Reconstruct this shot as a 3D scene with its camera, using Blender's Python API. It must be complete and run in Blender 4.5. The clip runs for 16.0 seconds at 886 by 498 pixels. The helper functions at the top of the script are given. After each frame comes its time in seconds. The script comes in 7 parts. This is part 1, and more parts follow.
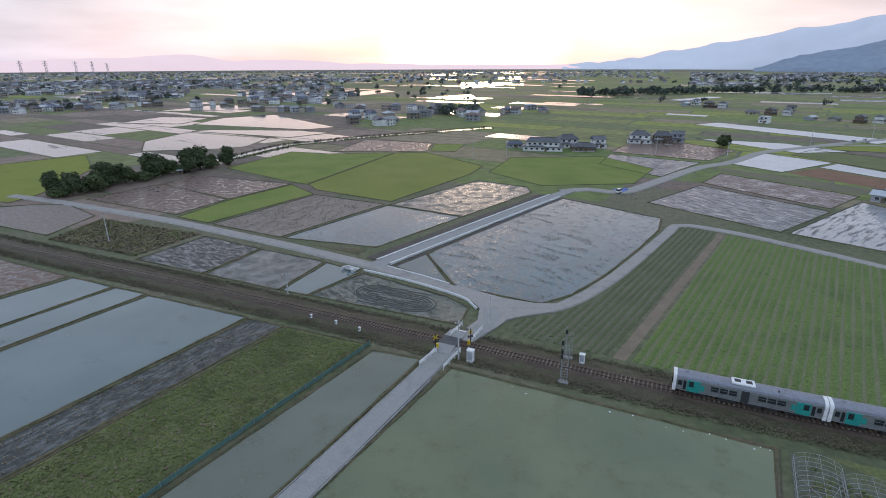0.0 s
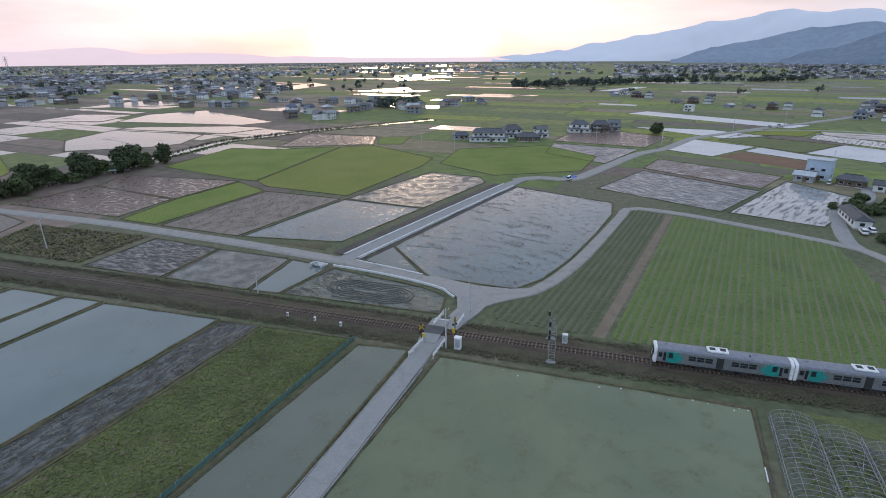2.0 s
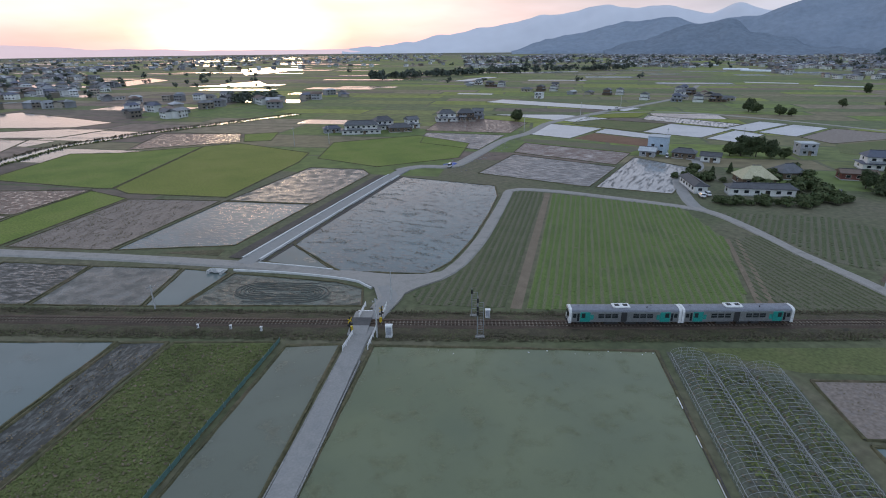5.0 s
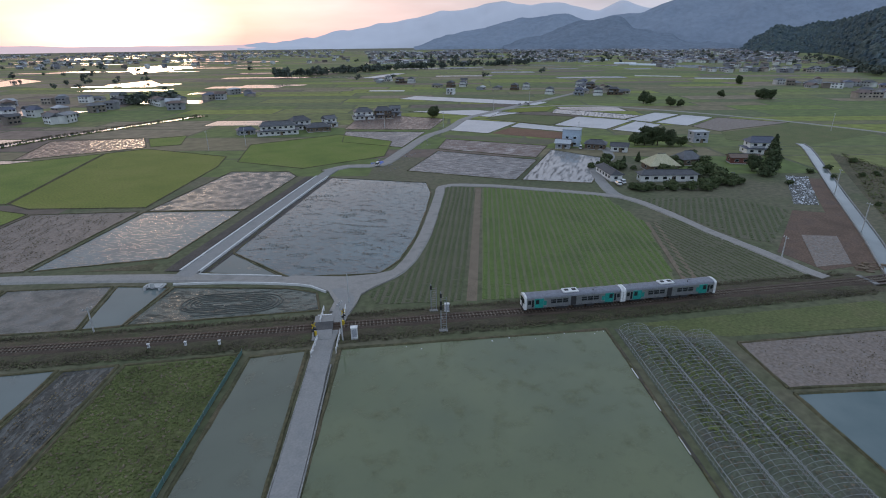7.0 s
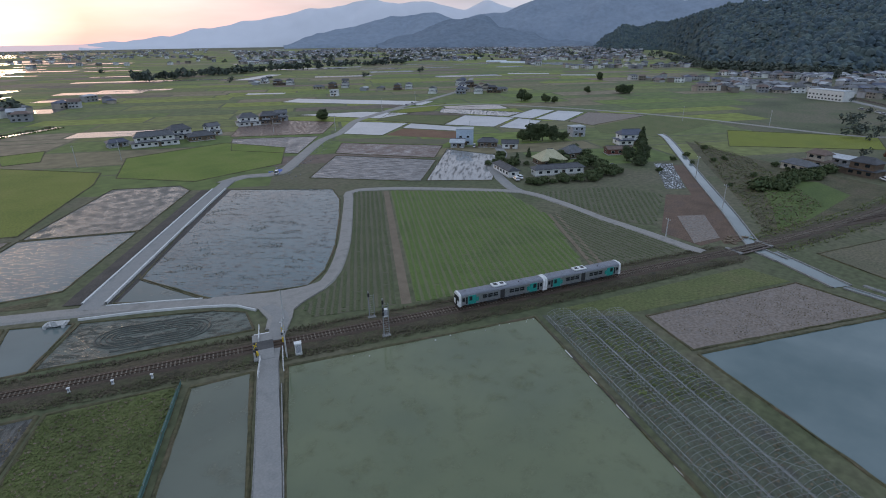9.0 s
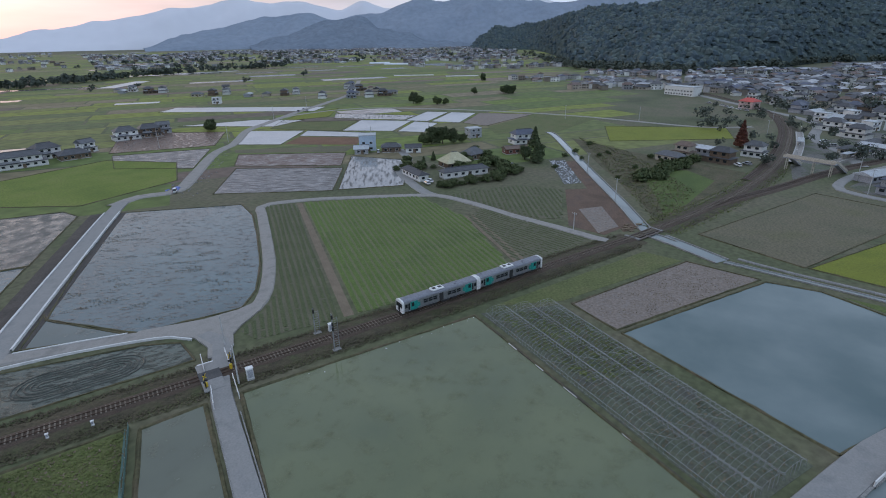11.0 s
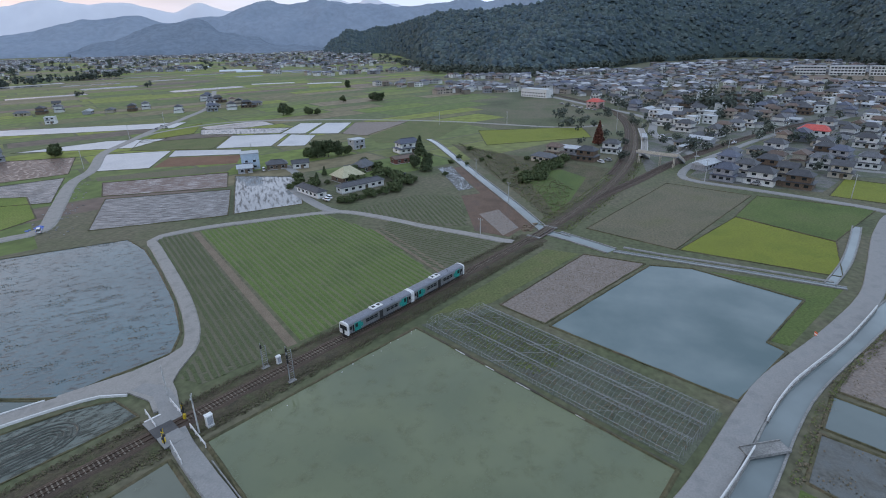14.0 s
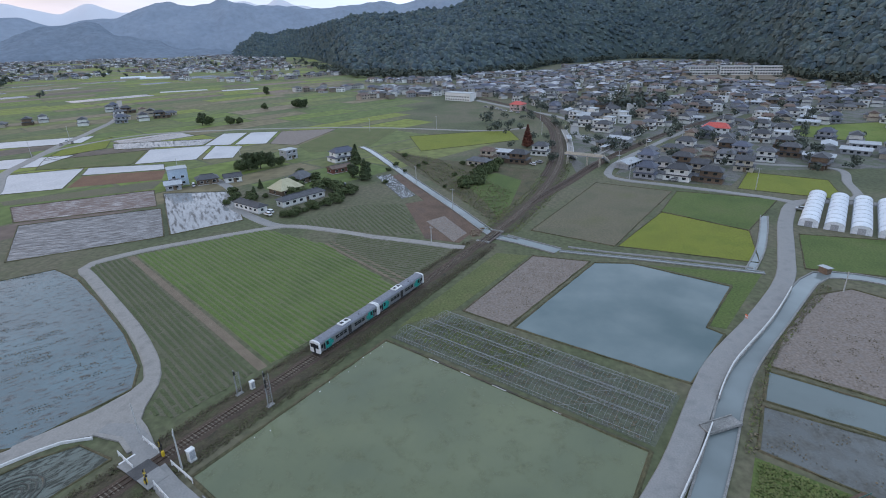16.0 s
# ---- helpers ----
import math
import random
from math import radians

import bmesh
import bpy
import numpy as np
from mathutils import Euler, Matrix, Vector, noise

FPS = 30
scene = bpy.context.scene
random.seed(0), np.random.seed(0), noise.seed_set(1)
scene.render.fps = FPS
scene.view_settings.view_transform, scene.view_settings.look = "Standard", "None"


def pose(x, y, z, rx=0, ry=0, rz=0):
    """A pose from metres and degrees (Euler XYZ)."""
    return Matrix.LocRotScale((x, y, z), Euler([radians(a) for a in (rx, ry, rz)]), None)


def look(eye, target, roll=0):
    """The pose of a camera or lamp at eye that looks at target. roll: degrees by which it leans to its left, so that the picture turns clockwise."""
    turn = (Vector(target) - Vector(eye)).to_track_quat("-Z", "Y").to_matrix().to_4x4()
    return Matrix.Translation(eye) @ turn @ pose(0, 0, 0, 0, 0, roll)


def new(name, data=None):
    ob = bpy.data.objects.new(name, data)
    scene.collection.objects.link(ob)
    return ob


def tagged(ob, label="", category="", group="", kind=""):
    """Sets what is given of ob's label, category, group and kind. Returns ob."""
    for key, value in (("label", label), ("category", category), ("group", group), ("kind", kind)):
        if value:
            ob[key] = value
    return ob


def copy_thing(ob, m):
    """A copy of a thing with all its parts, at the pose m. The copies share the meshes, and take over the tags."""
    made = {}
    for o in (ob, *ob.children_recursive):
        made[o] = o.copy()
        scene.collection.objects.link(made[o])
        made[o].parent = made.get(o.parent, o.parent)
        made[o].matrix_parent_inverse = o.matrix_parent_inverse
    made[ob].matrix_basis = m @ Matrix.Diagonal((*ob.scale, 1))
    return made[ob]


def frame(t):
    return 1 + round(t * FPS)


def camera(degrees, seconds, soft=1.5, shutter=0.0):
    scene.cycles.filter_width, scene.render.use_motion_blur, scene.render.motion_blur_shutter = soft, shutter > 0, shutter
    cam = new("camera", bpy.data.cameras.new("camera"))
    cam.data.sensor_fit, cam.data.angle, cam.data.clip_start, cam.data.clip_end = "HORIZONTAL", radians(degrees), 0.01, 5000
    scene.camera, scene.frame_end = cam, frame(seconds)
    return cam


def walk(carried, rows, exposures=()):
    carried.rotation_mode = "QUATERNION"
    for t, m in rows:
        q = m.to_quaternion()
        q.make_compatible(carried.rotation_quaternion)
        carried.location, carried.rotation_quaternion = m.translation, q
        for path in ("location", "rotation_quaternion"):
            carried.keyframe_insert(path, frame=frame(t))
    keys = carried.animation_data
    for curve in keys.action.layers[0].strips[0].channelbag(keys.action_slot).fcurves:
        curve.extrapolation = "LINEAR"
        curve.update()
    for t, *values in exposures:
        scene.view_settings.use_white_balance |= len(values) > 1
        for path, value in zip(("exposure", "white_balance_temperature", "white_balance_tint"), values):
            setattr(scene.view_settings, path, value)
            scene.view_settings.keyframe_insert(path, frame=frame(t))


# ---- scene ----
cam = camera(79.7, 16.0, soft=1.0)
METRES, EYE, TILT, LEAN, TURN = 74.2, 52.0, -19.37, 0.17, 0.0
ROWS = [
    (0.0, 0.0, 0.0, 0.0, -0.0, 0.0, 0.0),
    (0.5, -0.0303, 0.0009, -0.002, -1.97, -0.19, 0.72),
    (1.0, -0.0595, 0.0013, -0.0042, -3.18, -0.38, 1.17),
    (1.5, -0.0859, 0.0013, -0.0063, -4.62, -0.59, 1.73),
    (2.0, -0.1114, 0.0012, -0.0081, -6.66, -0.83, 2.51),
    (2.5, -0.1355, 0.0016, -0.0095, -8.86, -1.08, 3.34),
    (3.0, -0.1587, 0.0021, -0.0109, -11.23, -1.37, 4.19),
    (3.5, -0.1811, 0.0028, -0.0118, -14.04, -1.72, 5.18),
    (4.0, -0.2027, 0.0047, -0.0131, -16.69, -2.09, 6.1),
    (6.5, -0.3372, 0.0198, 0.0059, -27.83, -4.22, 9.7),
    (7.0, -0.3682, 0.0248, 0.0148, -30.69, -4.8, 10.6),
    (7.5, -0.3991, 0.0311, 0.0245, -33.66, -5.4, 11.47),
    (8.0, -0.4298, 0.0382, 0.0365, -36.63, -6.05, 12.32),
    (8.5, -0.4596, 0.046, 0.0487, -39.87, -6.83, 13.19),
    (9.0, -0.4885, 0.0552, 0.063, -43.39, -7.71, 14.1),
    (11.5, -0.6312, 0.1207, 0.1452, -58.41, -11.75, 17.48),
    (12.0, -0.6564, 0.1385, 0.1641, -60.86, -12.44, 17.92),
    (12.5, -0.68, 0.1573, 0.1843, -63.25, -13.14, 18.33),
    (13.0, -0.7022, 0.1771, 0.2047, -65.89, -13.96, 18.73),
    (13.5, -0.7231, 0.1981, 0.2253, -68.64, -14.8, 19.14),
    (14.0, -0.7422, 0.2199, 0.2472, -71.39, -15.69, 19.51),
    (14.5, -0.7599, 0.2417, 0.2672, -74.18, -16.59, 19.84),
    (15.0, -0.7748, 0.2647, 0.2884, -76.63, -17.41, 20.08),
    (15.5, -0.7877, 0.2868, 0.3089, -78.72, -18.06, 20.27),
    (16.0, -0.7996, 0.3105, 0.3292, -80.62, -18.67, 20.41),
]
walk(cam, [(t, pose(0, 0, EYE, TILT, LEAN, TURN) @ pose(METRES * x, METRES * y, METRES * z, 90 + pitch, roll, yaw)) for t, x, y, z, yaw, pitch, roll in ROWS],
     exposures=[(0.0, 0.17), (4.0, 0.05), (7.0, -0.2), (9.0, -0.18), (12.5, 0.1), (16.0, 0.34)])

# ---- world and light: the sun low over the plain behind a veil of cloud ----
SUN_AZ, SUN_EL = radians(3.3), radians(3.4)
SUN_DIR = Vector((math.sin(SUN_AZ) * math.cos(SUN_EL), math.cos(SUN_AZ) * math.cos(SUN_EL), math.sin(SUN_EL)))


def make_world():
    w = bpy.data.worlds.new("world")
    scene.world = w
    w.use_nodes = True
    nt = w.node_tree
    nt.nodes.clear()
    N, L = nt.nodes.new, nt.links.new
    sky = N("ShaderNodeTexSky")
    sky.sky_type, sky.sun_disc = "NISHITA", False
    sky.sun_elevation, sky.sun_rotation = SUN_EL, SUN_AZ
    sky.air_density, sky.dust_density = 1.0, 2.0
    back = N("ShaderNodeBackground")
    L(sky.outputs[0], back.inputs[0])
    back.inputs[1].default_value = 0.016
    # the cloud veil: paler towards the sun, grey-blue away from it, streaked by a slow noise
    geo = N("ShaderNodeTexCoord")
    flat, unit, dot = N("ShaderNodeVectorMath"), N("ShaderNodeVectorMath"), N("ShaderNodeVectorMath")
    flat.operation, unit.operation, dot.operation = "MULTIPLY", "NORMALIZE", "DOT_PRODUCT"
    flat.inputs[1].default_value = (1, 1, 2.6)
    L(geo.outputs["Generated"], flat.inputs[0])
    L(flat.outputs[0], unit.inputs[0])
    L(unit.outputs[0], dot.inputs[0])
    dot.inputs[1].default_value = SUN_DIR
    ramp = N("ShaderNodeValToRGB")
    L(dot.outputs["Value"], ramp.inputs[0])
    els = ramp.color_ramp.elements
    els[0].position, els[0].color = 0.0, (0.65, 0.80, 1.06, 1)
    els[1].position, els[1].color = 1.0, (2.3, 1.85, 1.7, 1)
    for p, c in ((0.50, (0.61, 0.71, 0.92, 1)), (0.78, (0.74, 0.72, 0.81, 1)), (0.92, (0.95, 0.86, 0.88, 1)), (0.985, (1.28, 1.06, 1.04, 1))):
        e = els.new(p)
        e.color = c
    stretch = N("ShaderNodeMapping")
    stretch.inputs["Scale"].default_value = (1.0, 1.0, 5.0)
    L(geo.outputs["Generated"], stretch.inputs[0])
    cloud = N("ShaderNodeTexNoise")
    cloud.inputs["Scale"].default_value, cloud.inputs["Detail"].default_value = 2.4, 5.0
    L(stretch.outputs[0], cloud.inputs[0])
    lim = N("ShaderNodeMapRange")
    L(cloud.outputs[0], lim.inputs[0])
    for i, v in ((1, 0.35), (2, 0.65), (3, 0.80), (4, 1.22)):
        lim.inputs[i].default_value = v
    # the air close to the horizon is rosier
    parts, rosy, tint = N("ShaderNodeSeparateXYZ"), N("ShaderNodeValToRGB"), N("ShaderNodeMix")
    L(geo.outputs["Generated"], parts.inputs[0])
    L(parts.outputs[2], rosy.inputs[0])
    low = rosy.color_ramp.elements
    low[0].position, low[0].color = 0.0, (0.93, 0.75, 0.76, 1)
    low[1].position, low[1].color = 0.14, (1, 1, 1, 1)
    mid = low.new(0.045)
    mid.color = (1.0, 0.86, 0.86, 1)
    tint.data_type, tint.blend_type = "RGBA", "MULTIPLY"
    near_sun = N("ShaderNodeMapRange")
    L(dot.outputs["Value"], near_sun.inputs[0])
    near_sun.inputs[1].default_value, near_sun.inputs[2].default_value = 0.6, 0.95
    L(near_sun.outputs[0], tint.inputs[0])
    L(ramp.outputs[0], tint.inputs[6])
    L(rosy.outputs[0], tint.inputs[7])
    veil = N("ShaderNodeBackground")
    L(tint.outputs[2], veil.inputs[0])
    L(lim.outputs[0], veil.inputs[1])
    both, out = N("ShaderNodeAddShader"), N("ShaderNodeOutputWorld")
    L(back.outputs[0], both.inputs[0])
    L(veil.outputs[0], both.inputs[1])
    L(both.outputs[0], out.inputs[0])


make_world()
sun = new("sun", bpy.data.lights.new("sun", "SUN"))
sun.data.energy, sun.data.angle, sun.data.color = 0.25, radians(10), (1.0, 0.75, 0.5)
sun.matrix_world = look(SUN_DIR * 100, (0, 0, 0))

# ---- materials ----
def shade(name, rough=0.8, metal=0.0, spec=0.3):
    m = bpy.data.materials.new(name)
    m.use_nodes = True
    b = m.node_tree.nodes["Principled BSDF"]
    b.inputs["Roughness"].default_value, b.inputs["Metallic"].default_value = rough, metal
    b.inputs["Specular IOR Level"].default_value = spec
    return m, m.node_tree, b


def surface(name, colours, big=0.08, fine=2.0, rough=0.85, bump=0.3, metal=0.0, spec=0.3, dist=0.15, vary=0.0, stretch=(1, 1, 1), turn=0.0, coords="Object", grainy=0.7):
    """A ground or wall surface: colours mixed by a slow noise, with grain and relief by a quick one."""
    m, nt, b = shade(name, rough, metal, spec)
    N, L = nt.nodes.new, nt.links.new
    tc, mp = N("ShaderNodeTexCoord"), N("ShaderNodeMapping")
    L(tc.outputs[coords], mp.inputs[0])
    mp.inputs["Scale"].default_value, mp.inputs["Rotation"].default_value = stretch, (0, 0, turn)
    slow, quick = N("ShaderNodeTexNoise"), N("ShaderNodeTexNoise")
    slow.inputs["Scale"].default_value, slow.inputs["Detail"].default_value = big, 6
    quick.inputs["Scale"].default_value, quick.inputs["Detail"].default_value = fine, 5
    L(mp.outputs[0], slow.inputs[0])
    L(mp.outputs[0], quick.inputs[0])
    ramp = N("ShaderNodeValToRGB")
    els = ramp.color_ramp.elements
    n = len(colours)
    for i, c in enumerate(colours):
        p = 0.3 + 0.4 * i / max(1, n - 1)
        e = els[i] if i < 2 else els.new(p)
        e.position, e.color = p, (*c, 1)
    L(slow.outputs[0], ramp.inputs[0])
    grain = N("ShaderNodeMix")
    grain.data_type, grain.blend_type = "RGBA", "OVERLAY"
    grain.inputs[0].default_value = grainy
    L(ramp.outputs[0], grain.inputs[6])
    L(quick.outputs[0], grain.inputs[7])
    last = grain.outputs[2]
    if vary:
        info, mr, hsv = N("ShaderNodeObjectInfo"), N("ShaderNodeMapRange"), N("ShaderNodeHueSaturation")
        L(info.outputs["Random"], mr.inputs[0])
        mr.inputs[3].default_value, mr.inputs[4].default_value = 1 - vary, 1 + vary
        L(mr.outputs[0], hsv.inputs["Value"])
        L(last, hsv.inputs["Color"])
        last = hsv.outputs[0]
    L(last, b.inputs["Base Color"])
    if bump:
        bp = N("ShaderNodeBump")
        bp.inputs["Strength"].default_value, bp.inputs["Distance"].default_value = bump, dist
        L(quick.outputs[0], bp.inputs["Height"])
        L(bp.outputs[0], b.inputs["Normal"])
    return m


def island(name, colours, rough=0.8, spec=0.3, bump=0.0):
    """Each loose piece of the mesh takes its own tone from the row of colours."""
    m, nt, b = shade(name, rough, 0, spec)
    N, L = nt.nodes.new, nt.links.new
    geo, ramp, hsv, noi, tc = N("ShaderNodeNewGeometry"), N("ShaderNodeValToRGB"), N("ShaderNodeHueSaturation"), N("ShaderNodeTexNoise"), N("ShaderNodeTexCoord")
    ramp.color_ramp.interpolation = "CONSTANT" if len(colours) > 3 else "LINEAR"
    els = ramp.color_ramp.elements
    for i, c in enumerate(colours):
        p = i / len(colours)
        e = els[i] if i < 2 else els.new(p)
        e.position, e.color = p, (*c, 1)
    L(geo.outputs["Random Per Island"], ramp.inputs[0])
    L(tc.outputs["Object"], noi.inputs[0])
    noi.inputs["Scale"].default_value = 0.15
    mr = N("ShaderNodeMapRange")
    L(noi.outputs[0], mr.inputs[0])
    for i, v in ((1, 0.3), (2, 0.7), (3, 0.75), (4, 1.25)):
        mr.inputs[i].default_value = v
    L(mr.outputs[0], hsv.inputs["Value"])
    L(ramp.outputs[0], hsv.inputs["Color"])
    L(hsv.outputs[0], b.inputs["Base Color"])
    return m


def flooded(name, murk, mud, cover=0.5, edge=0.06, scale=0.12, streak=(1, 1, 1), turn=0.0, rough=0.06, wave=0.0, murk2=None, bands=0.0, warp=0.35):
    """Standing water over mud: where the mud shows it is matt and darker or paler, where water stands it mirrors."""
    m, nt, b = shade(name, rough, 0, 0.5)
    N, L = nt.nodes.new, nt.links.new
    tc, mp = N("ShaderNodeTexCoord"), N("ShaderNodeMapping")
    L(tc.outputs["Object"], mp.inputs[0])
    mp.vector_type = "TEXTURE"
    mp.inputs["Rotation"].default_value, mp.inputs["Scale"].default_value = (0, 0, turn), streak
    mask = N("ShaderNodeTexNoise")
    mask.inputs["Scale"].default_value, mask.inputs["Detail"].default_value, mask.inputs["Roughness"].default_value = scale, 8, 0.65
    mask.inputs["Distortion"].default_value = wave
    L(mp.outputs[0], mask.inputs[0])
    mr = N("ShaderNodeMapRange")
    L(mask.outputs[0], mr.inputs[0])
    mr.inputs[1].default_value, mr.inputs[2].default_value = cover - edge, cover + edge
    if bands:   # furrows or wheel marks: wavering bands, broken up by the noise
        rows, mul = N("ShaderNodeTexWave"), N("ShaderNodeMath")
        rows.inputs["Scale"].default_value, rows.inputs["Distortion"].default_value = bands, wave * 6
        rows.inputs["Detail"].default_value, rows.inputs["Detail Scale"].default_value = 3, warp
        rows.bands_direction = "Y"
        L(mp.outputs[0], rows.inputs[0])
        mul.operation = "MULTIPLY_ADD"
        L(rows.outputs["Fac"], mul.inputs[0])
        mul.inputs[1].default_value = 0.38
        L(mask.outputs[0], mul.inputs[2])
        L(mul.outputs[0], mr.inputs[0])
        mr.inputs[1].default_value, mr.inputs[2].default_value = cover + 0.2 - edge, cover + 0.2 + edge
    depth = N("ShaderNodeTexNoise")
    depth.inputs["Scale"].default_value, depth.inputs["Detail"].default_value = 0.05, 5
    L(tc.outputs["Object"], depth.inputs[0])
    dr = N("ShaderNodeMapRange")
    L(depth.outputs[0], dr.inputs[0])
    dr.inputs[1].default_value, dr.inputs[2].default_value = 0.35, 0.65
    wat = N("ShaderNodeMix")
    wat.data_type = "RGBA"
    L(dr.outputs[0], wat.inputs[0])
    wat.inputs[6].default_value, wat.inputs[7].default_value = (*murk, 1), (*(murk2 or [c * 0.7 for c in murk]), 1)
    fine = N("ShaderNodeTexNoise")
    fine.inputs["Scale"].default_value, fine.inputs["Detail"].default_value = 1.6, 6
    L(tc.outputs["Object"], fine.inputs[0])
    grain = N("ShaderNodeMix")
    grain.data_type, grain.blend_type = "RGBA", "OVERLAY"
    grain.inputs[0].default_value = 0.8
    grain.inputs[6].default_value = (*mud, 1)
    L(fine.outputs[0], grain.inputs[7])
    col = N("ShaderNodeMix")
    col.data_type = "RGBA"
    L(mr.outputs[0], col.inputs[0])
    L(wat.outputs[2], col.inputs[6])
    L(grain.outputs[2], col.inputs[7])
    L(col.outputs[2], b.inputs["Base Color"])
    rr = N("ShaderNodeMapRange")
    L(mr.outputs[0], rr.inputs[0])
    rr.inputs[3].default_value, rr.inputs[4].default_value = rough, 0.7
    L(rr.outputs[0], b.inputs["Roughness"])
    hm = N("ShaderNodeMath")
    hm.operation = "MULTIPLY"
    L(mr.outputs[0], hm.inputs[0])
    L(fine.outputs[0], hm.inputs[1])
    bp = N("ShaderNodeBump")
    bp.inputs["Strength"].default_value, bp.inputs["Distance"].default_value = 0.35, 0.12
    L(hm.outputs[0], bp.inputs["Height"])
    L(bp.outputs[0], b.inputs["Normal"])
    b.inputs["IOR"].default_value = 1.33
    return m


def plain(name, colour, rough=0.5, metal=0.0, spec=0.4, grime=0.25, scale=1.5):
    """Paint, metal or plastic with a little grime."""
    return surface(name, [[c * (1 - grime) for c in colour], colour], big=scale, fine=scale * 9, rough=rough, bump=0.05, metal=metal, spec=spec, dist=0.01)


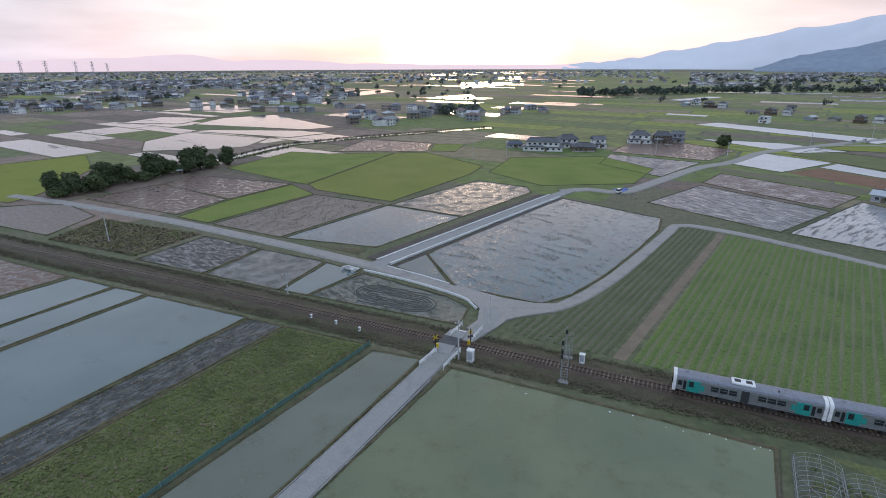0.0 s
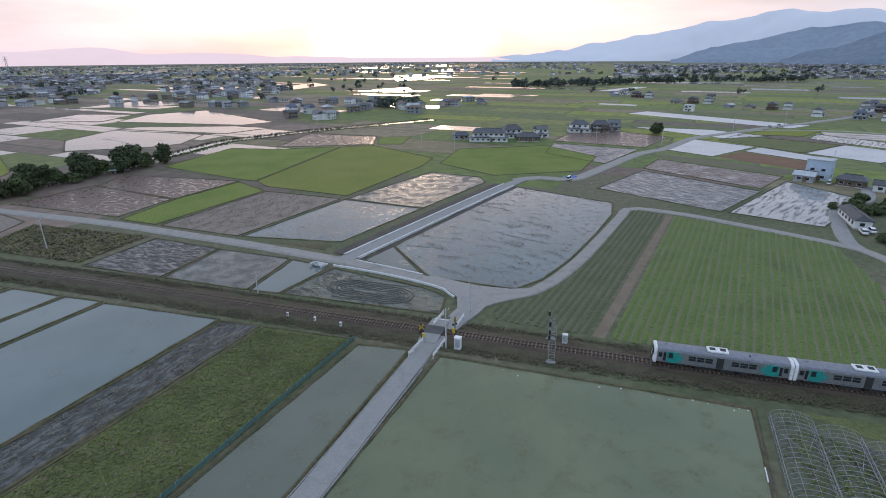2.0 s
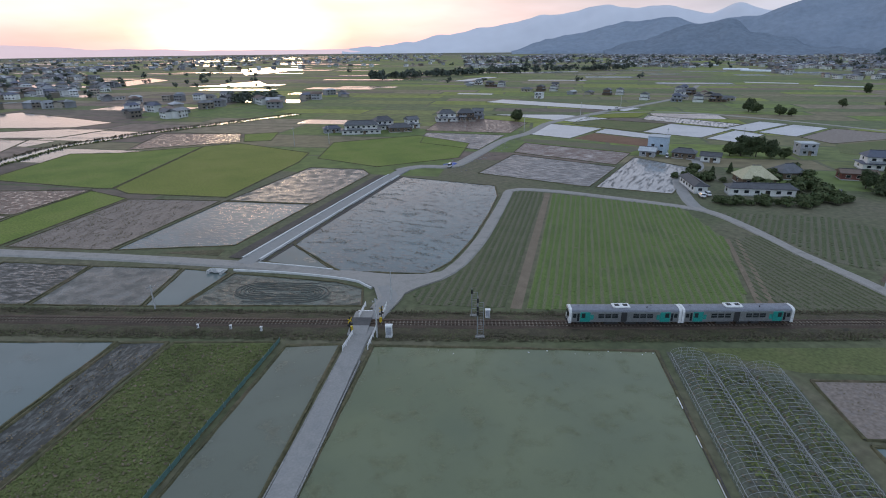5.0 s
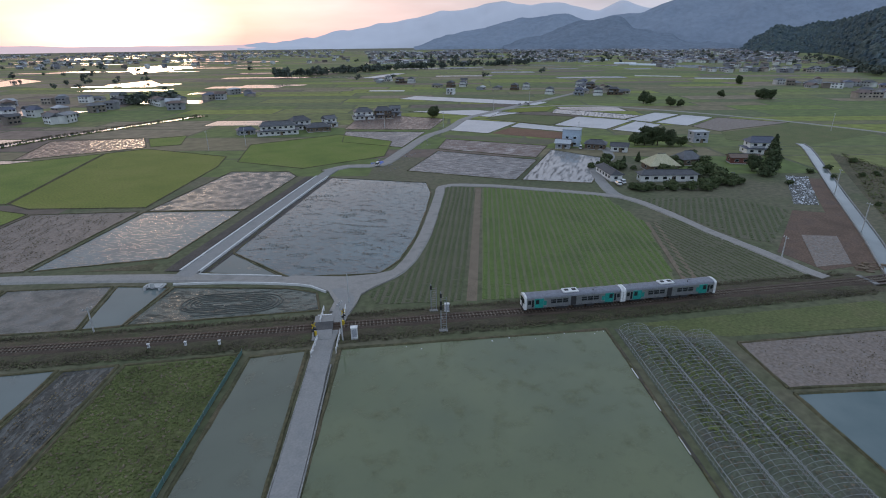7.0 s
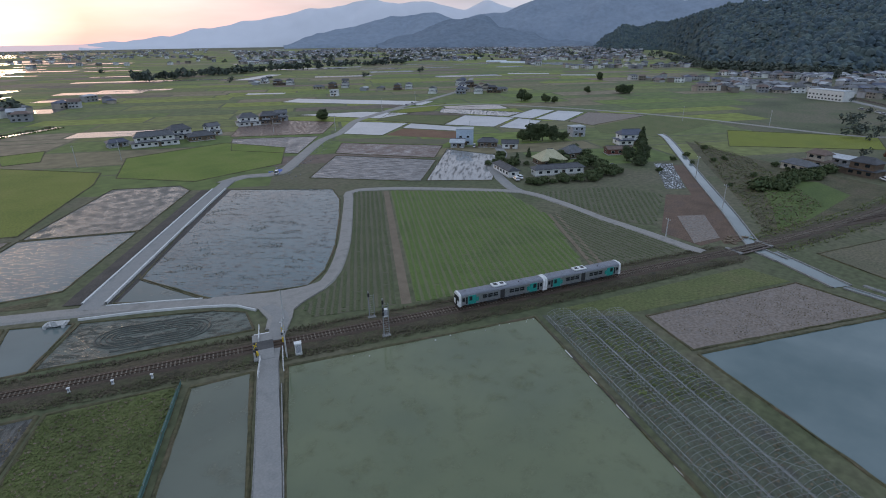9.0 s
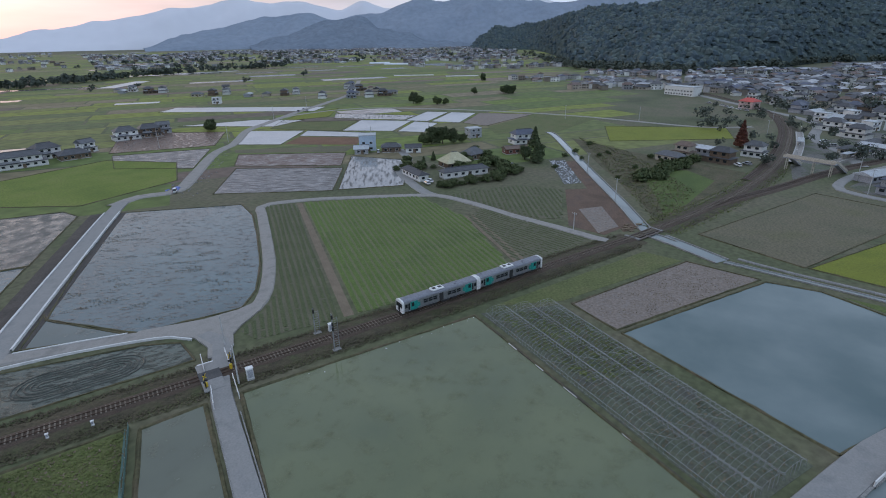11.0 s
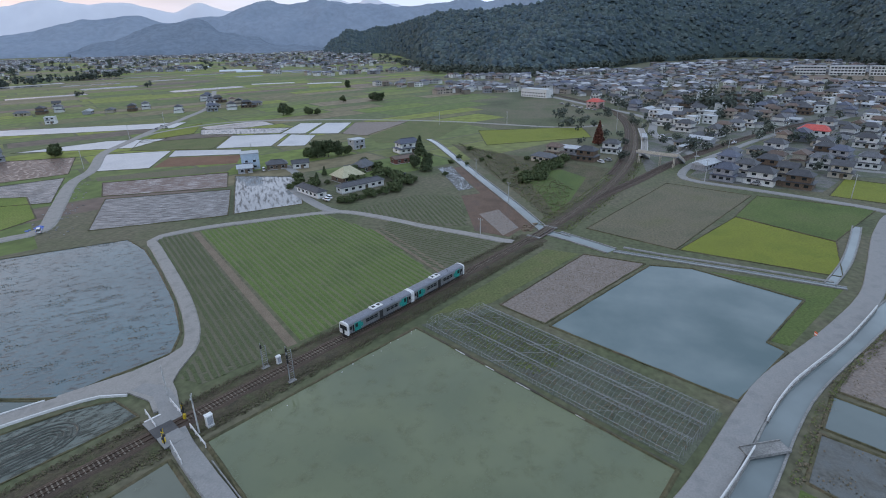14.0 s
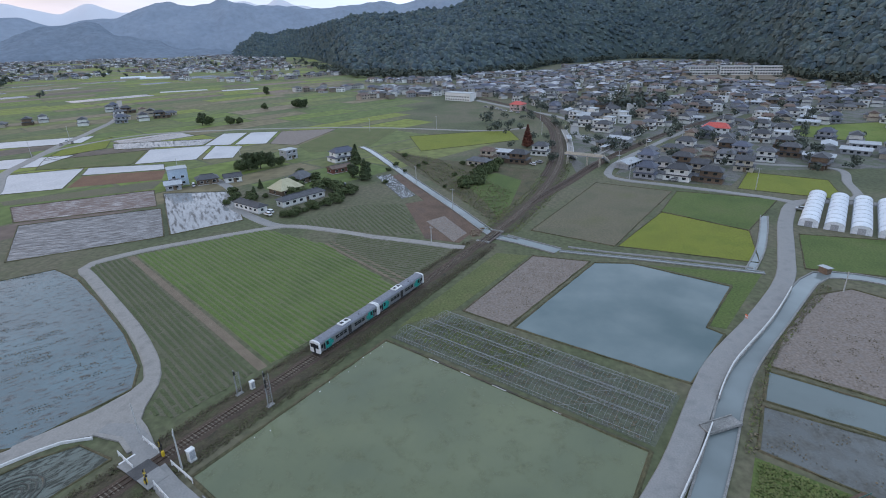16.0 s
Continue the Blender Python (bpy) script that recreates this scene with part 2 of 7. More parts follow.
M = {
    "ground": surface("rough_grass_ground", [(0.06, 0.07, 0.036), (0.09, 0.10, 0.05), (0.12, 0.11, 0.07), (0.075, 0.09, 0.04)], 0.02, 0.6, bump=0.5),
    "water": flooded("murky_green_water", (0.145, 0.163, 0.092), (0.105, 0.115, 0.062), 0.62, 0.12, 0.25, murk2=(0.112, 0.132, 0.08)),
    "water_dull": flooded("grey_green_paddy_water", (0.14, 0.152, 0.115), (0.105, 0.11, 0.08), 0.64, 0.12, 0.2, murk2=(0.115, 0.126, 0.10)),
    "water_grey": flooded("grey_paddy_water", (0.135, 0.165, 0.16), (0.11, 0.125, 0.115), 0.66, 0.1, 0.12, murk2=(0.11, 0.135, 0.13)),
    "water_blue": flooded("clear_paddy_water", (0.14, 0.18, 0.18), (0.09, 0.1, 0.09), 0.85, 0.08, 0.1, murk2=(0.075, 0.115, 0.118)),
    "water_rows": flooded("flooded_stubble", (0.115, 0.165, 0.178), (0.10, 0.095, 0.09), 0.58, 0.06, 1.1, streak=(3, 1, 1), turn=radians(-42), murk2=(0.105, 0.135, 0.142)),
    "mud_wet": flooded("wet_brown_mud", (0.12, 0.10, 0.085), (0.15, 0.10, 0.078), 0.47, 0.07, 0.5),
    "mud_grey": flooded("wet_grey_mud", (0.13, 0.14, 0.135), (0.10, 0.10, 0.09), 0.50, 0.12, 0.25),
    "mud_swirl": flooded("churned_mud", (0.12, 0.14, 0.12), (0.05, 0.055, 0.045), 0.51, 0.04, 0.75, streak=(3, 1, 1), turn=radians(-32), wave=2.2),
    "mud_pale": flooded("pale_dry_stubble", (0.22, 0.19, 0.17), (0.19, 0.155, 0.13), 0.40, 0.1, 0.6, rough=0.4),
    "wet_ridge": surface("wet_dark_mud", [(0.045, 0.05, 0.042), (0.07, 0.074, 0.062)], 0.4, 3.0, rough=0.5, bump=0.4),
    "rail_bank": surface("brown_weedy_bank", [(0.050, 0.044, 0.028), (0.072, 0.060, 0.037), (0.060, 0.066, 0.030)], 0.25, 2.0, bump=0.7, dist=0.2),
    "tuft_rail": island("dark_dry_tufts", [(0.072, 0.058, 0.038), (0.105, 0.082, 0.054), (0.06, 0.056, 0.032)]),
    "tuft_rail_green": island("dark_green_tufts", [(0.062, 0.070, 0.030), (0.082, 0.088, 0.038), (0.095, 0.088, 0.045)]),
    "dark_bank": surface("dark_earth_bank", [(0.055, 0.05, 0.045), (0.08, 0.07, 0.062)], 0.2, 2.5, bump=0.5),
    "brown_soil": surface("brown_soil", [(0.09, 0.06, 0.042), (0.13, 0.085, 0.06), (0.10, 0.07, 0.055)], 0.1, 2.0, bump=0.6),
    "red_soil": surface("red_brown_soil", [(0.14, 0.075, 0.045), (0.18, 0.10, 0.06)], 0.1, 1.5, bump=0.5),
    "dark_soil": flooded("dark_ploughed_soil", (0.10, 0.11, 0.105), (0.052, 0.052, 0.047), 0.45, 0.08, 1.2, streak=(3, 1, 1), turn=radians(59), wave=0.5),
    "dark_stubble": flooded("dark_stubble", (0.12, 0.125, 0.125), (0.05, 0.05, 0.045), 0.47, 0.08, 1.1, streak=(3, 1, 1), turn=radians(-28), wave=0.8),
    "silver_mud": flooded("flooded_white_mud", (0.27, 0.28, 0.285), (0.12, 0.115, 0.11), 0.55, 0.05, 0.7, streak=(6, 1, 1), turn=radians(-142), murk2=(0.21, 0.22, 0.225)),
    "brown_streak": flooded("brown_half_flooded_mud", (0.32, 0.31, 0.31), (0.15, 0.105, 0.088), 0.44, 0.08, 0.8, streak=(5, 1, 1), turn=radians(-58)),
    "streak_mud": flooded("streaked_grey_mud", (0.26, 0.265, 0.27), (0.12, 0.11, 0.105), 0.47, 0.10, 0.8, streak=(5, 1, 1), turn=radians(-58)),
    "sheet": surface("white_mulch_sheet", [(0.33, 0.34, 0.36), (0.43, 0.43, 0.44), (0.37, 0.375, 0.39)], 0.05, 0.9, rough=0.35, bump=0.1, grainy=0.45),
    "grass": surface("bright_grass", [(0.095, 0.135, 0.022), (0.125, 0.165, 0.028), (0.15, 0.175, 0.04)], 0.06, 1.5, bump=0.5),
    "grass_deep": surface("deep_green_grass", [(0.062, 0.092, 0.022), (0.082, 0.114, 0.028), (0.095, 0.115, 0.036)], 0.06, 1.5, bump=0.5),
    "grass_yellow": surface("ripening_rice", [(0.125, 0.15, 0.018), (0.16, 0.178, 0.022), (0.135, 0.152, 0.02)], 0.07, 2.5, bump=0.5),
    "grass_dull": surface("dull_grass", [(0.085, 0.10, 0.036), (0.105, 0.12, 0.042), (0.12, 0.118, 0.05)], 0.1, 1.5, bump=0.6),
    "weeds": surface("dark_weeds", [(0.055, 0.055, 0.028), (0.085, 0.078, 0.04), (0.11, 0.085, 0.055)], 0.15, 1.2, bump=0.8, dist=0.3),
    "fallow": surface("fallow_tan_field", [(0.10, 0.10, 0.06), (0.13, 0.115, 0.075), (0.115, 0.11, 0.06)], 0.06, 1.5, bump=0.4),
    "crop_soil": surface("crop_soil", [(0.118, 0.130, 0.062), (0.145, 0.148, 0.078)], 0.15, 3.0, bump=0.5),
    "track_dirt": surface("trodden_dirt", [(0.145, 0.115, 0.08), (0.19, 0.15, 0.108)], 0.3, 4.0, bump=0.4),
    "concrete": surface("pale_concrete_road", [(0.21, 0.20, 0.185), (0.275, 0.26, 0.24), (0.24, 0.228, 0.21)], 0.35, 3.0, rough=0.8, bump=0.15, dist=0.02, grainy=0.3),
    "asphalt": surface("worn_asphalt", [(0.205, 0.205, 0.20), (0.25, 0.245, 0.235), (0.225, 0.225, 0.22)], 0.3, 3.0, rough=0.85, bump=0.2, dist=0.02, grainy=0.25),
    "asphalt_dark": surface("dark_asphalt", [(0.06, 0.06, 0.062), (0.09, 0.088, 0.086)], 0.4, 6.0, bump=0.2, dist=0.02),
    "new_concrete": surface("clean_white_concrete", [(0.52, 0.52, 0.51), (0.62, 0.62, 0.61)], 0.6, 4.0, bump=0.1, dist=0.02, grainy=0.25),
    "yard": surface("grey_gravel_yards", [(0.095, 0.095, 0.088), (0.14, 0.135, 0.125), (0.085, 0.10, 0.06), (0.12, 0.115, 0.105)], 0.09, 1.2, bump=0.3),
    "crop_mound": surface("crop_row_green", [(0.080, 0.122, 0.030), (0.105, 0.150, 0.040), (0.075, 0.11, 0.034)], 0.06, 3.0, bump=0.5),
    "crop_mound_dull": surface("crop_row_dull_green", [(0.070, 0.088, 0.038), (0.092, 0.102, 0.05)], 0.1, 3.0, bump=0.5),
    "crop_soil_dull": surface("dull_crop_soil", [(0.098, 0.098, 0.060), (0.128, 0.118, 0.078)], 0.12, 3.0, bump=0.5),
    "old_concrete": surface("stained_old_concrete", [(0.17, 0.17, 0.16), (0.25, 0.245, 0.235)], 0.5, 4.0, bump=0.2, dist=0.02),
    "plot_green": surface("wet_green_grey_plot", [(0.075, 0.088, 0.062), (0.10, 0.11, 0.075), (0.085, 0.085, 0.07)], 0.2, 2.0, bump=0.5),
    "kerb": surface("light_concrete", [(0.36, 0.36, 0.35), (0.46, 0.46, 0.45)], 0.6, 5.0, bump=0.15, dist=0.02),
    "ballast": surface("rust_stained_ballast", [(0.058, 0.042, 0.032), (0.088, 0.063, 0.046)], 0.4, 6.0, bump=0.9, dist=0.08),
    "rail": plain("rusty_rail_steel", (0.09, 0.06, 0.045), 0.45, 0.6),
    "sleeper": surface("concrete_sleeper", [(0.14, 0.115, 0.088), (0.21, 0.18, 0.145)], 1.0, 6.0, vary=0.25, bump=0.2, dist=0.02),
    "steel": plain("galvanised_steel", (0.32, 0.33, 0.335), 0.5, 0.3),
    "white": plain("white_paint", (0.72, 0.72, 0.71), 0.5),
    "black": plain("black_rubber", (0.02, 0.02, 0.02), 0.6),
    "glass": plain("dark_window_glass", (0.02, 0.025, 0.03), 0.08, spec=0.6, grime=0.1),
    "stainless": plain("brushed_stainless_body", (0.40, 0.41, 0.43), 0.38, 0.75),
    "roof_grey": plain("grey_painted_roof", (0.20, 0.21, 0.24), 0.6),
    "teal": plain("teal_door_paint", (0.02, 0.28, 0.24), 0.45),
    "under": plain("dark_underframe", (0.035, 0.035, 0.037), 0.7),
    "timber": surface("weathered_timber", [(0.12, 0.09, 0.06), (0.17, 0.13, 0.09)], 1, 8, bump=0.3, dist=0.02),
    "net": plain("green_netting", (0.085, 0.165, 0.145), 0.7),
    "tuft_green": island("grass_tufts", [(0.078, 0.102, 0.028), (0.10, 0.125, 0.035), (0.12, 0.132, 0.045)]),
    "tuft_brown": island("dry_tufts", [(0.14, 0.11, 0.07), (0.18, 0.145, 0.10), (0.105, 0.088, 0.052)]),
    "crop": island("crop_rows", [(0.08, 0.125, 0.03), (0.105, 0.15, 0.04), (0.12, 0.155, 0.046)]),
    "crop_dull": island("dull_crop_rows", [(0.072, 0.09, 0.042), (0.088, 0.104, 0.05), (0.10, 0.106, 0.06)]),
    "leaf": island("tree_leaves", [(0.04, 0.062, 0.022), (0.058, 0.082, 0.03), (0.075, 0.09, 0.035)]),
    "leaf_dark": island("conifer_leaves", [(0.038, 0.056, 0.024), (0.052, 0.074, 0.031), (0.068, 0.084, 0.037)]),
    "leaf_rust": island("rust_red_leaves", [(0.10, 0.03, 0.02), (0.13, 0.045, 0.025), (0.08, 0.03, 0.02)]),
    # leaf colours shifted blue-grey to stand in for haze over the hill
    "leaf_hill": island("hazed_hill_leaves", [(0.056, 0.082, 0.094), (0.070, 0.100, 0.108), (0.084, 0.112, 0.108), (0.050, 0.076, 0.090), (0.076, 0.098, 0.094)]),
    # lighter and greyer than the near leaves: distance haze mixed into the colour
    "leaf_far": island("haze_tinted_leaves", [(0.05, 0.066, 0.056), (0.065, 0.082, 0.066), (0.08, 0.092, 0.07)]),
    "bark": surface("bark", [(0.05, 0.04, 0.03), (0.08, 0.065, 0.05)], 1, 6, bump=0.5, dist=0.05),
    # the slope's colour carries the same bluish haze tint as leaf_hill
    "forest": surface("hazed_wooded_hillside", [(0.042, 0.062, 0.068), (0.055, 0.078, 0.080), (0.066, 0.088, 0.082), (0.048, 0.068, 0.072)], 0.012, 0.16, rough=0.95, bump=1.0, dist=3.0, spec=0.1, grainy=0.4),
    # distance haze is painted into the mountain colours: paler and bluer further off
    "mountain_near": surface("haze_tinted_wooded_mountain", [(0.165, 0.20, 0.245), (0.195, 0.23, 0.275)], 0.006, 0.04, rough=1, bump=0.5, dist=15, spec=0, grainy=0.3),
    "mountain_mid": surface("haze_tinted_mountain", [(0.215, 0.255, 0.31), (0.25, 0.29, 0.345)], 0.004, 0.03, rough=1, bump=0.5, dist=20, spec=0, grainy=0.2),
    # rosy haze is put into this ridge's colour; emission is added further down
    "ridge_rosy": surface("ridge_with_haze_glow", [(0.52, 0.44, 0.44), (0.54, 0.46, 0.46)], 0.001, 0.008, rough=1, bump=0, spec=0, grainy=0.05),
    "grass_olive": surface("olive_grass", [(0.115, 0.14, 0.022), (0.14, 0.16, 0.028), (0.16, 0.17, 0.036)], 0.05, 1.5, bump=0.5),
    # farthest range: haze mixed into the base colour, nearly as pale as sky
    "mountain_far": surface("haze_paled_mountain", [(0.60, 0.60, 0.635), (0.63, 0.63, 0.665)], 0.001, 0.008, rough=1, bump=0, spec=0, grainy=0.08),
    "wall_white": surface("white_render_wall", [(0.58, 0.58, 0.56), (0.70, 0.70, 0.68)], 0.5, 4, bump=0.1, dist=0.02, vary=0.12),
    "wall_beige": surface("beige_render_wall", [(0.38, 0.34, 0.28), (0.46, 0.42, 0.35)], 0.5, 4, bump=0.1, dist=0.02, vary=0.15),
    "wall_brown": surface("brown_board_wall", [(0.12, 0.085, 0.06), (0.17, 0.125, 0.09)], 0.5, 4, bump=0.2, dist=0.02, vary=0.2),
    "wall_grey": surface("grey_sheet_wall", [(0.26, 0.27, 0.29), (0.33, 0.34, 0.36)], 0.5, 4, bump=0.1, dist=0.02, vary=0.15),
    "wall_blue": surface("pale_blue_wall", [(0.36, 0.44, 0.52), (0.44, 0.52, 0.60)], 0.5, 4, bump=0.1, dist=0.02, vary=0.1),
    "wall_red": surface("red_brown_wall", [(0.16, 0.06, 0.05), (0.20, 0.085, 0.07)], 0.5, 4, bump=0.1, dist=0.02),
    "wall_pink": surface("pale_pink_wall", [(0.46, 0.34, 0.32), (0.52, 0.40, 0.37)], 0.5, 4, bump=0.1, dist=0.02),
    "tile_grey": surface("grey_roof_tiles", [(0.07, 0.073, 0.08), (0.105, 0.11, 0.12)], 0.6, 5, rough=0.55, bump=0.3, dist=0.05, vary=0.25),
    "tile_dark": surface("dark_roof_tiles", [(0.045, 0.047, 0.052), (0.07, 0.072, 0.08)], 0.6, 5, rough=0.5, bump=0.3, dist=0.05, vary=0.2),
    "tile_brown": surface("brown_roof_tiles", [(0.10, 0.07, 0.055), (0.14, 0.10, 0.08)], 0.6, 5, rough=0.6, bump=0.3, dist=0.05, vary=0.2),
    "tile_blue": surface("blue_roof_tiles", [(0.06, 0.07, 0.10), (0.085, 0.095, 0.13)], 0.6, 5, rough=0.5, bump=0.3, dist=0.05, vary=0.15),
    "tile_red": surface("red_sheet_roof", [(0.42, 0.06, 0.05), (0.50, 0.09, 0.07)], 0.6, 5, rough=0.5, bump=0.1, dist=0.03),
    "roof_tan": surface("yellow_tan_roof", [(0.36, 0.34, 0.22), (0.44, 0.41, 0.28)], 0.4, 4, rough=0.7, bump=0.2, dist=0.03),
    "roof_pale": surface("pale_sheet_roof", [(0.32, 0.34, 0.36), (0.40, 0.42, 0.44)], 0.4, 4, rough=0.5, bump=0.1, dist=0.03, vary=0.15),
    "far_wall": island("distant_house_walls", [(0.55, 0.55, 0.53), (0.34, 0.30, 0.25), (0.66, 0.66, 0.64), (0.20, 0.17, 0.14), (0.40, 0.40, 0.41), (0.24, 0.24, 0.25)]),
    "far_roof": island("distant_roofs", [(0.085, 0.09, 0.10), (0.055, 0.057, 0.064), (0.12, 0.125, 0.135), (0.12, 0.08, 0.066), (0.19, 0.20, 0.215), (0.07, 0.08, 0.12), (0.36, 0.37, 0.39), (0.065, 0.066, 0.07)], 0.5),
    "far_green": island("distant_green_fields", [(0.125, 0.165, 0.034), (0.10, 0.135, 0.036), (0.17, 0.195, 0.036), (0.115, 0.14, 0.045), (0.15, 0.165, 0.05)]),
    "far_olive": island("distant_olive_fields", [(0.135, 0.13, 0.062), (0.165, 0.14, 0.08), (0.10, 0.12, 0.048), (0.19, 0.155, 0.10), (0.12, 0.135, 0.045)]),
    "far_brown": island("distant_brown_fields", [(0.16, 0.115, 0.09), (0.135, 0.10, 0.08), (0.19, 0.14, 0.11), (0.12, 0.095, 0.075)]),
    "far_water": flooded("distant_flooded_fields", (0.13, 0.135, 0.14), (0.15, 0.115, 0.095), 0.63, 0.06, 0.15, streak=(6, 1, 1), turn=radians(-36), rough=0.12),
    "shine": flooded("still_flooded_field", (0.15, 0.15, 0.15), (0.15, 0.115, 0.095), 0.72, 0.05, 0.15, streak=(6, 1, 1), turn=radians(-36), rough=0.08),
    "canal_water": flooded("canal_water", (0.20, 0.235, 0.235), (0.1, 0.1, 0.09), 0.85, 0.1, 0.1, rough=0.05),
    "film": surface("translucent_white_film", [(0.55, 0.58, 0.62), (0.64, 0.67, 0.71)], 0.4, 3, rough=0.3, bump=0.1, dist=0.02),
    "yellow": plain("yellow_paint", (0.60, 0.42, 0.03), 0.5),
    "orange": plain("orange_plastic", (0.75, 0.16, 0.06), 0.5),
    "blue_sheet": plain("blue_tarpaulin", (0.05, 0.12, 0.45), 0.5),
    "car_white": plain("white_car_paint", (0.70, 0.71, 0.72), 0.25, spec=0.6, grime=0.05),
    "car_silver": plain("silver_car_paint", (0.35, 0.36, 0.38), 0.3, 0.5, grime=0.05),
    "car_dark": plain("dark_car_paint", (0.04, 0.045, 0.06), 0.25, spec=0.6, grime=0.05),
    "lamp": plain("white_lamp_glass", (0.8, 0.8, 0.78), 0.3),
}

glow = M["ridge_rosy"].node_tree.nodes["Principled BSDF"]   # emission stands in for lit haze over the far backdrop
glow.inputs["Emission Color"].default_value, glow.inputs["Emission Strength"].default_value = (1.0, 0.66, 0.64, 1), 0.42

# ---- building kit ----
def link(name, bm, material, parent=None, label="", smooth=False):
    me = bpy.data.meshes.new(name)
    bm.to_mesh(me)
    bm.free()
    me.materials.append(material)
    if smooth:
        me.shade_smooth()
    ob = new(name, me)
    if parent:
        ob.parent = parent
    if label:
        ob["label"] = label
    return ob


def part(name, bm, material, parent, label=""):
    return link(name, bm, material, parent, label)


def soup(name, verts, faces, material, parent=None, label="", smooth=False):
    me = bpy.data.meshes.new(name)
    me.from_pydata(verts, [], faces)
    me.materials.append(material)
    if smooth:
        me.shade_smooth()
    ob = new(name, me)
    if parent:
        ob.parent = parent
    if label:
        ob["label"] = label
    return ob


def thing(name, label, category, m=None, group="", kind=""):
    ob = new(name)
    ob.empty_display_size = 0.5
    if m:
        ob.matrix_world = m
    return tagged(ob, label, category, group, kind)


def box(bm, x, y, z, sx, sy, sz, rz=0.0, bevel=0.0, rx=0.0, ry=0.0):
    """A box with its base centre at x, y, z."""
    r = bmesh.ops.create_cube(bm, size=1.0, matrix=Matrix.Translation((x, y, z + sz / 2)) @ Euler((rx, ry, rz)).to_matrix().to_4x4() @ Matrix.Diagonal((sx, sy, sz, 1)))
    if bevel:
        es = list({e for v in r["verts"] for e in v.link_edges})
        bmesh.ops.bevel(bm, geom=es, offset=bevel, segments=1, affect="EDGES")
    return bm


def rod(bm, a, b, r0, r1=None, n=6):
    a, b = Vector(a), Vector(b)
    d = b - a
    m = Matrix.Translation((a + b) / 2) @ d.to_track_quat("Z", "Y").to_matrix().to_4x4()
    bmesh.ops.create_cone(bm, cap_ends=True, segments=n, radius1=r0, radius2=r0 if r1 is None else r1, depth=d.length, matrix=m)
    return bm


def tube(bm, pts, r, n=4):
    """One bent tube through the points."""
    P = [Vector(p) for p in pts]
    rings = []
    for i, p in enumerate(P):
        d = (P[min(i + 1, len(P) - 1)] - P[max(i - 1, 0)]).normalized()
        q = d.to_track_quat("Z", "X").to_matrix()
        rings.append([bm.verts.new(p + q @ Vector((r * math.cos(6.2832 * k / n), r * math.sin(6.2832 * k / n), 0))) for k in range(n)])
    for a, b in zip(rings, rings[1:]):
        for k in range(n):
            bm.faces.new((a[k], a[(k + 1) % n], b[(k + 1) % n], b[k]))
    return bm


def B():
    return bmesh.new()


def curve_through(pts, step=4.0):
    """Points every few metres on a smooth line through pts."""
    P = [Vector((*p, 0)) if len(p) == 2 else Vector(p) for p in pts]
    P = [P[0] * 2 - P[1]] + P + [P[-1] * 2 - P[-2]]
    out = []
    for a, b, c, d in zip(P, P[1:], P[2:], P[3:]):
        n = max(1, int((c - b).length / step))
        for i in range(n):
            t = i / n
            out.append(0.5 * (2 * b + (c - a) * t + (2 * a - 5 * b + 4 * c - d) * t * t + (3 * b - a - 3 * c + d) * t ** 3))
    out.append(P[-2])
    return out


def sides(line):
    """The unit normal (to the left) at each point of the line."""
    out = []
    for i in range(len(line)):
        d = line[min(i + 1, len(line) - 1)] - line[max(i - 1, 0)]
        d.z = 0
        d.normalize()
        out.append(Vector((-d.y, d.x, 0)))
    return out


def sweep(name, line, profile, material, parent=None, label="", rough=0.0):
    """Carries a cross-section (offset to the left, height) along the line."""
    nor = sides(line)
    rnd = random.Random(name)
    vs, fs, k = [], [], len(profile)
    for p, n in zip(line, nor):
        for o, h in profile:
            vs.append(p + n * (o + rnd.uniform(-rough, rough)) + Vector((0, 0, h + rnd.uniform(-rough, rough) * 0.5 * (h > 0.03))))
    for i in range(len(line) - 1):
        for j in range(k - 1):
            a = i * k + j
            fs.append((a, a + 1, a + k + 1, a + k))
    return soup(name, vs, fs, material, parent, label)


def road(name, pts, width, z, material, label, step=4.0, rough=0.06, shoulder=0.5):
    w = width / 2
    line = curve_through(pts, step)
    ob = sweep(name, line, [(w + shoulder, 0.0), (w, z), (w * 0.3, z + 0.03), (-w * 0.3, z + 0.03), (-w, z), (-w - shoulder, 0.0)], material, None, "", rough)
    return tagged(ob, label, "road", kind="structure")


def inside(px, py, poly):
    """Which of the points lie in the polygon (numpy)."""
    hit = np.zeros(len(px), bool)
    for (x0, y0), (x1, y1) in zip(poly, poly[1:] + poly[:1]):
        if y0 != y1:
            hit ^= ((y0 > py) != (y1 > py)) & (px < (x1 - x0) * (py - y0) / (y1 - y0) + x0)
    return hit


def spread(poly, n, seed):
    """n random points in the polygon."""
    r = np.random.RandomState(seed)
    xs, ys = [p[0] for p in poly], [p[1] for p in poly]
    got = np.zeros((0, 2))
    while len(got) < n:
        q = np.c_[r.uniform(min(xs), max(xs), n * 2), r.uniform(min(ys), max(ys), n * 2)]
        got = np.r_[got, q[inside(q[:, 0], q[:, 1], poly)]]
    return got[:n]


LAYER = [0]


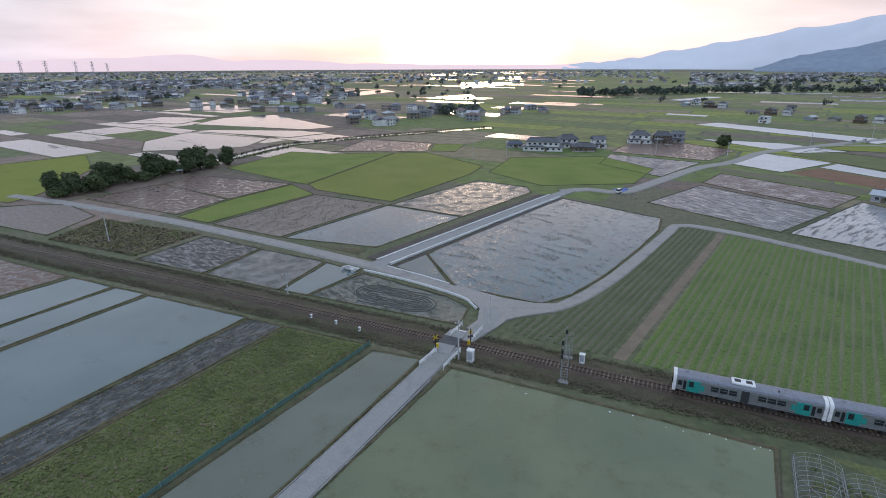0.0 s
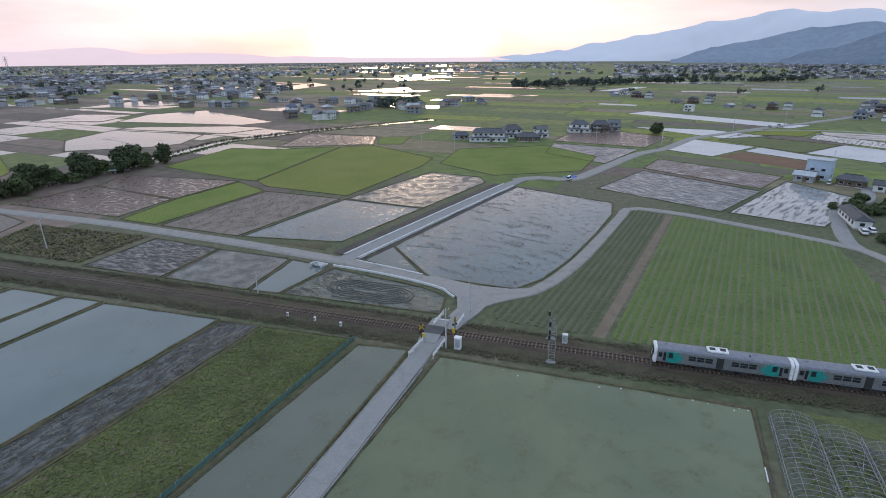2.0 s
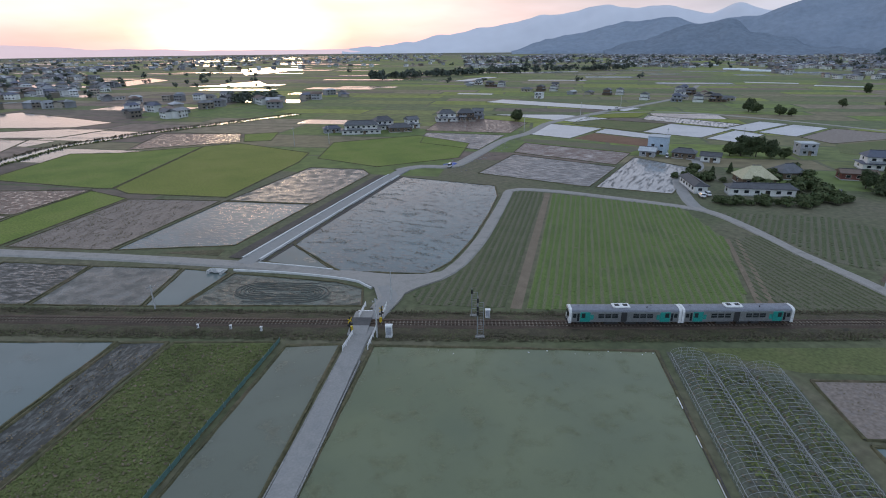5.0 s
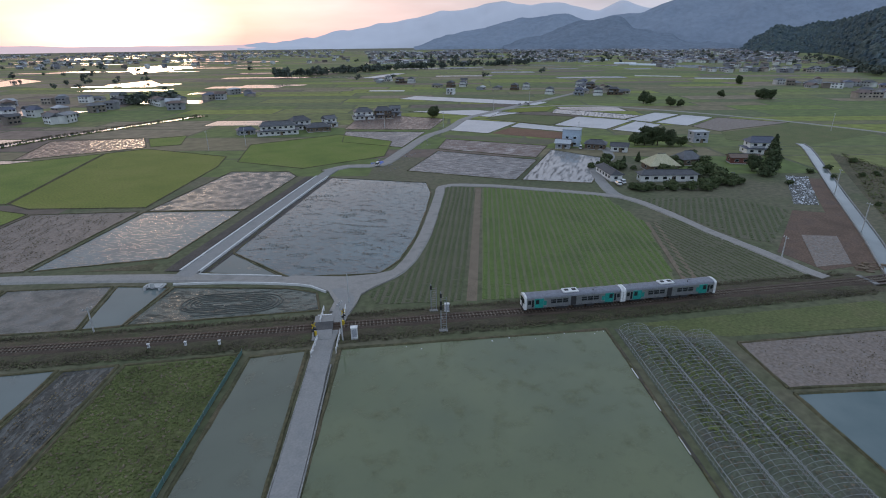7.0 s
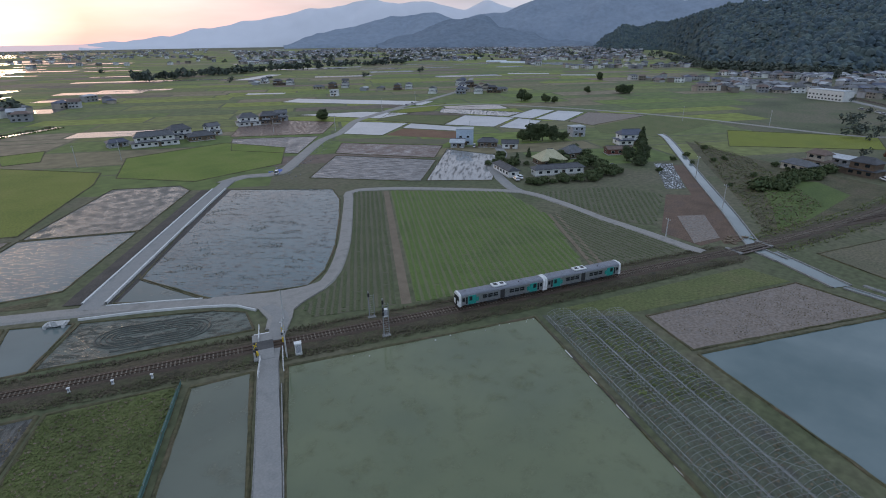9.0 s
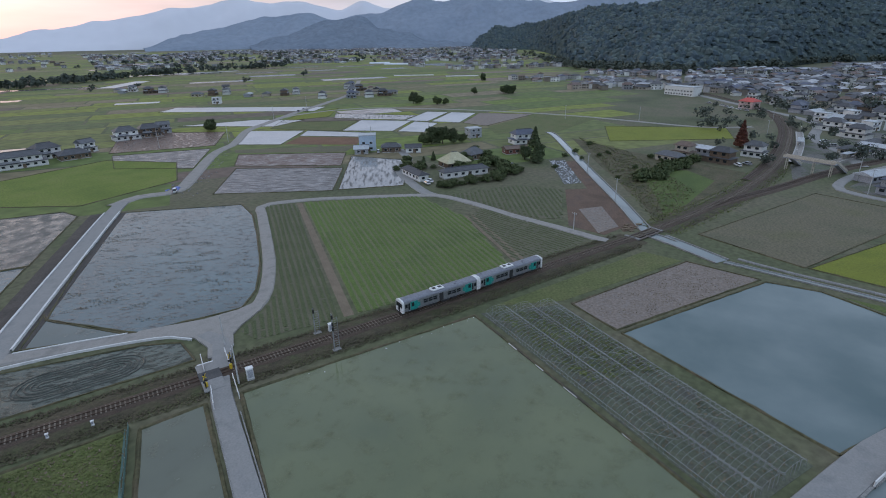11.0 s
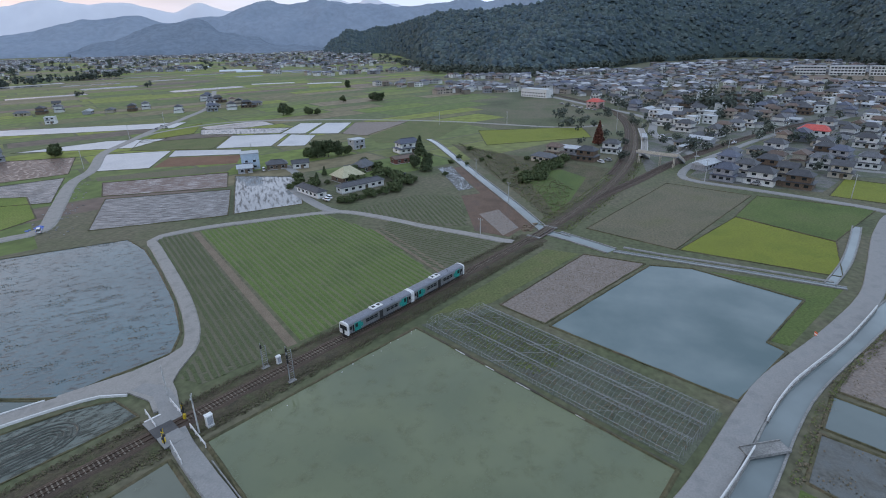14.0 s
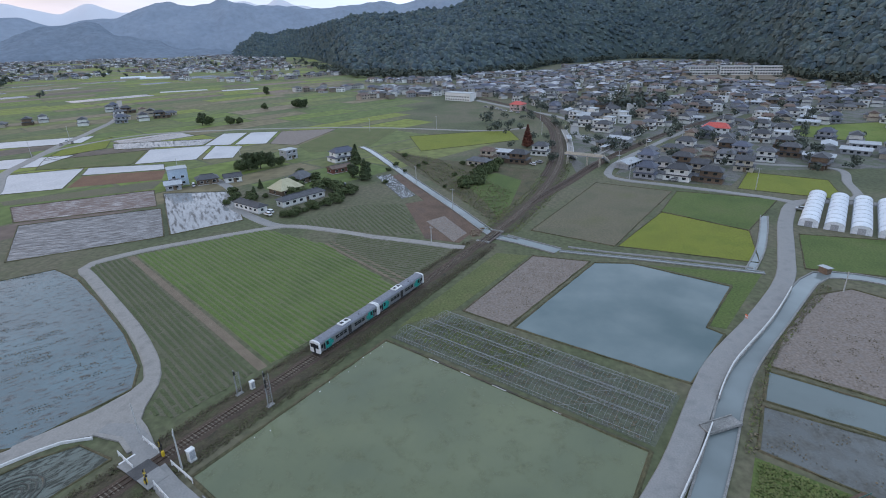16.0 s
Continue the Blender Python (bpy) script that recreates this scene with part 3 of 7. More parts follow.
def field(name, poly, material, label, bund=0.0, z=0.03, category="field", bund_mat=None):
    """A field: a thin slab on the ground, with earth bunds round it where it holds water."""
    LAYER[0] += 1
    top = z + 0.0012 * (LAYER[0] % 41)
    bm = B()
    vs = [bm.verts.new((x, y, top)) for x, y in poly]
    f = bm.faces.new(vs)
    if f.normal.z < 0:
        f.normal_flip()
    f.normal_update()
    if f.normal.z < 0:
        bmesh.ops.reverse_faces(bm, faces=[f])
    ring = bmesh.ops.extrude_face_region(bm, geom=[f])
    low = [v for v in ring["geom"] if isinstance(v, bmesh.types.BMVert)]
    for v in low:
        v.co.z = -0.05
    bmesh.ops.recalc_face_normals(bm, faces=bm.faces)
    ob = tagged(link(name, bm, M[material]), label, category, kind="structure")
    if bund:
        for a, b in zip(poly, poly[1:] + poly[:1]):
            n = max(2, int(math.dist(a, b) / 3))
            line = [Vector((a[0] + (b[0] - a[0]) * i / n, a[1] + (b[1] - a[1]) * i / n, 0)) for i in range(n + 1)]
            sweep("earth_bund", line, [(bund * 1.1, 0), (bund * 0.45, 0.22), (-bund * 0.45, 0.22), (-bund * 1.1, 0)], M[bund_mat or "weeds"], ob, "", 0.12)
    return ob


def tufts(name, pts, size, material, label, z=0.05, blades=3, lean=0.9, seed=1, tall=0.55, parent=None):
    """Grass tufts: a few bent blades at each point, all one mesh."""
    r = np.random.RandomState(seed)
    vs, fs = [], []
    for x, y in pts:
        s = size * r.uniform(0.5, 1.4)
        for k in range(blades):
            a = r.uniform(0, 6.283)
            c, d = math.cos(a), math.sin(a)
            w, l, h = s * 0.5, s * lean, s * tall * r.uniform(0.6, 1.2)
            i = len(vs)
            vs += [(x - d * w, y + c * w, z), (x + d * w, y - c * w, z), (x + c * l + d * w * 0.4, y + d * l - c * w * 0.4, z + h), (x + c * l - d * w * 0.4, y + d * l + c * w * 0.4, z + h * 0.9)]
            fs.append((i, i + 1, i + 2, i + 3))
    ob = soup(name, vs, fs, M[material], parent)
    return tagged(ob, label, "grass", kind="stuff")

# ---- the land ----
def make_ground():
    rings = [0, 40, 90, 160, 260, 400, 600, 900, 1300, 1900, 2700, 3600, 4850]
    vs, fs, n = [(0, 0, 0)], [], 96
    for r in rings[1:]:
        for i in range(n):
            a = 2 * math.pi * i / n
            vs.append((r * math.cos(a), r * math.sin(a), 0.0))
    for i in range(n):
        fs.append((0, 1 + i, 1 + (i + 1) % n))
    for k in range(len(rings) - 2):
        for i in range(n):
            a, b = 1 + k * n + i, 1 + k * n + (i + 1) % n
            fs.append((a, a + n, b + n, b))
    return tagged(soup("ground", vs, fs, M["ground"]), "flat plain of rough grass and farmland reaching the horizon", "ground", kind="structure")


make_ground()
RAIL = [(-620, 372), (-400, 273), (-200, 183), (-114.7, 144.3), (-69.6, 124.4), (-36, 109.0), (-5.6, 95.2), (22.6, 82.6), (49.2, 70.9), (79.9, 58.2), (107.6, 46.6), (121, 41.3), (146.9, 32.1),
        (186.5, 20.9), (240.9, 11.8), (300.5, 8.3), (371.8, 10.0), (436.5, 22.6), (524.5, 63.2), (595, 108), (680, 168)]
BRANCH = [(160, 28.0), (178, 20.0), (200, 9.0), (242, -10.0), (279, -31.0), (328, -61.0), (367, -89.0), (430, -138)]

# near fields, on the camera's side of the railway
field("paddy_beside_crossing", [(1.2, 83.4), (47.2, 61.7), (17.1, 6.8), (7, 11), (-20, 26), (-30.0, 30.5)], "water", "flooded paddy of murky green still water", 0.35)
field("paddy_by_net", [(-13.6, 89.6), (-4.1, 86.2), (-33.4, 31), (-47, 36)], "water_dull", "flooded paddy of murky grey-green water beside the road", 0.35)
field("weedy_field", [(-32.6, 99.0), (-14.6, 91.5), (-48, 36), (-72, 32)], "grass_dull", "field overgrown with green weeds beside a net", 0.3)
field("ploughed_strip", [(-41.8, 102.8), (-33.6, 99.6), (-72, 33), (-80, 38)], "dark_soil", "dark wet ploughed strip between two bunds", 0.3)
field("grey_paddy", [(-70.0, 115.2), (-42.6, 103.6), (-80, 38), (-112, 44)], "water_grey", "wide flooded paddy with pale grey water", 0.3)
field("narrow_paddy", [(-80.5, 120.0), (-71.0, 116.0), (-112, 45), (-122, 50)], "water_grey", "narrow flooded paddy with grey water", 0.3)
field("third_paddy", [(-95.3, 126.5), (-81.5, 120.4), (-122, 50), (-142, 56)], "water_grey", "flooded paddy with grey water and low bunds", 0.3)
field("rough_brown_field", [(-190, 170), (-97.0, 127.2), (-142, 57), (-220, 90)], "mud_wet", "rough brown field with wet stubble", 0.3)
field("field_behind", [(-27, 30), (-20, 26), (-70, -90), (-110, -60)], "grass_dull", "dull grass field", 0)

# between the railway and the farm road
field("churned_field", [(-21.0, 128.9), (1.0, 113.8), (5.6, 108.2), (3.2, 99.8), (-31.8, 114.9)], "mud_swirl", "muddy field churned into dark swirls", 0.2)
field("water_strip", [(-32.0, 136.8), (-22.0, 129.6), (-32.4, 115.1), (-39.4, 118.0)], "water_grey", "narrow strip of standing grey water", 0.25)
field("grey_mud_field", [(-53.5, 148.0), (-33.0, 137.4), (-40.2, 118.3), (-62.3, 128.6)], "mud_grey", "grey mud field with shallow water", 0.25)
field("dark_stubble_field", [(-75.5, 160.6), (-54.4, 148.6), (-63.2, 129.0), (-86.4, 139.8)], "dark_stubble", "dark wet stubble field", 0.25)
field("brown_weed_patch", [(-121, 181.5), (-78.5, 163.0), (-88.5, 142.5), (-124.1, 158.3)], "brown_soil", "patch of dry brown weeds beside the farm road", 0)
field("wet_corner_field", [(-161, 201), (-146, 201), (-126, 185), (-127.1, 162), (-190, 190)], "mud_pale", "pale wet field corner beside a bend of the road", 0.25)

# beyond the farm road
field("brown_paddy", [(-145, 210), (-97.3, 186.5), (-87.5, 209), (-128, 238)], "mud_wet", "brown flooded paddy beside a row of trees", 0.3)
field("brown_paddy_far", [(-124, 259), (-69, 238), (-86.6, 210), (-127, 236.5)], "mud_wet", "brown flooded paddy", 0.3)
field("green_strip", [(-68.5, 236), (-54.5, 217.8), (-81.0, 175.6), (-95.2, 183.3), (-86, 208)], "grass", "strip of bright green grass", 0.2)
field("stubble_field", [(-53.3, 216.5), (-22.9, 200.3), (-51.6, 159.6), (-79.0, 174.2)], "mud_pale", "pale wet stubble field", 0.25)
field("grey_flooded_field", [(-21.6, 198.8), (6.4, 182.3), (-20, 149.5), (-50.2, 158.8)], "water_rows", "flooded grey field beside the concrete road", 0.25)
field("pink_flooded_field", [(15.9, 243.8), (37.0, 229.5), (37, 219.5), (7.2, 182.8), (-20.7, 199.4)], "mud_grey", "shallow flooded field that mirrors the evening sky", 0.25)
field("weedy_corner", [(-40.0, 152.0), (-22.6, 147.6), (-24.4, 143.2), (-36, 150)], "weeds", "weedy corner beside the road fork", 0)
field("bright_green_field", [(-113.8, 276.7), (-93.7, 330), (-70, 321.5), (-30, 324.5), (-62, 237), (-69, 241)], "grass", "wide bright green field", 0.3)
field("olive_green_field", [(-29, 324.5), (-10, 326), (21, 280), (13, 258.7), (-20.7, 204.5), (-54.8, 225.4), (-61, 237)], "grass_olive", "wide yellowish green field", 0.3)
field("small_green_field", [(-6, 361), (14.6, 360), (7, 329), (-8, 331)], "grass", "small bright green field", 0.2)
field("shining_paddy", [(-331, 625), (-245, 642), (-199, 700), (-300, 720)], "far_water", "flooded field shining under the evening sky", 0.5)
field("shining_paddy", [(-221, 546), (-179, 580), (-92, 463), (-114, 446), (-225, 488)], "shine", "flooded field shining under the evening sky", 0.5)
field("shining_paddy", [(-203, 436), (-114, 397), (-88, 424), (-118, 440), (-192, 447)], "shine", "flooded field shining under the evening sky", 0.5)
field("shining_paddy", [(-211, 379), (-203, 430), (-128, 394), (-130, 352), (-145, 342), (-189, 334)], "far_water", "flooded field shining under the evening sky", 0.5)
field("shining_paddy", [(-290, 560), (-235, 548), (-238, 492), (-300, 500)], "far_water", "flooded field shining under the evening sky", 0.5)
for i, shape in enumerate((((-325, 926), (-284, 1067), (-215, 1020), (-208, 887)), ((-187, 950), (-128, 1154), (-90, 1050), (-150, 890)), ((40, 1491), (137, 1583), (121, 1275), (39, 1164)), ((-13, 890), (48, 949), (53, 839), (6, 815)), ((-264, 792), (-225, 850), (-205, 800), (-230, 760)))):
    field("mirror_paddy", list(shape), "shine", "distant flooded field mirroring the sunset", 0.6)
field("green_field_by_farm", [(22.8, 263.9), (39, 306), (92, 309), (108, 271), (86, 236), (44, 232.5)], "grass", "bright green field in front of a farmhouse", 0.3)
field("left_green_field", [(-242, 289), (-215, 320), (-183, 275), (-170, 218), (-172, 204), (-260, 240)], "grass_yellow", "yellow-green field beside a row of trees", 0.3)
field("brown_field_far", [(-68, 330), (-55, 385), (-8, 366), (-10, 331)], "mud_wet", "brown wet field beside a stream", 0.3)

# the big paddy and the crop fields between the farm roads
field("blue_grey_paddy", [(46.5, 210.5), (76.5, 179.5), (70.3, 165.7), (56.6, 146.4), (41.8, 127.2), (30, 114.6), (22, 110), (3, 119.8), (-4.6, 143.6), (18, 175.0)], "water_rows", "large flooded paddy with rows of stubble showing", 0.3)
field("corner_water", [(-13.6, 134.0), (1.8, 120.5), (-4.9, 143.2), (-3.8, 146.6)], "water_grey", "corner of standing water beside the concrete kerb", 0.25)
CROP_A = [(77.9, 171.4), (88.0, 162.8), (30.6, 87.2), (14.8, 95.5), (15.0, 101.2), (24.7, 104.8), (33.5, 110.4), (45.2, 124.0)]
CROP_B = [(90.2, 160.9), (119.4, 128.0), (106.5, 98.8), (75.5, 65.8), (34.4, 84.9)]
CROP_C = [(107.4, 98.0), (120.0, 98.0), (108.0, 54.2), (78.2, 65.1)]
field("crop_field_dull", CROP_A, "crop_soil_dull", "crop field in dull green rows", 0)
field("crop_field_green", CROP_B, "crop_soil", "crop field in bright green rows", 0)
field("crop_field_sparse", CROP_C, "crop_soil_dull", "sparse crop field in thin rows", 0)
field("dirt_strip", [(88.4, 162.6), (89.8, 161.2), (33.4, 85.3), (31.4, 86.5)], "track_dirt", "strip of bare tan earth between two crops", 0)
CROP_D = [(126.5, 118.4), (153.1, 100.9), (155.7, 82.4), (121.0, 69.2), (117.5, 76.9)]
field("junction_apron", [(3.5, 120.0), (-1, 118.5), (6.4, 111), (8.0, 107.2), (7.2, 101.5), (4.6, 97.8), (8.4, 95.4), (11.4, 98.8), (13.4, 101.6), (17, 103.3), (24, 105.4), (25.5, 109.5), (21, 109.7), (14, 112.5)], "concrete", "pale worn concrete road junction", 0, z=0.345, category="road")
field("triangle_crop", CROP_D, "crop_soil_dull", "triangular crop field beside a lane", 0)
field("bare_plot", [(156.7, 81.4), (164, 72.1), (123.7, 48.8), (112.6, 52.2), (115.7, 64.9)], "brown_soil", "bare brown building plot", 0)
field("plastic_plot", [(134.2, 67.9), (141.3, 61.9), (122.6, 50.6), (113.3, 54.3)], "mud_pale", "plot strewn with pale sheeting and rubble", 0, z=0.09)
field("canal_bank_dirt", [(205, 99.6), (212, 94.2), (123.8, 45.0), (118.4, 48.0)], "brown_soil", "bare earth bank along the canal", 0)
field("crop_wheel_track", [(106.9, 99.6), (107.8, 98.9), (78.6, 64.8), (77.5, 65.4)], "track_dirt", "pale wheel track between two crops", 0, z=0.1)
field("crop_wheel_track", [(109.0, 98.2), (109.9, 97.6), (81.0, 63.7), (79.9, 64.3)], "track_dirt", "pale wheel track between two crops", 0, z=0.1)
field("vegetable_rows", [(203, 107), (209, 101.5), (170, 79.4), (164, 84.5)], "dark_soil", "vegetable rows covered in pale film", 0)

# beyond the lane, towards the farmhouse
field("streaked_field", [(114.4, 232.2), (141.4, 187.4), (108.4, 163.0), (80.0, 202.0)], "streak_mud", "flooded grey field with streaks of white water", 0.25)
field("silver_field", [(163.7, 202.0), (170.1, 170.1), (129.5, 142.3), (110.4, 161.8)], "silver_mud", "flooded field shining white with dark furrows", 0.25)
field("brown_flooded_strip", [(136.5, 258.7), (169.2, 210.8), (144.4, 191.6), (117.4, 237.4)], "brown_streak", "brown field half covered by white water", 0.25)
field("tan_strip", [(144.2, 272.3), (188.5, 219.2), (171.1, 212.9), (138.8, 264.4)], "fallow", "strip of tan grass", 0)
field("red_soil_field", [(193.0, 271.2), (209.4, 232.6), (189.5, 220.7), (169.7, 260.2)], "red_soil", "field of bare red-brown soil", 0)
field("white_field_one", [(190.4, 321.3), (211.0, 286.0), (167.7, 260.8), (153.6, 286.4)], "sheet", "field under pale white sheet", 0.2)
field("white_field_two", [(211.9, 283.9), (224.0, 243.7), (211.0, 234.0), (194.2, 273.2)], "sheet", "strip under pale white sheet", 0.2)
field("olive_field", [(228.7, 330.6), (263.1, 283.5), (221.5, 263.4), (204.2, 312.1)], "grass_dull", "dull olive field", 0.2)
field("yellow_green_field", [(264.4, 349), (311.5, 348.2), (268.5, 318.9), (231.9, 333.1)], "grass_yellow", "small bright yellow-green field", 0.2)
field("striped_film_field", [(284.6, 326.5), (306.7, 260.3), (281.9, 254.1), (264.0, 309.1)], "silver_mud", "field with dark and white stripes of film", 0.2)
# pale tone comes from the sheet material's colour, not from mirroring water
field("white_field_three", [(265.7, 283.1), (280.7, 246.6), (237.0, 230.9), (222.5, 262.4)], "sheet", "pale grey field drawn as white sheet", 0.2)
field("white_field_four", [(328.3, 265.4), (333.3, 247.5), (284.2, 234.4), (279.5, 251.9)], "sheet", "pale grey field drawn as white sheet", 0.2)
field("white_field_five", [(333.9, 245.1), (339.0, 224.6), (289.1, 210.4), (284.2, 231.8)], "sheet", "pale grey field drawn as white sheet", 0.2)
field("white_field_six", [(279.3, 243.1), (280.0, 223.2), (242.9, 209.8), (237.6, 227.5)], "sheet", "pale grey field drawn as white sheet", 0.2)
field("pink_stubble_field", [(339.5, 222.2), (353.6, 180.6), (284.4, 186.4), (289.1, 207.5)], "mud_pale", "field of pale pinkish stubble", 0.2)
field("meadow_by_canal", [(354, 178), (355, 130), (272, 135), (262, 168), (283, 184)], "grass_dull", "dull green meadow", 0)
field("rice_by_canal", [(319.7, 114.4), (350.2, 44.4), (308.6, 35.1), (268.2, 96.1)], "grass_yellow", "bright yellow-green rice field", 0.2)
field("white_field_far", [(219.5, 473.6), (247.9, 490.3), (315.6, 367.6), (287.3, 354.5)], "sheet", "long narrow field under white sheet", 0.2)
field("white_field_behind_farm", [(180.9, 384.4), (228.9, 358.9), (246.4, 323.3), (212.6, 318.4)], "sheet", "pale field drawn as white sheet", 0.2)
field("brown_yard_field", [(102.6, 326.5), (145.0, 392.0), (181.0, 330.0), (146.8, 293.7)], "mud_wet", "brown muddy field in front of a farm", 0.2)
field("grey_wet_field", [(84, 285), (100, 318), (140, 288), (104, 251)], "streak_mud", "grey wet field beside the road works", 0.2)

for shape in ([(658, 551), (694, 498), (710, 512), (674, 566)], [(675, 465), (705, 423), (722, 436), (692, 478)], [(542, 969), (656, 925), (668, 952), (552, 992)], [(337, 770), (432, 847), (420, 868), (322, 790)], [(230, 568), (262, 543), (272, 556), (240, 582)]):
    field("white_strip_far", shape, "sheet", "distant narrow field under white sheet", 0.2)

# east of the railway
field("fallow_field", [(197.7, -3.4), (185.0, -35.2), (114.4, -0.5), (127.6, 27.4)], "fallow", "fallow tan field", 0.2)
field("young_rice", [(185.0, -37.2), (175.6, -75.6), (134.6, -49.9), (154.3, -24.0)], "grass_deep", "green rice field", 0.2)
field("ripe_rice", [(153.6, -24.0), (133.8, -49.9), (104.3, -42.5), (114.4, -1.5)], "grass_yellow", "bright yellow field of ripening rice", 0.2)
field("pale_mud_field", [(103.3, 26.8), (100.3, 8.9), (57.0, 32.8), (63.6, 45.0)], "mud_pale", "rough pale mud field", 0.25)
field("sky_paddy", [(99.6, 7.7), (100.0, -4.1), (86.1, -28.4), (62.0, -15.0), (58.9, -18.2), (38.0, -5.2), (56.4, 31.6)], "water_blue", "flooded paddy that mirrors the clouds", 0.3)
field("grass_corner", [(99.2, -8.1), (95.7, -39.9), (61.7, -19.4), (62.8, -16.0), (87.3, -29.2)], "grass_deep", "grass bank beside the paddy", 0)
field("rail_side_grass", [(53.5, 60.0), (104.6, 38.6), (103.3, 28.0), (64.2, 47.3)], "grass_dull", "rough grass beside the railway", 0)
field("plot_under_hoops", [(61.6, 47.2), (33.6, -2.0), (18.3, 5.9), (48.7, 61.0)], "plot_green", "wet grey-green plot under bare greenhouse frames", 0)
field("pale_stubble_east", [(83, -48.2), (88, -60), (79.1, -69.7), (33, -47.5), (46.5, -23.2), (64, -34)], "mud_pale", "pale stubble field beside the canal", 0.3)
field("paddy_east", [(44.6, -22.2), (31.5, -46.5), (22, -42.5), (34.0, -17.6)], "water_grey", "flooded paddy with grey-blue water", 0.3)
field("mud_field_east", [(32.4, -16.8), (21, -43), (5, -34.4), (19.8, -11.4)], "mud_grey", "grey mud field with puddles", 0.3)
field("garden_plot", [(18, -10.2), (4.4, -34.7), (-10, -26.4), (7.2, -5.4)], "grass_deep", "grassy garden plot", 0)
field("green_field_by_tunnels", [(132.0, -65.4), (125.2, -112.5), (90.8, -112.5), (101.0, -54.0)], "grass_deep", "green field beside the plastic tunnels", 0.2)
YELLOW_V = [(224.0, -80.5), (209.5, -111.0), (176.3, -102.0), (191.9, -65.0)]
field("yellow_field_by_town", YELLOW_V, "grass_yellow", "yellow-green field beside the houses", 0.2)
field("town_green", [(365, -155), (390, -235), (310, -205), (302, -186), (330, -144)], "grass", "green field among the houses", 0.2)

field("canal_scrub", [(268, 119), (230, 97), (190, 73), (150, 49), (130, 38.5), (146.9, 38), (186, 27), (222, 22), (232, 45), (245, 80)], "weeds", "rough scrub land between canal and railway", 0, z=0.02)
field("scrub_green_patch", [(205, 66), (170, 50), (142, 40.5), (160, 36), (200, 32), (214, 45)], "grass_deep", "patch of green grass in the scrub", 0, z=0.03)
field("station_yard", [(212, 4), (243, -8), (300, -40), (335, -14), (305, 2), (245, 6)], "yard", "grey gravel station yard between the tracks", 0, z=0.02)

# roads
road("crossing_road", [(-66, -28), (-42, 14), (-18.9, 53.0), (-1.0, 86.0), (4.5, 93.6), (10.0, 101.0), (10.5, 107)], 3.5, 0.36, M["asphalt"], "narrow worn asphalt farm road over the railway", 4, 0.05, 0.15)
road("farm_road", [(12.5, 104), (9.2, 111.0), (3, 117.2), (-12.5, 129.5), (-26.1, 138.4), (-49.3, 152.6), (-75, 167), (-96.2, 178.6), (-129.5, 194.4), (-158, 207.5), (-180, 216)], 3.6, 0.35, M["concrete"], "pale concrete farm road between the paddies")
road("loop_lane", [(9.5, 104.5), (16.3, 105.5), (23.6, 107.3), (31.0, 112.1), (43.3, 125.3), (58, 144), (72.5, 163.2), (77.5, 170), (82.5, 170.5), (89.5, 165.5), (99, 156), (119.5, 129), (123.7, 119.0), (121, 103), (115.2, 83.4), (111.8, 66.9), (108.5, 54), (108, 49.8)], 3.0, 0.3, M["concrete"], "pale unpaved lane round the crop fields", 3, 0.06, 0.3)
road("kerbed_road", [(-18.6, 133.8), (-17.2, 135.6), (3.7, 161.5), (35.7, 200.6), (47, 214), (55, 223)], 4.7, 0.4, M["asphalt"], "new grey farm road with white concrete kerbs", 4, 0.03, 0.1)
road("works_road", [(50, 221), (62.5, 224.5), (76, 220), (100.9, 243), (132.3, 273.5), (157.1, 289), (192, 321), (221, 336), (277, 363), (339, 389), (420, 430), (560, 540)], 5.0, 0.35, M["concrete"], "unfinished pale road with rubble edges")
road("far_lane", [(221, 336), (263, 350), (320, 330), (345, 270), (357, 200), (357, 140), (345, 60), (360, 30)], 3.0, 0.25, M["concrete"], "narrow lane between flooded fields")
road("farm_lane", [(123, 122), (128, 133), (150, 160), (172, 171), (190, 190)], 3.6, 0.25, M["asphalt"], "lane up to the farmhouses")
road("canal_road", [(-22, 26), (6.8, 7.6), (18.3, 1.2), (34.2, -6.4), (47.0, -13.4), (69.2, -29.8), (92.5, -44.8), (115, -54.3), (147.5, -67.4), (171, -81.5), (172, -102), (166, -130)], 4.7, 0.34, M["asphalt"], "grey road beside a canal", 4, 0.03, 0.2)
road("town_road", [(171, -80), (177, -73), (186, -56), (195.5, -35.5), (204, -16.5), (214, -11), (240, -19), (279, -41), (328, -70), (367, -98), (430, -147)], 3.6, 0.3, M["asphalt"], "town road along the branch line", 4, 0.05, 0.2)
road("town_road_two", [(176, -96), (180.8, -109), (205, -117), (232.5, -125), (243, -92), (262, -62)], 3.6, 0.3, M["asphalt"], "narrow town street", 4, 0.05, 0.2)
road("station_road", [(560, 98), (470, 40), (400, -3), (330, -4), (290, -16), (258, -22)], 5.0, 0.3, M["asphalt"], "station forecourt road")

# ---- hills and mountains ----
def profile_at(a, knots):
    for (a0, v0), (a1, v1) in zip(knots, knots[1:]):
        if a0 <= a <= a1:
            u = (a - a0) / (a1 - a0)
            u = u * u * (3 - 2 * u)
            return v0 + (v1 - v0) * u
    return knots[0][1] if a < knots[0][0] else knots[-1][1]


HILL = []   # crowns that stand on the wooded hill: x, y, z


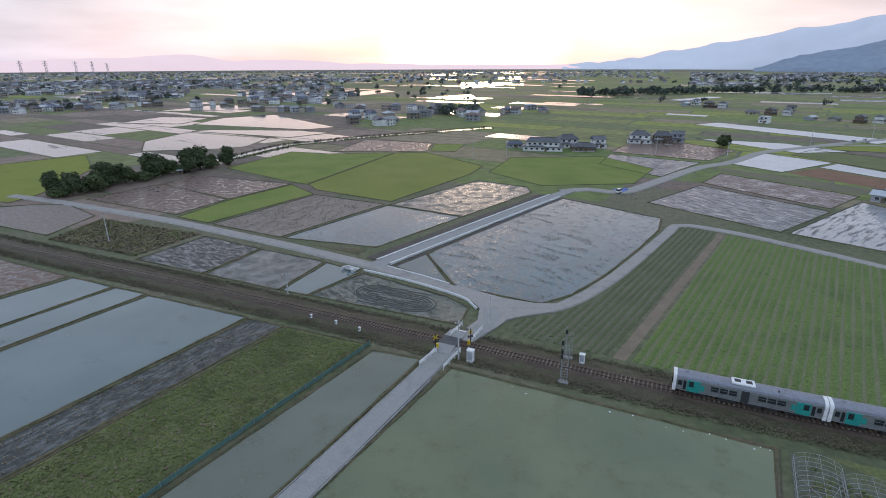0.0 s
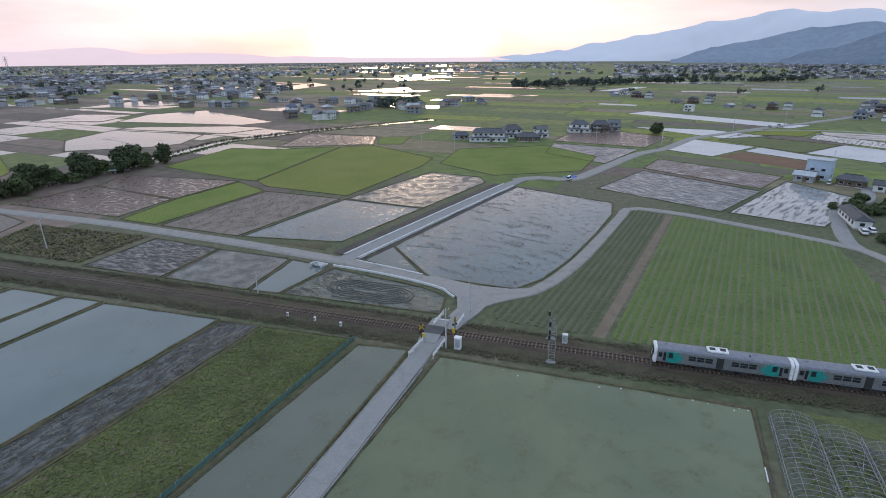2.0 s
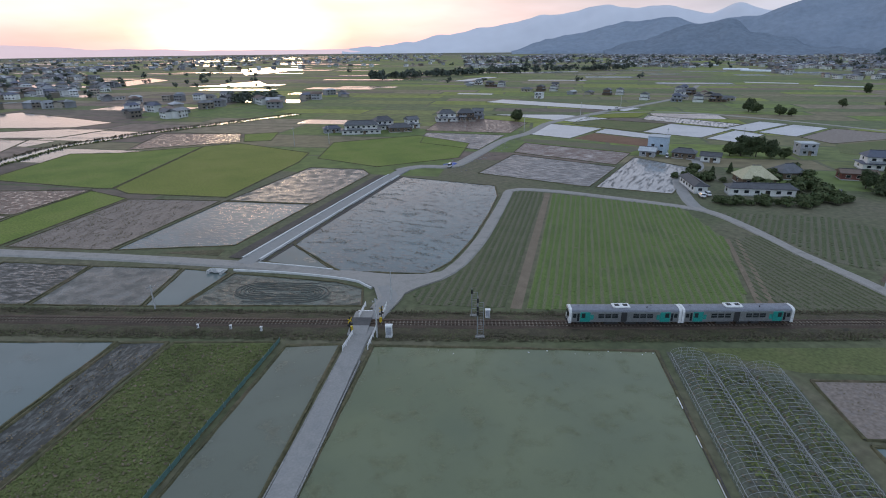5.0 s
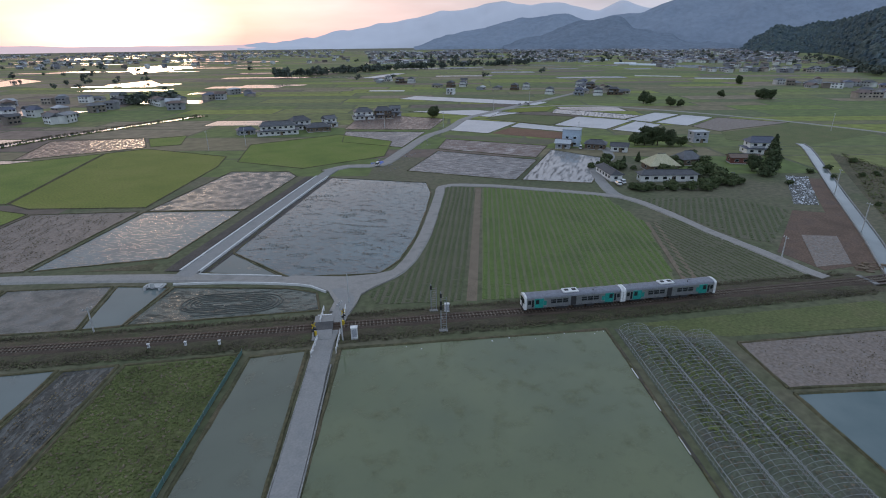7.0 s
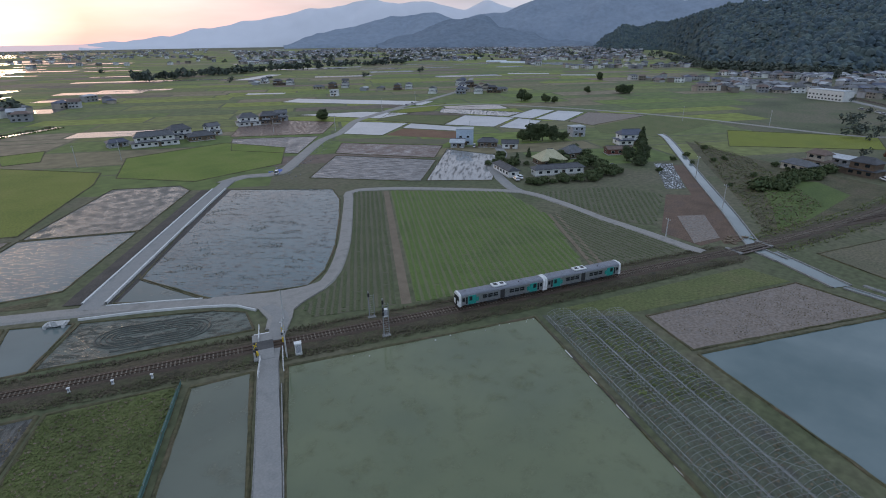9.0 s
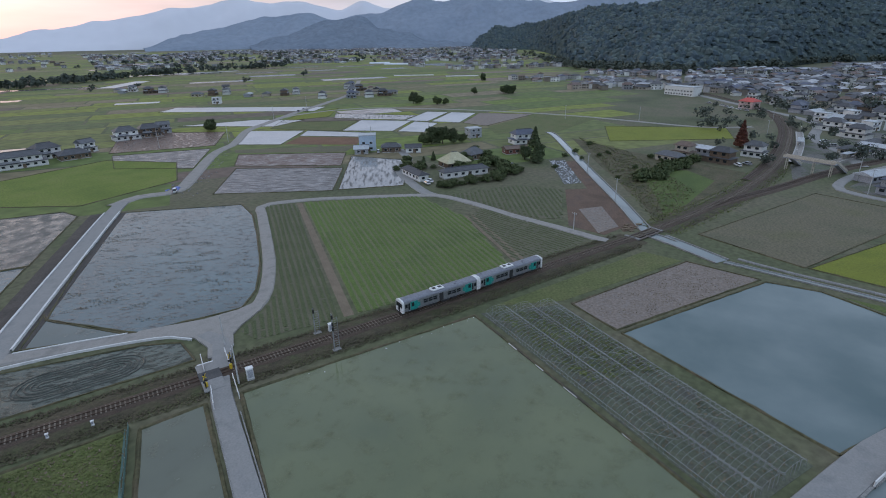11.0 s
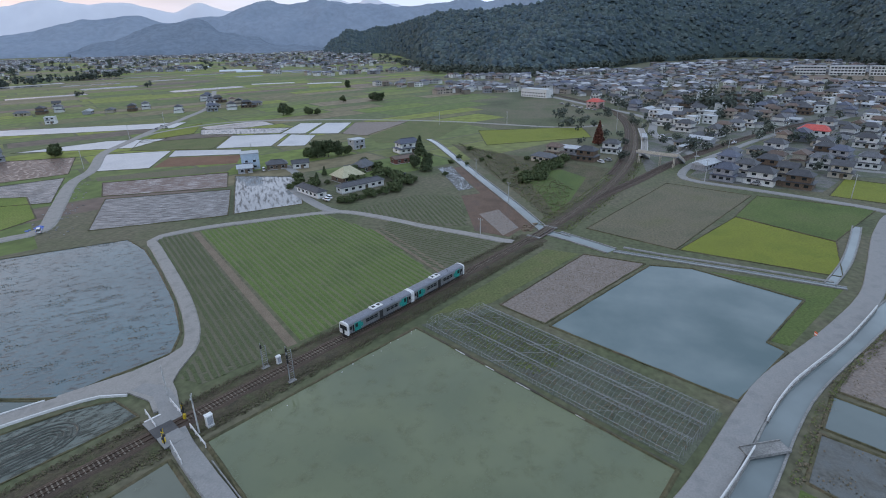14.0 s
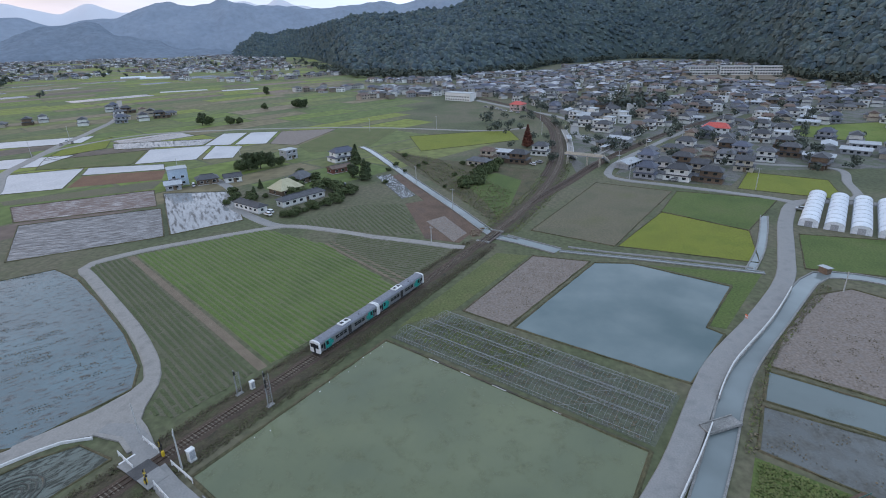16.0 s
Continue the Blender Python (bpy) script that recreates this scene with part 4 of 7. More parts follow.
def range_of_hills(name, a0, a1, da, foot, depth, nr, rise, lumps, material, label, kind="structure"):
    """A belt of hills round the plain: foot and skyline angle by compass angle, slopes broken by noise."""
    vs, fs, na = [], [], int((a1 - a0) / da) + 1
    for i in range(na):
        a = a0 + i * da
        c, s = math.cos(radians(a)), math.sin(radians(a))
        f, e = profile_at(a, foot), profile_at(a, rise)
        for k in range(nr):
            u = k / (nr - 1)
            r = f + depth * u
            x, y = r * s, r * c
            top = 52 + (f + depth * 0.8) * math.tan(radians(e))
            ridge = noise.fractal(Vector((x, y, 3)) / 420, 1.0, 2.0, 4)
            h = top * min(1, (u / 0.8)) ** 0.75 * (1 + 0.28 * ridge * math.sin(min(1, u / 0.8) * math.pi))
            if u > 0.8:
                h *= 1 - (u - 0.8) * 1.5
            for size, amp in lumps:
                h += amp * noise.noise(Vector((x, y, 0)) / size) * min(1, u * 12)
            vs.append((x, y, h - 6 * (k == 0)))
            if kind == "wood" and 2 < k < nr * 0.8 and (i * 7 + k * 13) % 3 == 0:
                HILL.append((x, y, h))
    for i in range(na - 1):
        for k in range(nr - 1):
            a = i * nr + k
            fs.append((a, a + nr, a + nr + 1, a + 1))
    return tagged(soup(name, vs, fs, M[material], smooth=True), label, "hill", kind="structure")


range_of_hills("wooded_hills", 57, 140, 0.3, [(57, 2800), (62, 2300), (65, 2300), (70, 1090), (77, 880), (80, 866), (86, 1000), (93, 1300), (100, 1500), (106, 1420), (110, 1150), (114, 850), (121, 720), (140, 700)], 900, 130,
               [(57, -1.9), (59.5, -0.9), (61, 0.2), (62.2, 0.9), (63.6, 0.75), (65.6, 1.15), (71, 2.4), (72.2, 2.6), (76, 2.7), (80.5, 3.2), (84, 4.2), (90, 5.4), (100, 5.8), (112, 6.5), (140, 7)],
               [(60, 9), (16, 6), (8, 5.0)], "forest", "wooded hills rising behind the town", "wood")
# the haze on these three ranges lies only in their material colours
range_of_hills("near_mountains", 38, 84, 0.3, [(38, 2900), (84, 2700)], 600, 40, [(38, -0.6), (41, 0.35), (46, 1.7), (48.7, 2.1), (51, 0.9), (53, 0.3), (56, -0.4), (60, -0.8), (66, -0.8), (72, -0.8), (84, -0.8)], [(130, 16), (50, 9)], "mountain_near", "dark wooded mountain spurs tinted blue for haze", "structure")
range_of_hills("middle_mountains", 29, 84, 0.3, [(29, 3500), (84, 3300)], 600, 36, [(29, -0.6), (33.4, 0.68), (39.7, 1.99), (43.1, 2.34), (46.4, 1.7), (50, 2.2), (54.8, 3.5), (57.5, 3.2), (60, 3.75), (62.9, 3.3), (67.4, 2.95), (71.2, 3.15), (76, 3.4), (84, 4.2)], [(160, 20), (60, 10)], "mountain_mid", "wooded mountains painted blue-grey for haze", "structure")
range_of_hills("far_mountains", 12, 74, 0.3, [(12, 4300), (74, 4200)], 500, 16, [(12, -0.3), (18.6, 0.32), (22, 1.07), (27.2, 1.77), (33.1, 2.87), (37.7, 3.47), (40.4, 3.1), (42.5, 3.28), (46.9, 2.7), (48.9, 3.3), (51.7, 2.7), (56, 2.6), (61.5, 3.5), (63.4, 3.3), (64.9, 3.75), (66.6, 3.1), (70, 2.4), (74, 2)], [(220, 22), (90, 10)], "mountain_far", "horizon mountain range painted pale for haze", "structure")
range_of_hills("backdrop_ridge", -70, 16, 0.6, [(-70, 4400), (16, 4400)], 350, 8, [(-70, 0.5), (-40, 0.2), (-30, 0.5), (-25, 0.9), (-20.2, 0.3), (-15.9, 0.4), (-8.9, 0.0), (0, -0.2), (16, -0.2)], [(220, 8)], "ridge_rosy", "faint horizon ridge with a painted rosy haze glow", "structure")

# ---- the railway ----
rail_line = curve_through(RAIL, 3.0)
branch_line = curve_through(BRANCH, 3.0)
CANAL_X = (114.5, 124.5)


def stretch(line, x0, x1):
    return [p for p in line if x0 <= p.x <= x1]


for seg in (stretch(rail_line, -700, CANAL_X[0]), stretch(rail_line, CANAL_X[1], 700)):
    bank = tagged(sweep("rail_embankment", seg, [(5.0, 0.0), (3.6, 0.15), (2.3, 0.24), (-2.3, 0.24), (-3.8, 0.15), (-5.2, 0.0)], M["rail_bank"], None, "", 0.18), "low weedy railway embankment", "embankment", kind="structure")
    bed = sweep("ballast_bed", seg, [(2.0, 0.2), (1.45, 0.42), (-1.45, 0.42), (-2.0, 0.2)], M["ballast"], None, "", 0.05)
    tagged(bed, "rust-brown ballast bed of the single track", "ballast", kind="structure")
tagged(sweep("branch_embankment", branch_line, [(3.0, 0.0), (2.0, 0.4), (-2.0, 0.4), (-3.0, 0.0)], M["ballast"], None, "", 0.1), "ballast bed of the branch line", "ballast", kind="structure")


def lay_rails(name, line):
    track = thing(name, "rusty steel rails on concrete sleepers", "railway track", kind="structure")
    for o in (0.57, -0.57):
        sweep("rail", line, [(o + 0.07, 0.50), (o + 0.04, 0.65), (o - 0.04, 0.65), (o - 0.07, 0.50)], M["rail"], track)
    return track


main_track = lay_rails("railway_track", rail_line)
branch_track = lay_rails("branch_track", branch_line)
near_station = stretch(rail_line, 205, 420)
siding_line = [p + n * 4.4 for p, n in zip(near_station, sides(near_station))]
tagged(sweep("siding_ballast", siding_line, [(2.0, 0.0), (1.5, 0.42), (-1.5, 0.42), (-2.2, 0.1)], M["ballast"], None, "", 0.06), "rust-brown ballast of the station siding", "ballast", kind="structure")
siding_track = lay_rails("siding_track", siding_line)

# ---- the train ----
def car_profile(w, floor, side, top):
    pts = [(-w, floor), (-w, side)]
    for i in range(1, 8):
        a = math.pi * i / 8
        pts.append((-w * math.cos(a) * 0.985, side + (top - side) * math.sin(a) ** 0.6))
    return pts + [(w, side), (w, floor)]


def extrude_profile(bm, prof, x0, x1, steps=1):
    rows = []
    for s in range(steps + 1):
        x = x0 + (x1 - x0) * s / steps
        rows.append([bm.verts.new((x, y, z)) for y, z in prof])
    for a, b in zip(rows, rows[1:]):
        for i in range(len(prof) - 1):
            bm.faces.new((a[i], b[i], b[i + 1], a[i + 1]))
        bm.faces.new((a[-1], b[-1], b[0], a[0]))
    bm.faces.new(rows[0])
    bm.faces.new(rows[-1][::-1])
    bmesh.ops.recalc_face_normals(bm, faces=bm.faces)
    return bm


def railcar():
    t = thing("railcar", "stainless diesel railcar with teal doors and grey roof", "train", group="two-car train")
    L2 = 10.3
    part("body", extrude_profile(B(), car_profile(1.40, 0.95, 3.05, 3.12), -L2, L2), M["stainless"], t, "brushed stainless body")
    part("roof", extrude_profile(B(), car_profile(1.36, 3.06, 3.13, 3.62), -L2 + 0.05, L2 - 0.05), M["roof_grey"], t, "grey painted roof")
    for s in (-1, 1):
        prof = car_profile(1.46, 0.75, 3.05, 3.68)
        m = part("end_mask", extrude_profile(B(), prof, s * (L2 - 0.18), s * (L2 + 0.32)), M["white"], t, "white rounded cab front")
        for y in (-0.78, 0.78):
            part("windscreen", box(B(), s * (L2 + 0.33), y, 1.95, 0.05, 0.95, 1.05, bevel=0.02), M["glass"], m, "dark cab windscreen")
        part("gangway_door", box(B(), s * (L2 + 0.36), 0, 1.0, 0.1, 0.62, 2.1, bevel=0.02), M["glass"], m)
        for y in (-1.05, 1.05):
            part("headlight", box(B(), s * (L2 + 0.33), y, 1.35, 0.06, 0.3, 0.16, bevel=0.02), M["white"], m)
        part("skirt", box(B(), s * (L2 + 0.1), 0, 0.35, 0.5, 2.3, 0.45, bevel=0.05), M["under"], t)
        part("coupler", box(B(), s * (L2 + 0.45), 0, 0.75, 0.5, 0.25, 0.25, bevel=0.03), M["under"], t)
        for y in (-1.41, 1.41):
            # the teal doorway, its leaf and the small windows beside the cab
            d = part("door", box(B(), s * 7.55, y, 1.0, 1.9, 0.05, 2.02, bevel=0.01), M["teal"], t, "teal double door")
            part("door_window", box(B(), s * 7.9, y * 1.018, 1.85, 0.72, 0.03, 0.95, bevel=0.01), M["glass"], d)
            part("teal_band", box(B(), s * 6.25, y * 1.001, 1.45, 0.6, 0.03, 1.0, bevel=0.01), M["teal"], t, "teal flash beside the door")
            part("cab_window", box(B(), s * 9.55, y, 1.85, 0.6, 0.06, 0.85, bevel=0.02), M["glass"], t)
            part("window", box(B(), s * 8.85, y, 1.2, 0.42, 0.06, 1.6, bevel=0.02), M["glass"], t)
            for x in (2.0, 3.3, 4.6):
                w = part("window", box(B(), s * x + 0.1, y, 1.80, 1.1, 0.06, 0.86, bevel=0.02), M["glass"], t)
                part("window_bar", box(B(), s * x + 0.1, y * 1.02, 2.25, 1.1, 0.03, 0.06), M["stainless"], w)
    for y in (-1.41, 1.41):
        part("centre_door", box(B(), -0.2, y, 1.0, 1.1, 0.05, 2.0, bevel=0.01), M["under"], t, "grey centre door")
        part("sill_stripe", box(B(), 0, y, 1.12, 19.6, 0.03, 0.08), M["roof_grey"], t)
    a = part("air_conditioner", box(B(), -0.6, 0, 3.56, 3.3, 1.75, 0.32, bevel=0.08), M["white"], t, "white roof air conditioner")
    for x in (-1.4, 0.2):
        part("fan_grille", box(B(), x, 0, 3.87, 0.9, 0.9, 0.05, bevel=0.02), M["under"], a)
    for x in (-8.6, 5.2):
        part("roof_vent", box(B(), x, 0.3, 3.56, 0.5, 0.35, 0.18, bevel=0.04), M["roof_grey"], t)
    part("exhaust", rod(B(), (4.2, -0.6, 3.5), (4.2, -0.6, 3.85), 0.1), M["under"], t)
    for x, n in ((-2.5, 2.6), (1.2, 2.2), (3.6, 1.6)):
        part("underfloor_box", box(B(), x, 0, 0.32, n, 2.3, 0.64, bevel=0.05), M["under"], t)
    for x in (-7.2, 7.2):
        g = part("bogie", box(B(), x, 0, 0.35, 3.1, 2.0, 0.4, bevel=0.06), M["under"], t)
        for dx in (-1.05, 1.05):
            for y in (-0.57, 0.57):
                part("wheel", rod(B(), (x + dx, y - 0.06, 0.43), (x + dx, y + 0.06, 0.43), 0.43, n=14), M["rail"], g)
    return t


def on_track(line, x):
    """The pose on the track where it reaches x, facing along it."""
    for a, b in zip(line, line[1:]):
        if a.x <= x <= b.x:
            p = a.lerp(b, (x - a.x) / (b.x - a.x))
            d = b - a
            return Matrix.Translation((p.x, p.y, 0.65)) @ Matrix.Rotation(math.atan2(d.y, d.x), 4, "Z")


TRAIN_X = 57.5
car = railcar()
car.matrix_world = on_track(rail_line, TRAIN_X - 9.85)
copy_thing(car, on_track(rail_line, TRAIN_X + 9.85))

# ---- crops, grass and weeds ----
def crop_rows(name, poly, turn, gap, width, material, label, seed, tall=0.22, miss=0.06, clump=0.4, per=0.55):
    """Rows of plants across the field: a low broken mound for each row, with tufts along it."""
    r = np.random.RandomState(seed)
    c, s = math.cos(turn), math.sin(turn)
    us = [x * c + y * s for x, y in poly]
    vsn = [-x * s + y * c for x, y in poly]
    vs, fs, pts = [], [], []
    v = min(vsn) + gap * 0.5
    while v < max(vsn):
        u = np.arange(min(us), max(us), 0.9)
        wob = 0.12 * np.sin(u * 0.12 + v)
        x, y = u * c - (v + wob) * s, u * s + (v + wob) * c
        ok = inside(x, y, poly) & (r.rand(len(u)) > miss)
        for i in np.nonzero(ok)[0]:
            h, w, l = tall * r.uniform(0.6, 1.2), width / 2 * r.uniform(0.9, 1.1), 0.47
            k = len(vs)
            for du, dv, z in ((-l, -w, 0.04), (l, -w, 0.04), (l, w, 0.04), (-l, w, 0.04), (-l * 0.8, 0, h), (l * 0.8, 0, h)):
                dv += r.uniform(-0.06, 0.06)
                vs.append((x[i] + du * c - dv * s, y[i] + du * s + dv * c, z + 0.04))
            fs += [(k, k + 1, k + 5, k + 4), (k + 2, k + 3, k + 4, k + 5), (k + 1, k + 2, k + 5), (k + 3, k, k + 4)]
            for q in range(int(per * 6)):
                a, b = r.uniform(-l, l), r.uniform(-w, w) * 0.7
                pts.append((x[i] + a * c - b * s, y[i] + a * s + b * c))
        v += gap
    tagged(soup(name, vs, fs, M[material.replace("crop", "crop_mound")]), label, "crop", kind="stuff")
    tufts(name + "_leaves", pts, clump * 0.42, material, label, 0.1, 2, 1.0, seed + 1)


crop_rows("crop_rows_green", CROP_B, radians(53.6), 1.72, 1.12, "crop", "rows of bright green leafy crop", 3, 0.2, 0.004)
crop_rows("crop_rows_dull", CROP_A, radians(53.0), 1.6, 0.95, "crop_dull", "rows of dull green crop", 5, 0.18, 0.02)
crop_rows("crop_rows_sparse", CROP_C, radians(75), 1.5, 0.7, "crop_dull", "thin rows of young crop", 7, 0.16, 0.15, 0.3)
crop_rows("crop_rows_triangle", CROP_D, radians(35), 1.8, 1.1, "crop_dull", "rows of dull green crop", 9, 0.2, 0.12, 0.35)
WEED = [(-33, 98.2), (-15.2, 91), (-48, 36), (-71, 32)]
tufts("weeds_in_field", spread(WEED, 14000, 11), 0.2, "tuft_green", "green weeds covering the field", 0.08, 3, 0.9, 12)
tufts("dry_weeds_in_field", spread(WEED, 1500, 13), 0.26, "tuft_brown", "dry weeds among green ones", 0.08, 3, 0.9, 14)


def verge(name, line, lo, hi, n, size, material, label, seed, tall=0.6, z=0.1):
    """Tufts along a line, between two distances from it."""
    r = np.random.RandomState(seed)
    nor = sides(line)
    pts = []
    for _ in range(n):
        i = r.randint(len(line) - 1)
        p = line[i].lerp(line[i + 1], r.rand()) + nor[i] * r.uniform(lo, hi)
        pts.append((p.x, p.y))
    return tufts(name, pts, size, material, label, z, 3, 0.9, seed + 1, tall)


near_rail = stretch(rail_line, -150, 113)
for i, (lo, hi, n, m, lab) in enumerate(((2.2, 5.6, 4200, "tuft_rail", "dry brown weeds on the embankment"), (2.4, 6.0, 1500, "tuft_rail_green", "green weeds on the embankment"),
                                         (-6.4, -2.3, 2600, "tuft_rail_green", "green weeds on the embankment"), (-6.2, -2.2, 3400, "tuft_rail", "dry brown weeds on the embankment"))):
    verge("embankment_weeds", near_rail, lo, hi, int(n * 2.2), 0.22, m, lab, 20 + i * 2)
far_rail = stretch(rail_line, 125, 260)
verge("embankment_weeds", far_rail, 2.3, 7, 1000, 0.32, "tuft_green", "green weeds beside the tracks", 40)
verge("embankment_weeds", far_rail, -7, -2.3, 1000, 0.32, "tuft_green", "green weeds beside the tracks", 42)
tufts("tall_dry_weeds", spread([(-121, 181), (-78.5, 163.0), (-88.5, 142.5), (-124, 158)], 3500, 44), 0.5, "tuft_brown", "tall dry brown weeds", 0.05, 3, 0.9, 45)
tufts("tall_green_weeds", spread([(-121, 181), (-80, 164), (-88.5, 142.5), (-124, 158)], 2200, 46), 0.45, "tuft_green", "green weeds among dry ones", 0.05, 3, 0.9, 47)
tufts("hoop_plot_weeds", spread([(60, 45), (47, 22), (36, 32), (50, 59)], 1300, 48), 0.3, "tuft_green", "weeds under the bare frames", 0.05, 3, 0.9, 49)
tufts("hoop_plot_dry_weeds", spread([(60, 45), (34, -1), (19, 7), (49, 60)], 1200, 50), 0.25, "tuft_brown", "dry weeds under the bare frames", 0.05, 3, 0.9, 51)
tufts("canal_bank_weeds", spread([(90, -53.5), (71, -39), (49.2, -23.6), (35.4, -16), (18.6, -8.6), (18, -10.4), (34.8, -17.8), (48.4, -25), (69.6, -40.4), (88, -55.4)], 420, 52), 0.25, "tuft_green", "weeds on the canal bank", 0.2, 3, 0.9, 53)
tufts("canal_bank_dry_weeds", spread([(90, -53.5), (71, -39), (49.2, -23.6), (35.4, -16), (18.6, -8.6), (18, -10.4), (34.8, -17.8), (48.4, -25), (69.6, -40.4), (88, -55.4)], 520, 54), 0.25, "tuft_brown", "dry weeds on the canal bank", 0.2, 3, 0.9, 55)
tufts("garden_grass", spread([(17, -10.7), (4.4, -33), (-9.0, -26.4), (6.3, -5.6)], 2500, 56), 0.4, "tuft_green", "rough garden grass", 0.08, 3, 0.9, 57)
SCRUB = [(272, 116), (245, 80), (215, 60), (180, 36), (134, 39), (134, 42)]
tufts("scrub_grass", spread(SCRUB, 1500, 58), 0.4, "tuft_brown", "dry scrub beside the canal", 0.05, 3, 0.9, 59)
tufts("scrub_grass_green", spread(SCRUB, 1800, 60), 0.4, "tuft_green", "green scrub beside the canal", 0.05, 3, 0.9, 61)


def stubble(name, poly, turn, gap, step, cut, size, material, label, seed, grain=(9.0, 3.0)):
    """Broken rows of old stubble standing out of the water where the ground is higher."""
    c, s = math.cos(turn), math.sin(turn)
    us, vn = [x * c + y * s for x, y in poly], [-x * s + y * c for x, y in poly]
    r = np.random.RandomState(seed)
    pts = []
    for v in np.arange(min(vn), max(vn), gap):
        u = np.arange(min(us), max(us), step) + r.uniform(0, step)
        x, y = u * c - v * s, u * s + v * c
        for i in np.nonzero(inside(x, y, poly))[0]:
            if noise.noise(Vector((u[i] / grain[0], v / grain[1], seed))) + 0.4 * noise.noise(Vector((x[i], y[i], 0)) / 40) > cut + r.uniform(-0.1, 0.1):
                pts.append((x[i] + r.uniform(-.1, .1), y[i] + r.uniform(-.1, .1)))
    return tufts(name, pts, size, material, label, 0.085, 2, 0.7, seed + 1, 0.5)


stubble("paddy_stubble", [(39, 214), (76, 180), (56, 151), (40, 129), (30, 116), (21, 112), (4, 121.5), (-3, 142)], radians(-44), 0.9, 0.5, 0.3, 0.26, "tuft_brown", "broken rows of dark rice stubble in the water", 301)
stubble("pale_field_stubble", [(102, 26), (99.5, 10), (58, 33.5), (64, 44)], radians(-60), 0.8, 0.6, 0.05, 0.22, "tuft_brown", "dry stubble on pale mud", 303, (3, 3))
stubble("east_field_stubble", [(85, -53), (78.5, -68), (32, -46), (44.5, -23.5), (64, -36)], radians(30), 0.8, 0.6, 0.12, 0.25, "tuft_brown", "dry stubble on pale mud", 305, (3, 3))
stubble("brown_field_stubble", [(-52.8, 216), (-24, 200.3), (-51, 160.6), (-78, 174.2)], radians(60), 0.9, 0.7, 0.0, 0.3, "tuft_brown", "dry stubble on wet ground", 307, (6, 2))
stubble("mud_field_stubble", [(31, -17.5), (19.4, -41.7), (6.0, -34.4), (18.6, -12)], radians(30), 0.9, 0.7, 0.2, 0.25, "tuft_brown", "sparse stubble in the puddled mud", 309, (3, 3))
stubble("strip_stubble", [(-42.5, 102), (-34.2, 99), (-71, 34), (-79, 38)], radians(60), 0.7, 0.5, 0.0, 0.24, "tuft_brown", "dark clods and stubble in the ploughed strip", 311, (4, 1.5))

def churned_ridges(name, x, y, turn, loops, label):
    """Mud ridges left by a turning tractor: nested hairpins, wavering and broken."""
    r = random.Random(name)
    t = thing(name, label, "mud ridges", pose(x, y, 0.05, 0, 0, turn), kind="stuff")
    for i in range(loops):
        w, L = 0.7 + 0.85 * i, 7 + 1.5 * i
        pts = [(-L, -w)] + [(-L + L * k / 5, -w + r.uniform(-.15, .15)) for k in range(1, 6)]
        pts += [(w * 1.2 * math.sin(a), -w * math.cos(a)) for a in (0.5, 1.0, 1.57, 2.1, 2.6)]
        pts += [(-L * k / 5, w + r.uniform(-.15, .15)) for k in range(0, 6)]
        line = curve_through(pts, 0.8)
        cut = r.randrange(2, max(3, len(line) // 3))
        for seg in (line[:-cut], ):
            sweep("mud_ridge", seg, [(0.24, 0.0), (0.1, 0.14), (-0.1, 0.14), (-0.24, 0.0)], M["wet_ridge"], t, "", 0.06)
    return t


churned_ridges("tractor_swirl", -16.5, 116.5, 155, 5, "dark nested wheel ridges in wet mud")
churned_ridges("tractor_swirl", -6.5, 110.5, -24, 5, "dark nested wheel ridges in wet mud")

# ---- trees and bushes ----
def leaf_cloud(blobs, n, size, seed):
    """Small tilted leaf faces scattered through the shells of a few uneven blobs."""
    r = np.random.RandomState(seed)
    vol = np.array([b[3] * b[4] for b in blobs])
    vs, fs = [], []
    for i in r.choice(len(blobs), n, p=vol / vol.sum()):
        x, y, z, rx, rz = blobs[i]
        d = r.normal(size=3)
        d /= np.linalg.norm(d)
        q = r.uniform(0.55, 1.08)
        c = np.array((x + d[0] * rx * q, y + d[1] * rx * q, z + d[2] * rz * q))
        nrm = d * 0.8 + r.normal(size=3) * 0.45 + (0, 0, 0.35)
        nrm /= np.linalg.norm(nrm)
        a = np.cross(nrm, r.normal(size=3))
        a /= np.linalg.norm(a)
        b = np.cross(nrm, a)
        s = size * r.uniform(0.55, 1.35)
        k = len(vs)
        vs += [tuple(c - a * s), tuple(c - b * s * 0.7), tuple(c + a * s), tuple(c + b * s * 0.7 - nrm * s * 0.25)]
        fs.append((k, k + 1, k + 2, k + 3))
    return vs, fs


